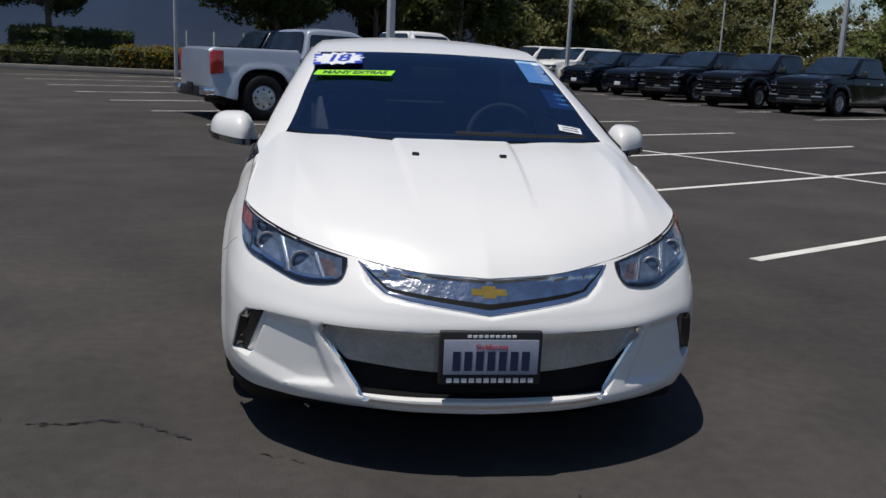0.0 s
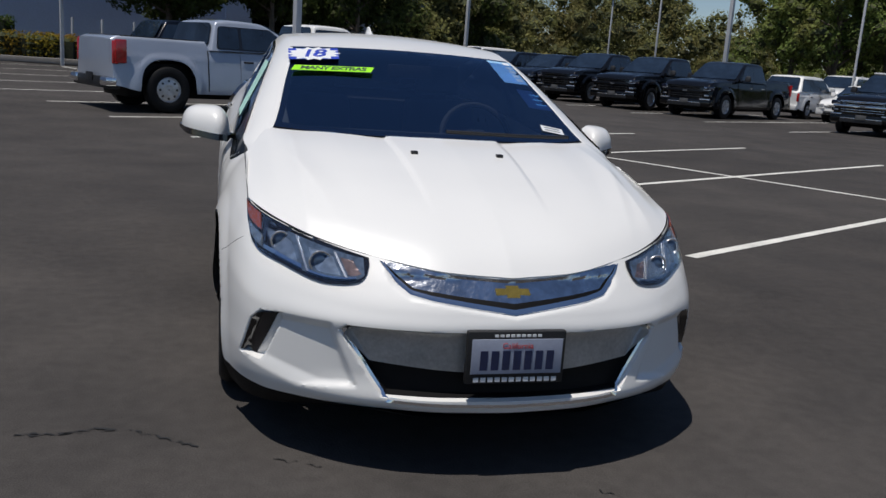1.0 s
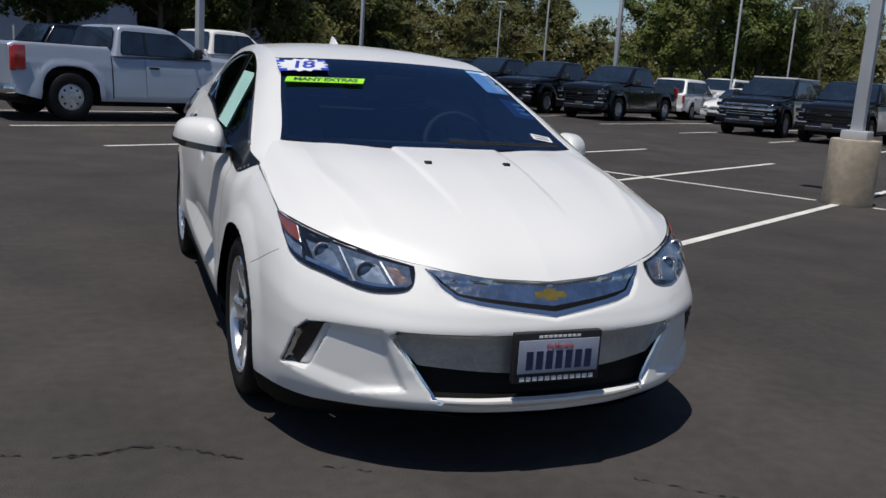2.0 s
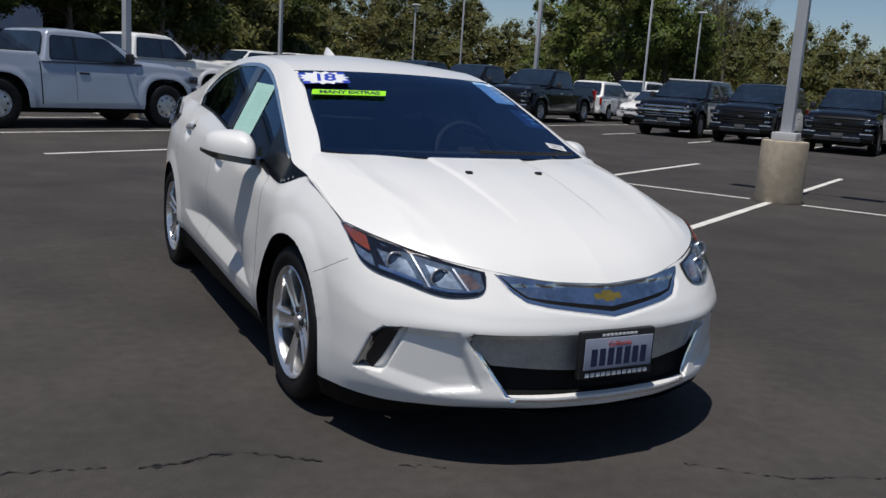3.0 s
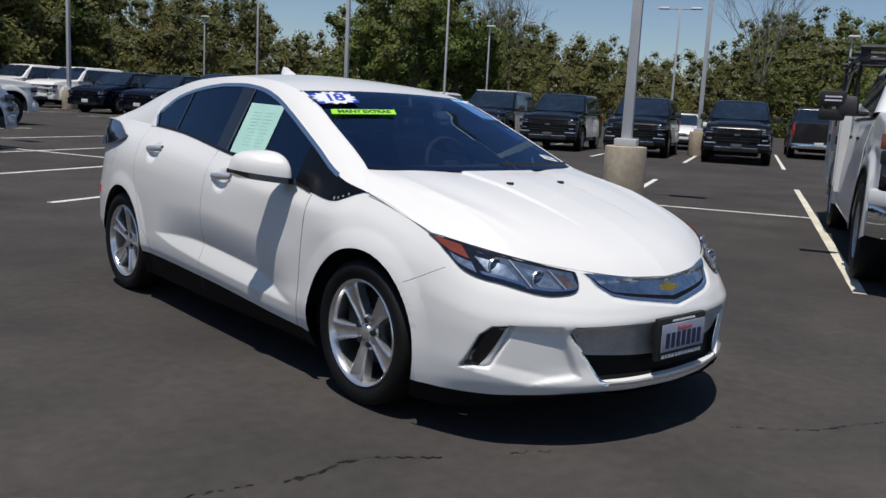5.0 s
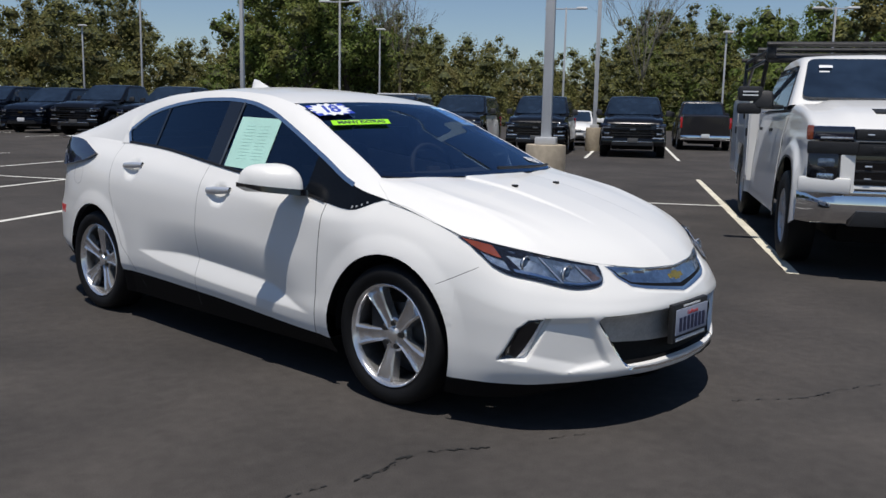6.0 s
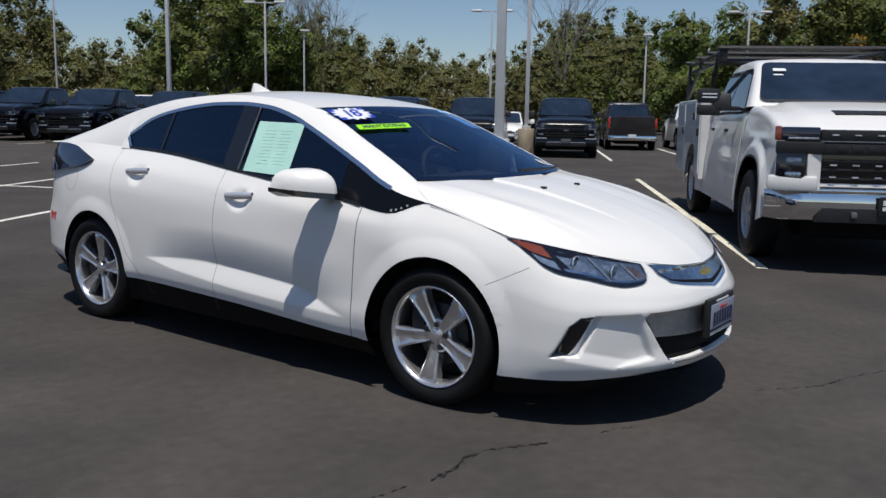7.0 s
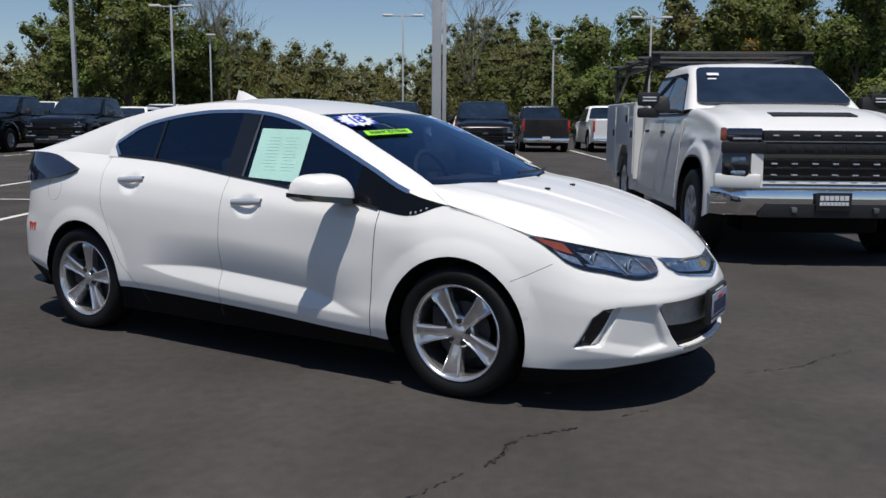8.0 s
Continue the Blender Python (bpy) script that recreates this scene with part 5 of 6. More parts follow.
    for sgn in (-1, 1):
        y0l, y1l = f_at(zlo) + .25, f_at(zlo) + .25 + span
        band = [(y0l - .02, zlo - .02), (y1l, zlo - .02), (min(y1l, r_at(zhi) - .09), zhi + .02), (max(y0l, f_at(zhi) + .12), zhi + .02)]
        part("window_band", slab([(sgn * px(z), y, z) for y, z in band], (sgn, 0, .35), .008, .010, rounded=.07), GLOSS_BLACK, v, "black surround of the side windows", smooth=False)
        for a, b in zip(cuts, cuts[1:]):
            y0l, y1l = f_at(zlo) + .24 + span * a + .03, f_at(zlo) + .24 + span * b - .03
            y0h, y1h = max(y0l, f_at(zhi) + .10), min(y1l, r_at(zhi) - .10)
            w = slab([(sgn * px(zlo), y0l, zlo), (sgn * px(zlo), y1l, zlo), (sgn * px(zhi), y1h, zhi), (sgn * px(zhi), y0h, zhi)], (sgn, 0, .35), .012, .012, rounded=.06)
            part("side_window", w, DARK_GLASS, v, "dark side window", smooth=False)
        doors = 1 if kind == "extended" else 2
        for k in range(doors):
            a, b = cuts[k], cuts[k + 1]
            y0, y1 = f_at(zlo) + .15 + span * a, f_at(zlo) + .24 + span * b
            x_side = side_at(y1, belt - .2)
            zd0, zd1 = R * 1.12, belt - .055
            drows = [[(sgn * (side_at(y, z) + .0045), y, z) for z in np.linspace(zd0, zd1, 9)] for y in np.linspace(y0, y1, 6)]
            db = grid(drows)
            db.normal_update()
            if sum(q.normal.x for q in db.faces) * sgn < 0:
                bmesh.ops.reverse_faces(db, faces=list(db.faces))
            door = part("door", thicken(db, .008), door_paint or paint, v)
            for yy in (y0, y1):
                part("door_gap", ribbon([Vector((sgn * (side_at(yy, z) + .0055), yy, z)) for z in np.linspace(zd0, zd1, 9)], .010, Vector((sgn, 0, 0))), TRIM, v, "dark door gap")
            part("door_handle", block(.03, .20, .035, (sgn * (x_side + .012), y1 - .16, belt - .20), .008), TRIM if paint is not BLACK_PAINT else CHROME, door, "door handle")
        mir = part("door_mirror", block(.21, .12, .19, (sgn * (hw + .10), yb + .42, belt + .11), .045, (-8, 0, sgn * 10), taper=.86), TRIM if face == "truck" else paint, v, "door mirror")
        part("mirror_arm", block(.16, .05, .04, (sgn * (hw - .02), yb + .42, belt + .04), .01), TRIM, mir, "mirror arm")
        for y in axles:
            road_wheel(v, hw - .02, y, R, sgn, wheel)
            lip = [(y + R * (arch + .01) * math.copysign(abs(math.cos(t)) ** (2 / square), math.cos(t)), R * 1.03 + R * (arch + .01) * math.sin(t) ** (2 / square)) for t in np.linspace(.02, math.pi - .02, 26)]
            part("arch_trim", ribbon([Vector((sgn * (side_at(a, b) + .003), a, b)) for a, b in lip], .022, Vector((sgn, 0, 0))), TRIM if face == "truck" and paint is not SILVER_PAINT else paint, v, "wheel arch trim")
    # nose
    gz0, gz1 = low + .30, hood[0] - .13
    if not plain_nose:
        tall_g = gz1 - gz0
        gw = hw * (.66 if face == "truck" else .5)
        g = part("grille", block(gw * 2, .07, tall_g, (0, .015, (gz0 + gz1) / 2), .025), GLOSS_BLACK, v, "black front grille")
        for k in range(5):
            part("grille_bar", block(gw * 1.9, .03, .016, (0, -.026, gz0 + tall_g * (k + .6) / 5.2), .005), grille or TRIM, g, "grille bar")
        part("grille_brow", block(W * .86, .06, tall_g * .17, (0, -.028, gz0 + tall_g * .56), .018), grille or bumper, g, "broad bar across the grille")
        part("grille_brow", block(gw * 2.05, .05, tall_g * .09, (0, -.022, gz1 - .01), .014), grille or bumper, g, "bar under the bonnet edge")
        part("emblem", block(.17, .02, .05, (0, -.064, gz0 + tall_g * .56), .008), DULL_GOLD if paint is not BLACK_PAINT else DULL_STEEL, v, "plain dull emblem shape")
        for sgn in (-1, 1):
            lamp = part("headlamp", block(hw * .34, .16, tall_g * .36, (sgn * hw * .80, .085, gz1 - tall_g * .18), .03, (0, 0, sgn * 16)), DARK_LENS, v, "smoked front lamp")
            # the lamp's glint is added as a thin bright block
            part("lamp_glint", block(hw * .24, .03, .020, (sgn * hw * .79, -.002, gz1 - tall_g * .31), .006, (0, 0, sgn * 16)), HALOGEN, lamp, "glint on the lamp, made as a bright strip")
            part("lamp_unit", block(.09, .03, .055, (sgn * hw * .72, -.010, gz1 - tall_g * .15), .014, (0, 0, sgn * 16)), LAMP_BOWL, lamp, "clear lamp unit")
            lower = part("lower_lamp", block(hw * .26, .12, tall_g * .26, (sgn * hw * .80, .060, gz0 + tall_g * .24), .025, (0, 0, sgn * 16)), GLOSS_BLACK, v, "dark lower lamp surround")
            part("lamp_unit", block(hw * .15, .03, tall_g * .13, (sgn * hw * .78, -.004, gz0 + tall_g * .24), .012, (0, 0, sgn * 16)), HALOGEN, lower, "clear lower lamp unit")
            part("bumper_cap", block(hw * .34, .12, .045, (sgn * hw * .74, .000, low + .265), .015, (0, 0, sgn * 9)), grille or ALLOY if face == "truck" else bumper, v, "bumper edge step")
            part("fog_lamp", block(.15, .05, .05, (sgn * hw * .72, -.015, low + .10), .012), LAMP_BOWL, v, "small lower lamp")
        front = part("front_bumper", block(W * .94, .26, .24, (0, .085, low + .14), .05), bumper, v, "front bumper")
        part("bumper_intake", block(W * .62, .03, .10, (0, -.042, low + .075), .012), TRIM, front, "dark intake in the bumper")
        part("bumper_strip", block(W * .60, .02, .022, (0, -.052, low + .150), .006), ALLOY if face == "truck" else TRIM, front, "thin grey strip")
        part("number_plate", block(.31, .02, .14, (0, -.060, low + .19), .004), plate or (GREY_PLASTIC if paint is BLACK_PAINT else PLASTIC_WHITE), v, "dealer plate")
    # tail
    for sgn in (-1, 1):
        part("tail_lamp", block(.085, .10, (tail - low) * .42, (sgn * (hw * .90), L - .04, tail - (tail - low) * .30), .025), RED_LENS, v, "red tail lamp")
    part("rear_bumper", block(W * .92, .22, .20, (0, L - .02, low + .14), .04), rear_bumper or (CHROME if deck else bumper), v, "rear bumper")
    part("tailgate", slab([(-hw * .78, L, low + .34), (hw * .78, L, low + .34), (hw * .78, L, tail - .07), (-hw * .78, L, tail - .07)], (0, 1, 0), .008, .01), paint, v, "", smooth=False)
    part("rear_plate", block(.31, .02, .14, (0, L + .10, low + .22), .004), plate or PLASTIC_WHITE, v, "pale dealer plate")
    if deck:
        part("bed_floor", block(W * .80, L - back - .35, .02, (0, (L + back) / 2, tail + .004), 0.0), TRIM, v, "dark load bed")
        part("tailgate_emblem", block(.20, .02, .06, (0, L + .012, tail - .28), .008), CHROME, v, "plain bright emblem shape")
    return v


def place(u, c, turn):
    p = spot(u, c)
    return pose(p.x, p.y, p.z, 0, 0, turn)


CREW = dict(L=5.85, W=2.03, H=1.90, axles=(0.98, 4.71), R=0.40, hood=(1.17, 1.27), belt=1.26, screen=(1.62, 2.42), roof=3.62, back=3.80, kind="crew", deck=1.36)
BIG_SUV = dict(L=5.18, W=2.02, H=1.88, axles=(0.95, 3.90), R=0.40, hood=(1.14, 1.24), belt=1.24, screen=(1.52, 2.30), roof=4.80, back=5.10, kind="suv")
MID_SUV = dict(L=4.85, W=1.92, H=1.74, axles=(0.92, 3.75), R=0.36, hood=(1.02, 1.14), belt=1.12, screen=(1.35, 2.15), roof=4.35, back=4.75, kind="suv", face="car")
CROSS = dict(L=4.30, W=1.78, H=1.65, axles=(0.86, 3.42), R=0.34, hood=(0.96, 1.08), belt=1.06, screen=(1.18, 1.95), roof=3.80, back=4.20, kind="suv", face="car")
SEDAN = dict(L=4.85, W=1.85, H=1.45, axles=(0.95, 3.72), R=0.33, hood=(0.82, 0.95), belt=0.95, screen=(1.35, 2.20), roof=3.40, back=4.25, kind="crew", face="car")
STALLS = [-0.61 + 2.72 * k for k in range(13)]

# the row that faces the camera
black_crew = vehicle("pickup_truck", place(23.5, STALLS[0], TOWARD), "black crew-cab pickup truck parked nose out", "pickup truck", BLACK_PAINT, group="parked row", **CREW)
copy_thing(black_crew, place(24.2, STALLS[5] + 0.50, TOWARD))
copy_thing(black_crew, place(24.0, STALLS[6] + 0.60, TOWARD))
copy_thing(black_crew, place(24.3, STALLS[7] + 0.75, TOWARD))
patrol = vehicle("large_suv", place(25.0, STALLS[3] + 0.4, TOWARD), "black large SUV with white roof and doors", "SUV", BLACK_PAINT, group="parked row", roof_paint=WHITE_PAINT, door_paint=WHITE_PAINT, grille=CHROME, **BIG_SUV)
two_tone = vehicle("large_suv", place(24.6, STALLS[2] + 0.5, TOWARD), "black large SUV with white doors", "SUV", BLACK_PAINT, group="parked row", door_paint=WHITE_PAINT, **BIG_SUV)
copy_thing(two_tone, place(24.0, STALLS[1] + 0.33, TOWARD))
navy_suv = vehicle("suv", place(25.2, STALLS[8] + 0.85, TOWARD), "dark navy SUV parked nose out", "SUV", NAVY_PAINT, group="parked row", **MID_SUV)
copy_thing(navy_suv, place(25.6, STALLS[9] + 1.00, TOWARD))
white_suv = vehicle("suv", place(27.5, STALLS[10] + 2.6, TOWARD), "white SUV with dark windows parked nose out", "SUV", WHITE_PAINT, group="parked row", **BIG_SUV)
copy_thing(white_suv, place(27.8, STALLS[11] + 3.4, TOWARD))

# the row behind it, tails towards the camera
crossover = vehicle("crossover_car", place(31.6 + 4.3, 13.8, AWAY), "white compact crossover seen from behind", "car", WHITE_PAINT, group="far row", **CROSS)
white_sedan = vehicle("sedan", place(31.5, 11.3, TOWARD), "white sedan parked between other cars", "car", WHITE_PAINT, group="far row", **SEDAN)
copy_thing(white_sedan, place(36.5, 7.4, TOWARD))
copy_thing(crossover, place(43.5, 10.8, AWAY))
dark_tail = vehicle("pickup_truck", place(31.2 + 5.85, -3.35, AWAY), "dark grey pickup truck seen from behind", "pickup truck", DARK_RED_GREY, group="far row", **CREW)
white_crew = vehicle("pickup_truck", place(31.2 + 5.85, -6.2, AWAY), "white crew-cab pickup truck", "pickup truck", WHITE_PAINT, group="far row", **CREW)
copy_thing(white_crew, place(16.0, 19.1, AWAY))
copy_thing(white_sedan, place(32.5, 1.9, TOWARD))
copy_thing(white_sedan, place(31.0, -0.4, TOWARD))
copy_thing(white_suv, place(38.5, 21.5, TOWARD))
copy_thing(white_suv, place(40.0, 15.8, TOWARD))

# behind the hatchback
silver = vehicle("pickup_truck", place(9.15, 12.98, AWAY - 3), "silver extended-cab pickup truck with steel wheels", "pickup truck", SILVER_PAINT, L=5.07, W=1.89, H=1.70, axles=(0.79, 4.10), R=0.405, hood=(1.13, 1.19), belt=1.16,
                 screen=(1.28, 2.10), roof=3.16, back=3.30, plate=TRIM, kind="extended", deck=1.29, cuts=[0, .70, 1], wheel="steel", bumper=SILVER_PAINT, rear_bumper=TRIM)
for sgn in (-1, 1):
    part("bumper_corner", block(.30, .20, .15, (sgn * .74, 5.11, .51), .04), CHROME, silver, "bright rear bumper corner")
part("tailgate_handle", block(.16, .02, .10, (0, 5.085, 1.14), .01), TRIM, silver, "dark tailgate handle")
for sgn in (-1, 1):
    part("lamp_wrap", block(.05, .20, .40, (sgn * .895, 4.95, 1.03), .02), RED_LENS, silver, "red tail lamp side")
copy_thing(navy_suv, place(14.4, 23.2, AWAY))


# ---- white utility truck with a service body and a ladder rack ----
def utility_truck():
    v = vehicle("utility_truck", place(3.20, -2.97, TOWARD - 1.5), "white utility truck with service body and black ladder rack", "truck", WHITE_PAINT, L=6.40, W=2.08, H=1.955, axles=(0.93, 4.95), R=0.415,
                hood=(1.235, 1.44), belt=1.37, screen=(1.60, 2.40), roof=3.68, back=3.92, kind="crew", bumper=CHROME, wheel="spoke", deck=1.05, cab=(.91, .70), plain_nose=True)
    hw = 1.035
    for sgn in (-1, 1):
        # service boxes: before, over and behind the wheel
        body = part("service_box", extrude_outline([(4.02, .52), (4.44, .52), (4.46, .78), (4.62, .95), (5.38, .95), (5.54, .78), (5.56, .52), (6.50, .52), (6.50, 1.55), (4.02, 1.55)], sgn * .62, sgn * (hw + .03), .015), WHITE_PAINT, v, "white steel service body", smooth=False)
        for y0, y1, z0, z1 in ((4.06, 4.42, .58, 1.50), (4.48, 5.52, 1.00, 1.50), (5.60, 6.44, .58, 1.50)):
            d = part("locker_door", slab([(sgn * (hw + .03), y0, z0), (sgn * (hw + .03), y1, z0), (sgn * (hw + .03), y1, z1), (sgn * (hw + .03), y0, z1)], (sgn, 0, 0), .012, .014), WHITE_PAINT, body, "white locker door", smooth=False)
            part("locker_latch", block(.02, .07, .10, (sgn * (hw + .05), y0 + .10, (z0 + z1) / 2 + .08), .006), TRIM, d, "black latch")
        # towing mirror
        part("towing_mirror", block(.24, .10, .15, (sgn * (hw + .24), 2.02, 1.54), .03), TRIM, v, "black towing mirror upper glass")
        part("towing_mirror", block(.24, .10, .11, (sgn * (hw + .24), 2.02, 1.39), .03), TRIM, v, "black towing mirror lower glass")
        part("mirror_arm", block(.26, .05, .05, (sgn * (hw + .06), 2.05, 1.41), .012), TRIM, v, "black mirror arm")
        for k in range(2):
            part("mirror_stripe", block(.15, .008, .014, (sgn * (hw + .24), 1.965, 1.56 - .035 * k), 0.0), PLASTIC_WHITE, v, "pale stripe on the mirror")
        # nose details
        part("upper_lamp", block(.31, .12, .115, (sgn * .80, .000, 1.185), .02, (0, 0, sgn * 16)), DARK_LENS, v, "smoked upper lamp")
        part("upper_lamp_strip", block(.24, .02, .018, (sgn * .79, -.06, 1.15), .005, (0, 0, sgn * 16)), HALOGEN, v, "thin glint on the lamp, made as a bright strip")
        part("corner_marker", block(.055, .17, .12, (sgn * .960, .08, 1.188), .015, (0, 0, sgn * 16)), AMBER, v, "amber corner marker")
        part("lamp_band", block(.38, .14, .105, (sgn * .80, .000, 1.070), .015, (0, 0, sgn * 14)), TRIM, v, "black band under the lamp")
        bezel = part("lamp_bezel", block(.24, .16, .25, (sgn * .860, .010, .905), .03, (0, 0, sgn * 16)), GLOSS_BLACK, v, "black lower lamp surround")
        part("lower_lamp", block(.13, .03, .07, (sgn * .855, -.062, .955), .012, (0, 0, sgn * 16)), LAMP_DEEP, bezel, "clear lower lamp")
        part("lower_lamp", block(.13, .03, .05, (sgn * .855, -.062, .845), .012, (0, 0, sgn * 16)), LAMP_BOWL, bezel, "clear lower lamp")
        part("cheek", extrude_outline([(-.085, 1.02), (.06, 1.02), (.16, .72), (-.095, .72)], sgn * .640, sgn * .752, .012), WHITE_PAINT, v, "white panel between lamp and grille")
        part("lamp_skirt", block(.40, .22, .13, (sgn * .835, .030, .770), .03, (0, 0, sgn * 15)), WHITE_PAINT, v, "white panel under the lamps")
        # rack posts
        for y, lean in ((4.10, -.30), (6.35, .15)):
            part("rack_post", rod((sgn * .96, y, 1.54), (sgn * .92, y + lean, 2.12), .026, .026, 8), TRIM, v, "black rack post")
        part("rack_rail", rod((sgn * .92, 3.35, 2.10), (sgn * .92, 6.55, 2.10), .028, .028, 8), TRIM, v, "black rack rail")
        part("rack_rail", rod((sgn * .92, 3.45, 1.99), (sgn * .92, 6.55, 1.99), .022, .022, 8), TRIM, v, "black rack rail")
        part("rack_brace", rod((sgn * .92, 5.3, 2.08), (sgn * .95, 6.33, 1.58), .022, .022, 8), TRIM, v, "black rack brace")
        part("rack_hook", block(.10, .10, .16, (sgn * .94, 3.40, 2.06), .015), TRIM, v, "black rack end hook")
    part("rack_crossbar", rod((-.98, 3.40, 1.985), (.98, 3.40, 1.985), .030, .030, 8), TRIM, v, "black lower crossbar")
    for y in (3.35, 4.3, 5.3, 6.5):
        part("rack_crossbar", rod((-1.0, y, 2.14), (1.0, y, 2.14), .030, .030, 8), TRIM, v, "black rack crossbar")
    part("rack_strut", rod((.25, 3.38, 2.0), (.95, 3.36, 2.13), .012, .012, 6), DULL_STEEL, v, "thin grey strut")
    part("rear_deck", block(1.25, 2.5, .06, (0, 5.25, 1.06), .01), TRIM, v, "dark load floor")
    part("hood_bulge", block(1.25, 1.25, .10, (0, .93, 1.325), .045, (7.5, 0, 0)), WHITE_PAINT, v, "raised bonnet centre")
    part("hood_scoop", block(.80, .20, .036, (0, .58, 1.362), .014, (9, 0, 0)), TRIM, v, "dark bonnet vent")
    part("grille_surround", block(1.34, .10, .56, (0, .0, .945), .04), GLOSS_BLACK, v, "large black grille")
    part("upper_intake", block(1.30, .06, .085, (0, -.035, 1.180), .015), TRIM, v, "black upper intake")
    part("silver_line", block(1.30, .03, .012, (0, -.068, 1.125), .004), DULL_STEEL, v, "thin grey line across the grille")
    part("name_bar", block(1.30, .06, .10, (0, -.05, 1.065), .015), TRIM, v, "black bar across the grille")
    for k in range(9):
        part("name_piece", block(.085, .010, .042, (-.48 + .12 * k, -.083, 1.065), .004), TRIM, v, "dark grey bar on the grille")
    # glints of light on the grille, added as small bright blocks
    for row in range(3):
        for k in range(7):
            part("grille_glint", block(.055, .02, .014, (-.54 + .18 * k, -.065, (1.180, .93, .83)[row]), .004), GLINT_BRIGHT, v, "glint on the grille, made as a bright block")
    for row in range(4):
        part("grille_bar", block(1.26, .04, .018, (0, -.045, .74 + .075 * row), .005), TRIM, v, "black grille bar")
    part("white_fascia", block(1.90, .20, .075, (0, .045, .745), .02), WHITE_PAINT, v, "white strip over the bumper")
    part("chrome_strip", block(1.44, .06, .04, (0, -.06, .715), .012), CHROME, v, "chrome strip")
    rows = []
    for u in np.linspace(-1, 1, 49):
        a = abs(u)
        y = -.085 + .05 * a * a + (.26 * ((a - .76) / .24) ** 2.2 if a > .76 else 0.0)
        x = 1.02 * u
        rows.append([(x, y + .09, .700), (x, y + .012, .698), (x, y, .688), (x, y - .012, .630), (x, y - .008, .560), (x, y + .006, .500), (x, y + .022, .468), (x, y + .05, .452), (x, y + .12, .450)])
    bm = grid(rows)
    bmesh.ops.recalc_face_normals(bm, faces=list(bm.faces))
    main = part("main_bumper", bm, CHROME, v, "broad wraparound chrome bumper")
    intake = part("bumper_intake", extrude_outline([(-.66, .452), (-.60, .575), (.60, .575), (.66, .452)], -.10, .0, .008), TRIM, main, "black bumper intake")
    intake.matrix_local = pose(0, -.005, 0, 0, 0, 90)
    part("tow_hook", block(.05, .05, .05, (-.36, -.115, .520), .012), DULL_STEEL, main, "steel tow hook")
    part("tow_hook", block(.05, .05, .05, (.36, -.115, .520), .012), DULL_STEEL, main, "steel tow hook")
    sign_ob = part("dealer_plate", block(.31, .015, .16, (-.02, -.135, .60), .004), TRIM, v, "black dealer plate with pale bars")
    for z, h, n in ((.632, .042, 6), (.582, .030, 8)):
        for k in range(n):
            part("plate_bar", block(.26 / n * .8, .006, h, (-.02 - .13 + .26 / n * (k + .5), -.145, z), 0.0), PLASTIC_WHITE, sign_ob, "pale bar")
    part("screen_sticker", block(.13, .004, .05, (-.55, 2.140, 1.826), 0.0, (-57, 0, 0)), PLASTIC_WHITE, v, "white sticker")
    part("screen_sticker", block(.10, .004, .05, (-.565, 2.085, 1.765), 0.0, (-57, 0, 0)), PLASTIC_WHITE, v, "white sticker")
    part("roof_aerial", rod((.42, 2.75, 1.96), (.42, 2.80, 2.05), .008, .004, 6), TRIM, v, "short black aerial")
    return v


utility_truck()
# ---- light poles ----
POLE_PAINT = surface("grey_pole_paint", (0.50, 0.51, 0.52), 0.45, grain=(80, 0.05), stain=(2, 0.08))
CONCRETE = surface("cast_concrete", (0.40, 0.34, 0.255), 0.9, grain=(14, 0.10), stain=(2.5, 0.2), bump=(70, 0.4))
LAMP_GLASS = surface("lamp_glass", (0.55, 0.57, 0.58), 0.3, grain=(30, 0.05), stain=(6, 0.1))


def lamp_head(parent, at, turn):
    h = part("lamp_head", block(.36, .62, .10, (0, 0, 0), .03, taper=.85), POLE_PAINT, parent, "flat grey lamp head")
    h.matrix_local = Matrix.Translation(at) @ pose(0, 0, 0, 0, 0, turn)
    part("lamp_lens", block(.26, .44, .02, (0, 0, -.055), .005), LAMP_GLASS, h, "pale lamp lens")


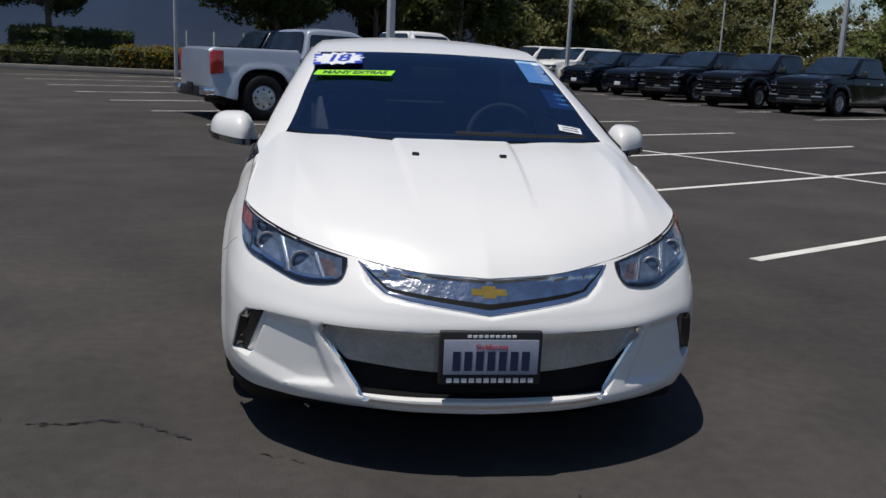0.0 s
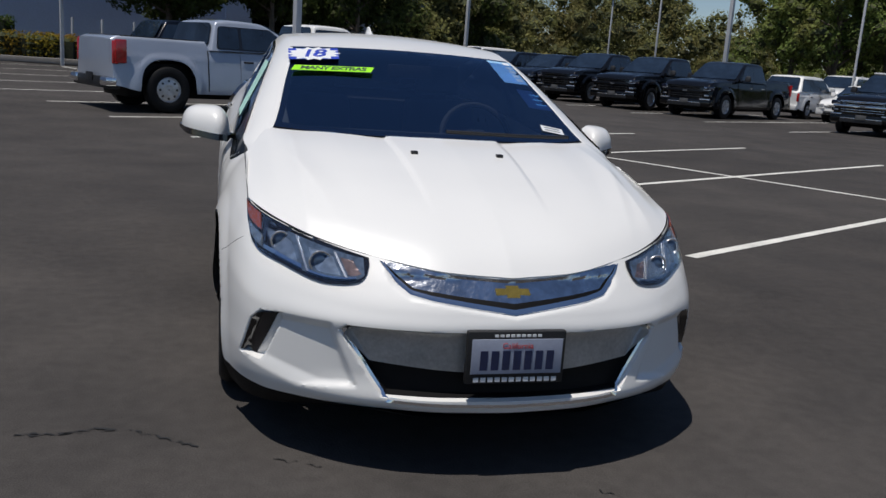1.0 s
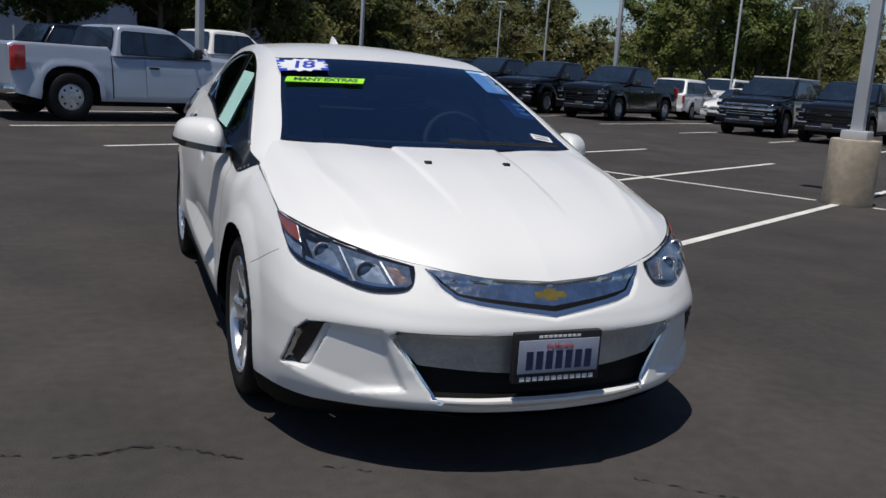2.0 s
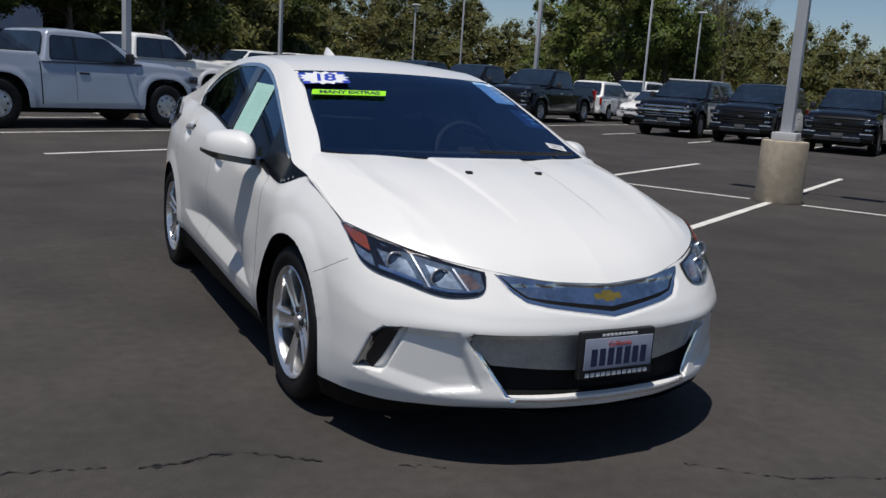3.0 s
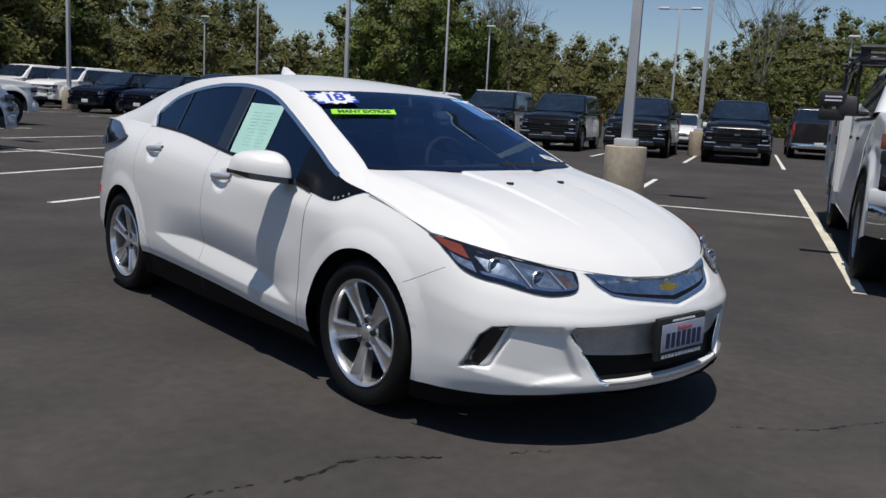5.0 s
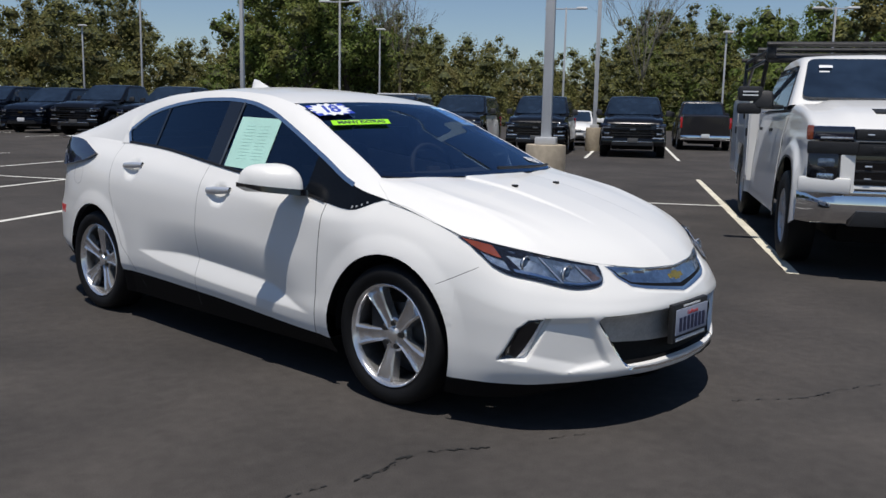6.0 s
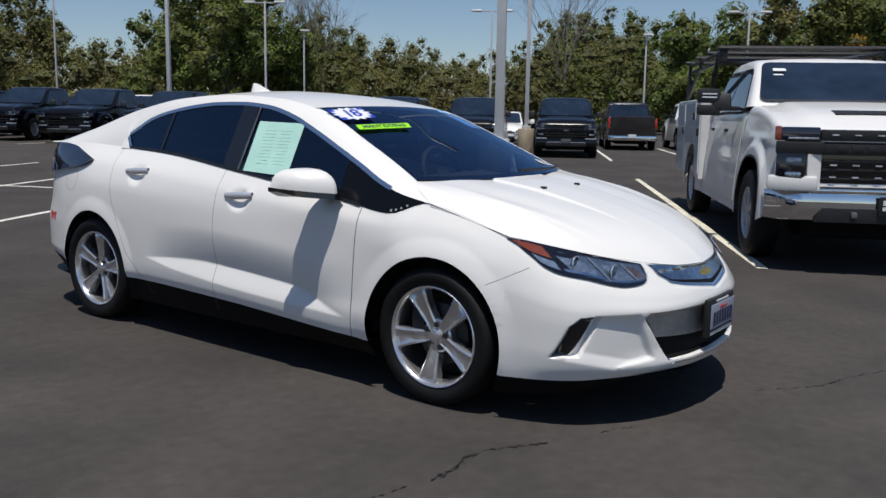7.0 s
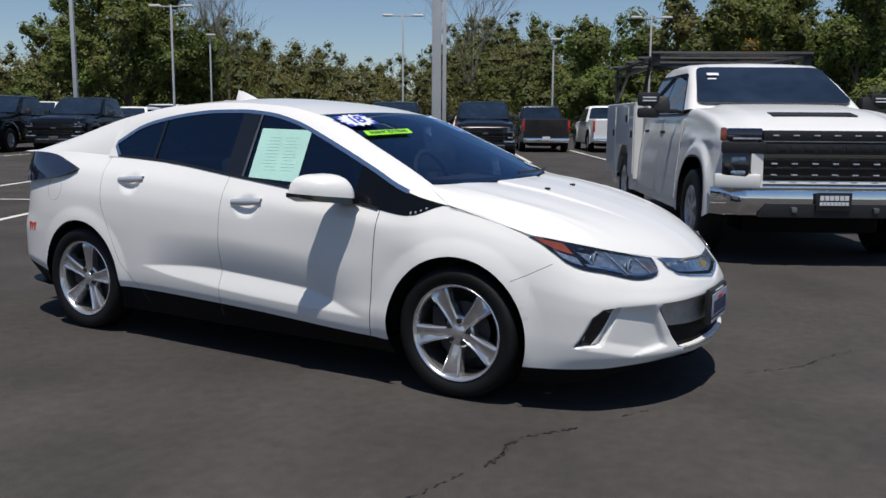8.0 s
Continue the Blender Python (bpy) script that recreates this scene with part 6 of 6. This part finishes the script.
def light_pole(x, y, height, heads, pedestal, width=0.13, name="light_pole"):
    p = Matrix.Translation((x, y, rise(x, y)))
    v = thing(name, p, "grey square light pole on a round concrete pedestal" if pedestal else "grey light pole with flat lamp heads", "light pole", "light poles")
    foot = 0.0
    if pedestal:
        foot = .83
        prof = [(0, .305), (.02, .31), (.4, .308), (.80, .305), (.825, .298), (.83, .28), (.83, .01)]
        bm = grid([[(r * math.cos(a) * (1 + .006 * noise.noise(Vector((math.cos(a) * 3, math.sin(a) * 3, z * 4)))), r * math.sin(a), z) for a in np.linspace(0, 2 * math.pi, 40, endpoint=False)] for z, r in prof], close=True)
        part("pedestal", bm, CONCRETE, v, "round weathered concrete pedestal")
        part("base_cover", block(.32, .32, .11, (0, 0, foot + .055), .012, (0, 0, STALL_TURN)), POLE_PAINT, v, "square base cover")
    shaft = block(width, width, height - foot, (0, 0, foot + (height - foot) / 2), .012, (0, 0, STALL_TURN), taper=.82)
    part("shaft", shaft, POLE_PAINT, v, "square grey shaft")
    if heads == 2:
        part("arm", block(.06, 1.25, .06, (0, 0, height - .08), .008, (0, 0, STALL_TURN)), POLE_PAINT, v, "short cross arm")
        for s in (-1, 1):
            lamp_head(v, Vector((V.x, V.y, 0)) * .82 * s + Vector((0, 0, height - .04)), STALL_TURN)
    else:
        lamp_head(v, Vector((0, -.1, height)), STALL_TURN)
    return v


for u, c in ((9.2, 0.70), (9.1, 14.35), (28.1, 0.75), (28.1, 14.35), (28.1, 27.95)):
    p = spot(u, c)
    light_pole(p.x, p.y, 6.3 if u < 20 else 7.4, 2, True, .15)
for x, y, h, n in ((40.2, 42.0, 6.7, 1), (29.6, 63.4, 6.9, 1), (45.2, 19.2, 6.05, 1), (43.8, 12.9, 6.9, 2), (36.9, 24.5, 6.9, 2), (28.7, 33.3, 6.9, 2), (27.5, 51.3, 8.0, 2), (-5.9, 29.4, 6.5, 1)):
    light_pole(x, y, h, n, False, .11)

# ---- building at the back ----
WALL = surface("grey_render", (0.50, 0.57, 0.71), 0.85, grain=(12, 0.04), stain=(0.4, 0.06), bump=(40, 0.15))
WALL_PALE = surface("pale_render", (0.58, 0.64, 0.76), 0.85, grain=(12, 0.04), stain=(0.4, 0.06), bump=(40, 0.15))


def wall_box(name, u0, u1, c0, c1, z0, z1, material, parent=None):
    a, b = spot((u0 + u1) / 2, (c0 + c1) / 2), None
    return part(name, block(u1 - u0, c1 - c0, z1 - z0, (a.x, a.y, (z0 + z1) / 2), .02, (0, 0, STALL_TURN)), material, parent, smooth=False)


house = thing("dealership_building", Matrix.Identity(4), "grey-blue rendered showroom building with a dark glazed recess", "building")
wall_box("wall", -30, 23.3, 42, 56, 0, 9, WALL, house)
wall_box("wall_pier", 23.3, 24.9, 41.8, 56, 0, 9, WALL_PALE, house)
wall_box("wall", 33.4, 40.0, 42, 56, 0, 9, WALL_PALE, house)
wall_box("recess_wall", 24.9, 33.4, 46, 56, 0, 9, GLOSS_BLACK, house)
wall_box("canopy", 24.9, 33.4, 42.4, 46, 3.6, 9, WALL, house)
for k in range(5):
    wall_box("mullion", 25.6 + 1.7 * k, 25.7 + 1.7 * k, 45.9, 46.0, 0, 3.6, DULL_STEEL, house)
wall_box("roof_slab", -30.2, 40.2, 41.7, 56.2, 9, 9.3, WALL_PALE, house)

# ---- planting ----
def leaf_material(name, dark, light, brown=(0.10, 0.07, 0.03), patch=0.12):
    m = bpy.data.materials.new(name)
    m.use_nodes = True
    nt = m.node_tree
    b = nt.nodes["Principled BSDF"]
    geo, tc = nt.nodes.new("ShaderNodeNewGeometry"), nt.nodes.new("ShaderNodeTexCoord")
    mix = nt.nodes.new("ShaderNodeMix")
    mix.data_type = "RGBA"
    mix.inputs[6].default_value, mix.inputs[7].default_value = (*dark, 1), (*light, 1)
    nt.links.new(geo.outputs["Random Per Island"], mix.inputs[0])
    n = nt.nodes.new("ShaderNodeTexNoise")
    n.inputs["Scale"].default_value, n.inputs["Detail"].default_value = patch, 2.0
    nt.links.new(tc.outputs["Object"], n.inputs["Vector"])
    r = nt.nodes.new("ShaderNodeMapRange")
    r.inputs["From Min"].default_value, r.inputs["From Max"].default_value = 0.45, 0.72
    nt.links.new(n.outputs[0], r.inputs["Value"])
    mix2 = nt.nodes.new("ShaderNodeMix")
    mix2.data_type = "RGBA"
    mix2.inputs[7].default_value = (*brown, 1)
    nt.links.new(r.outputs[0], mix2.inputs[0])
    nt.links.new(mix.outputs[2], mix2.inputs[6])
    nt.links.new(mix2.outputs[2], b.inputs["Base Color"])
    b.inputs["Roughness"].default_value = 0.7
    b.inputs["Specular IOR Level"].default_value = 0.10
    tl, add = nt.nodes.new("ShaderNodeBsdfTranslucent"), nt.nodes.new("ShaderNodeMixShader")
    add.inputs[0].default_value = 0.34
    nt.links.new(mix2.outputs[2], tl.inputs[0])
    nt.links.new(b.outputs[0], add.inputs[1])
    nt.links.new(tl.outputs[0], add.inputs[2])
    nt.links.new(add.outputs[0], nt.nodes["Material Output"].inputs[0])
    return m


LEAF_GREEN = leaf_material("green_leaves", (0.100, 0.146, 0.038), (0.200, 0.255, 0.066), (0.21, 0.20, 0.066), 0.25)
LEAF_OLIVE = leaf_material("olive_leaves", (0.160, 0.166, 0.056), (0.240, 0.240, 0.084), (0.23, 0.19, 0.08), 0.30)
LEAF_DARK = leaf_material("dark_leaves", (0.025, 0.042, 0.011), (0.085, 0.11, 0.03), (0.09, 0.095, 0.03))
LEAF_YELLOW = leaf_material("yellow_leaves", (0.10, 0.10, 0.012), (0.30, 0.22, 0.03), (0.22, 0.12, 0.02), 0.6)
HEDGE_LEAF = leaf_material("hedge_leaves", (0.025, 0.05, 0.01), (0.085, 0.13, 0.025), (0.12, 0.13, 0.03), 0.3)
BARK = surface("bark", (0.10, 0.08, 0.06), 0.9, grain=(12, 0.25), stain=(2, 0.25), bump=(14, 0.8))
MULCH = surface("dark_mulch", (0.03, 0.022, 0.016), 0.95, grain=(30, 0.3), stain=(3, 0.25), bump=(30, 0.9))
BARK_GREY = surface("grey_bark", (0.19, 0.175, 0.145), 0.9, grain=(12, 0.2), stain=(2, 0.2), bump=(14, 0.6))
LEAF_ORANGE = leaf_material("orange_leaves", (0.20, 0.10, 0.012), (0.42, 0.22, 0.03), (0.30, 0.20, 0.03), 0.5)
TWIGS = surface("dark_twigs", (0.018, 0.022, 0.008), 0.9, grain=(14, 0.4), stain=(3, 0.3), bump=(12, 0.8))
KERB = surface("kerb_concrete", (0.22, 0.205, 0.185), 0.9, grain=(40, 0.1), stain=(3, 0.15), bump=(60, 0.3))


# deep shade between the leaves, painted as the dark colour of solid hearts
CORE_SHADE = surface("crown_inner_shade", (0.055, 0.062, 0.024), 0.95, grain=(6, 0.4), stain=(1.0, 0.3))
OCTA = np.array([(1, 0, 0), (-1, 0, 0), (0, 1, 0), (0, -1, 0), (0, 0, 1), (0, 0, -1)], float)
OCTA_FACES = ((0, 2, 4), (2, 1, 4), (1, 3, 4), (3, 0, 4), (2, 0, 5), (1, 2, 5), (3, 1, 5), (0, 3, 5))


def leaves(name, lobes, per_lobe, size, material, seed, parent=None, flatten=0.9, core=0.74):
    """Many small leaf sprays over the shells of a set of lobes (centre, radius), each lobe with an added dark solid
    heart that stands for the shade inside the crown.
    """
    rng = np.random.RandomState(seed)
    verts, faces, hearts = [], [], []
    for (cx, cy, cz), rad in lobes:
        n = int(per_lobe * (rad ** 2))
        d = rng.normal(size=(n, 3))
        d /= np.linalg.norm(d, axis=1, keepdims=True)
        rr = rad * (0.66 + 0.42 * rng.rand(n) ** 0.8)
        pts = np.stack([cx + d[:, 0] * rr, cy + d[:, 1] * rr, cz + d[:, 2] * rr * flatten], 1)
        a = rng.normal(size=(n, 3)) * 0.50 + d * 1.1 + np.array((0, 0, 0.25))
        a /= np.linalg.norm(a, axis=1, keepdims=True)
        t = np.cross(a, rng.normal(size=(n, 3)))
        t /= np.linalg.norm(t, axis=1, keepdims=True)
        b = np.cross(a, t)
        s = size * (0.5 + rng.rand(n, 1))
        q = np.stack([pts - t * s * .9, pts - b * s * .5, pts + t * s * .9 + a * s * .25, pts + b * s * .5], 1).reshape(-1, 3)
        base = len(verts)
        verts.extend(map(tuple, q))
        faces.extend((base + 4 * k, base + 4 * k + 1, base + 4 * k + 2, base + 4 * k + 3) for k in range(n))
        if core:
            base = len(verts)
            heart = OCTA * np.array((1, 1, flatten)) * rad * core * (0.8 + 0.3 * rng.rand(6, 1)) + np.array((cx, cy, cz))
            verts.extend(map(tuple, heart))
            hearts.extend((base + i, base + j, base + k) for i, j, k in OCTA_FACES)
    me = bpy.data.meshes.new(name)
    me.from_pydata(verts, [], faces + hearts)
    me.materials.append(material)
    me.materials.append(CORE_SHADE)
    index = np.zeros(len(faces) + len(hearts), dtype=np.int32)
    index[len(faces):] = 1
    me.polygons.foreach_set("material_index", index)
    ob = new(name, me)
    if parent is not None:
        ob.parent = parent
    return ob


def tree(x, y, height, spread, material, seed, label, trunk_top=0.35, dense=260, size=0.11, name="tree"):
    rng = random.Random(seed)
    z0 = rise(x, y)
    v = thing(name, Matrix.Translation((x, y, z0)), label, "tree", "trees")
    bm = bmesh.new()
    r0 = 0.022 * height
    lobes, base = [], height * trunk_top
    bend = [Vector((0, 0, -0.05)), Vector((rng.uniform(-.2, .2), rng.uniform(-.2, .2), base)), Vector((rng.uniform(-.4, .4), rng.uniform(-.4, .4), height * .75))]
    rod(bend[0], bend[1], r0, r0 * .75, 10, bm)
    rod(bend[1], bend[2], r0 * .75, r0 * .25, 8, bm)
    for k in range(16):
        f = rng.uniform(0.0, 1.0)
        start = bend[1].lerp(bend[2], f * .8)
        ang = rng.uniform(0, 2 * math.pi)
        reach = spread * rng.uniform(.35, .8) * (1.1 - .45 * f)
        end = start + Vector((math.cos(ang) * reach, math.sin(ang) * reach, height * rng.uniform(.05, .22)))
        rod(start, end, r0 * .32, r0 * .08, 6, bm)
        lobes.append((tuple(end), spread * rng.uniform(.18, .30)))
        lobes.append((tuple(start.lerp(end, .55) + Vector((0, 0, .2))), spread * rng.uniform(.20, .32)))
        for _ in range(4):
            off = Vector((rng.gauss(0, 1), rng.gauss(0, 1), rng.gauss(0, .8))).normalized() * spread * rng.uniform(.22, .34)
            lobes.append((tuple(end + off), spread * rng.uniform(.08, .15)))
    lobes.append((tuple(bend[2]), spread * .4))
    lobes.append(((0, 0, height * .9), spread * .28))
    part("trunk", bm, BARK, v, "tapered brown trunk with limbs")
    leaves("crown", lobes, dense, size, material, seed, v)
    return v
# planted island before the building
island = thing("planter_island", Matrix.Identity(4), "planted island with dark mulch and a concrete kerb", "planter")
part("mulch_bed", block(15.0, 6.0, .16, (-5.5, 33.0, .40), .03), MULCH, island, "dark mulch bed")
part("kerb", block(15.4, .18, .20, (-5.5, 29.92, .40), .03), KERB, island, "pale concrete kerb")
part("kerb", block(.18, 6.2, .20, (-13.1, 33.0, .40), .03), KERB, island, "pale concrete kerb")


def hedge(x0, x1, y0, y1, height, material, seed, label, name="hedge"):
    rng = random.Random(seed)
    lobes = []
    n = int((x1 - x0) * (y1 - y0) * 15)
    for _ in range(n):
        x, y = rng.uniform(x0, x1), rng.uniform(y0, y1)
        h = height * (1 + .12 * noise.noise(Vector((x * .8, y * .8, seed))))
        for z in (h - .25, h * .55, .22):
            lobes.append(((x, y, .42 + z), rng.uniform(.20, .30)))
    ob = leaves(name, lobes, 560, .055, material, seed)
    core = [[(x, y, z) for z in (.42, .42 + height * .55, .42 + height - .30)] for x, y in ((x0 + .1, y0 + .15), (x1 - .1, y0 + .15), (x1 - .1, y1 - .1), (x0 + .1, y1 - .1), (x0 + .1, y0 + .15))]
    cb = grid(core)
    cb.faces.new([cb.verts.new((x, y, .42 + height - .30)) for x, y in ((x0 + .1, y0 + .15), (x1 - .1, y0 + .15), (x1 - .1, y1 - .1), (x0 + .1, y1 - .1))])
    part("twig_core", cb, TWIGS, ob, "dark inner twigs", smooth=False)
    return tagged(ob, label, "hedge", "hedges")


hedge(-12.8, -8.0, 30.3, 31.3, .75, LEAF_DARK, 41, "low dark green clipped hedge in the island")
hedge(-12.6, -8.2, 32.2, 33.4, 1.5, HEDGE_LEAF, 42, "taller rounded green hedge in the island")
hedge(-8.3, -5.6, 30.3, 31.5, .95, LEAF_YELLOW, 43, "yellow-green flowering shrub in the island", "shrub")
hedge(-4.2, 1.5, 32.0, 33.2, .9, HEDGE_LEAF, 44, "green shrubs in the island", "shrub")
for k, x in enumerate((-6.3, -5.2, -4.0, -2.9)):
    post = part("marker_post", rod((x, 34.6, .4), (x, 34.6, 2.0), .05, .05, 8), POLE_PAINT)
    tagged(post, "thin pale post standing in the island", "post", "marker posts")

tree(-11.3, 33.6, 6.6, 3.6, LEAF_DARK, 1, "shade tree with a dark crown and bare trunk", .33, 900, .10)
tree(-3.0, 37.5, 7.8, 4.0, LEAF_DARK, 2, "shade tree with a dark crown before the building", .27, 620, .11)
tree(1.8, 40.2, 8.0, 3.0, LEAF_DARK, 3, "shade tree with a dark crown before the building", .22, 420, .12)
tree(6.5, 44.5, 9.0, 3.8, LEAF_DARK, 4, "broad shade tree with a dark crown", .14, 420, .12)
tree(10.5, 48.5, 9.0, 3.8, LEAF_OLIVE, 5, "broad shade tree with an olive crown", .14, 240, .13)
tree(14.5, 52.0, 9.5, 4.0, LEAF_DARK, 6, "broad shade tree with a dark crown", .12, 220, .14)
tree(18.5, 58.0, 9.5, 4.0, LEAF_OLIVE, 7, "olive-green tree at the edge of the car park", .10, 200, .15)

HOME = Vector((-2.5, -3.0))


def bearing(h, d):
    return HOME.x + math.sin(radians(h)) * d, HOME.y + math.cos(radians(h)) * d


for k, (h, d, height, spread, mat) in enumerate(((36.5, 76, 14.5, 4.6, LEAF_GREEN), (39.0, 72, 15.5, 4.8, LEAF_GREEN), (41.5, 77, 15.0, 4.8, LEAF_GREEN), (76.0, 62, 12.5, 4.2, LEAF_GREEN), (80.0, 66, 14.0, 4.6, LEAF_GREEN),
                                                 (83.5, 60, 13.0, 4.4, LEAF_GREEN), (87.0, 64, 13.5, 4.6, LEAF_GREEN), (70.5, 66, 9.5, 3.6, LEAF_GREEN), (67.5, 70, 9.5, 3.8, LEAF_GREEN), (72.8, 58, 11.5, 2.6, LEAF_OLIVE))):
    x, y = bearing(h, d)
    tree(x, y, height, spread, mat, 20 + k, "tall green tree at the edge of the woods", .10, 190, .15)

# a bare grey tree and a small orange one
def bare_tree(x, y, height, seed):
    rng = random.Random(seed)
    v = thing("tree", Matrix.Translation((x, y, rise(x, y))), "bare grey leafless tree at the edge of the woods", "tree", "trees")
    bm = rod((0, 0, -.05), (0, 0, height * .35), .15, .10, 8)

    def limb(a, way, length, r, depth):
        b = a + way * length
        rod(a, b, r, r * .5, 5, bm)
        if depth:
            for k in range(4):
                w = (way + Vector((rng.uniform(-.8, .8), rng.uniform(-.8, .8), rng.uniform(-.1, .6)))).normalized()
                limb(a.lerp(b, rng.uniform(.45, 1.0)), w, length * rng.uniform(.5, .75), r * .5, depth - 1)

    for k in range(7):
        ang = k * .9 + rng.uniform(0, .4)
        limb(Vector((0, 0, height * rng.uniform(.2, .36))), Vector((.32 * math.cos(ang), .32 * math.sin(ang), 1)).normalized(), height * rng.uniform(.28, .4), .05, 3)
    part("trunk", bm, BARK_GREY, v, "grey trunk with bare branches")


for k, (h, d, tall) in enumerate(((45.0, 80, 14.0), (43.4, 82, 15.0), (60.4, 80, 15.0))):
    x, y = bearing(h, d)
    bare_tree(x, y, tall, 71 + 3 * k)
x, y = bearing(77.3, 56)
tree(x, y, 6.4, 2.0, LEAF_ORANGE, 72, "small orange-leaved tree behind the ladder rack", .2, 260, .11)

# the woods behind, beyond count
top_angle = pchip([4, 12, 19, 22, 24, 28.5, 30, 32.5, 34, 36, 42, 44.5, 46, 50, 53.5, 56, 58, 60.5, 62, 65, 68, 72, 75, 78, 86, 104],
                  [8.5, 8.5, 8.2, 4.8, 7.6, 7.2, 4.7, 4.0, 4.0, 6.2, 6.8, 6.2, 5.2, 4.7, 3.9, 4.1, 4.9, 6.6, 6.6, 6.2, 5.8, 6.2, 5.4, 7.5, 8.0, 8.0])


def woods(name, h0, h1, count, material, seed, label):
    rng = random.Random(seed)
    lobes = []
    for k in range(count):
        h = h0 + (h1 - h0) * (k + rng.random()) / count
        row = rng.random()
        d = 80 + 26 * row
        tall = (d * math.tan(radians(top_angle(h))) + 1.0) * (rng.uniform(.50, .85) if row < .4 else rng.uniform(.86, 1.06))
        x, y = bearing(h, d)
        w = rng.uniform(2.0, 3.4)
        z = .6
        while z < tall:
            f = z / tall
            r = .62 * w * (1.0 - .55 * f ** 2.2) * rng.uniform(.7, 1.15)
            for _ in range(3 if f < .8 else 2):
                k = rng.uniform(.2, .9) * (1 - .75 * f * f)
                lobes.append(((x + rng.uniform(-1, 1) * w * k, y + rng.uniform(-1, 1) * w * k, z + rng.uniform(-.4, .4)), r * rng.uniform(.5, 1.0)))
            z += r * rng.uniform(.7, 1.1)
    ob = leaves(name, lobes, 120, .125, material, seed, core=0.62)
    return tagged(ob, label, "woods", kind="stuff")


woods("far_woods", 2, 35, 84, LEAF_OLIVE, 61, "olive and brownish woods beyond the car park")
woods("far_woods", 33, 47, 38, LEAF_GREEN, 62, "green woods beyond the car park")
woods("far_woods", 44, 66, 64, LEAF_OLIVE, 63, "olive-green woods beyond the car park")
woods("far_woods", 60, 98, 86, LEAF_GREEN, 64, "green woods beyond the car park")
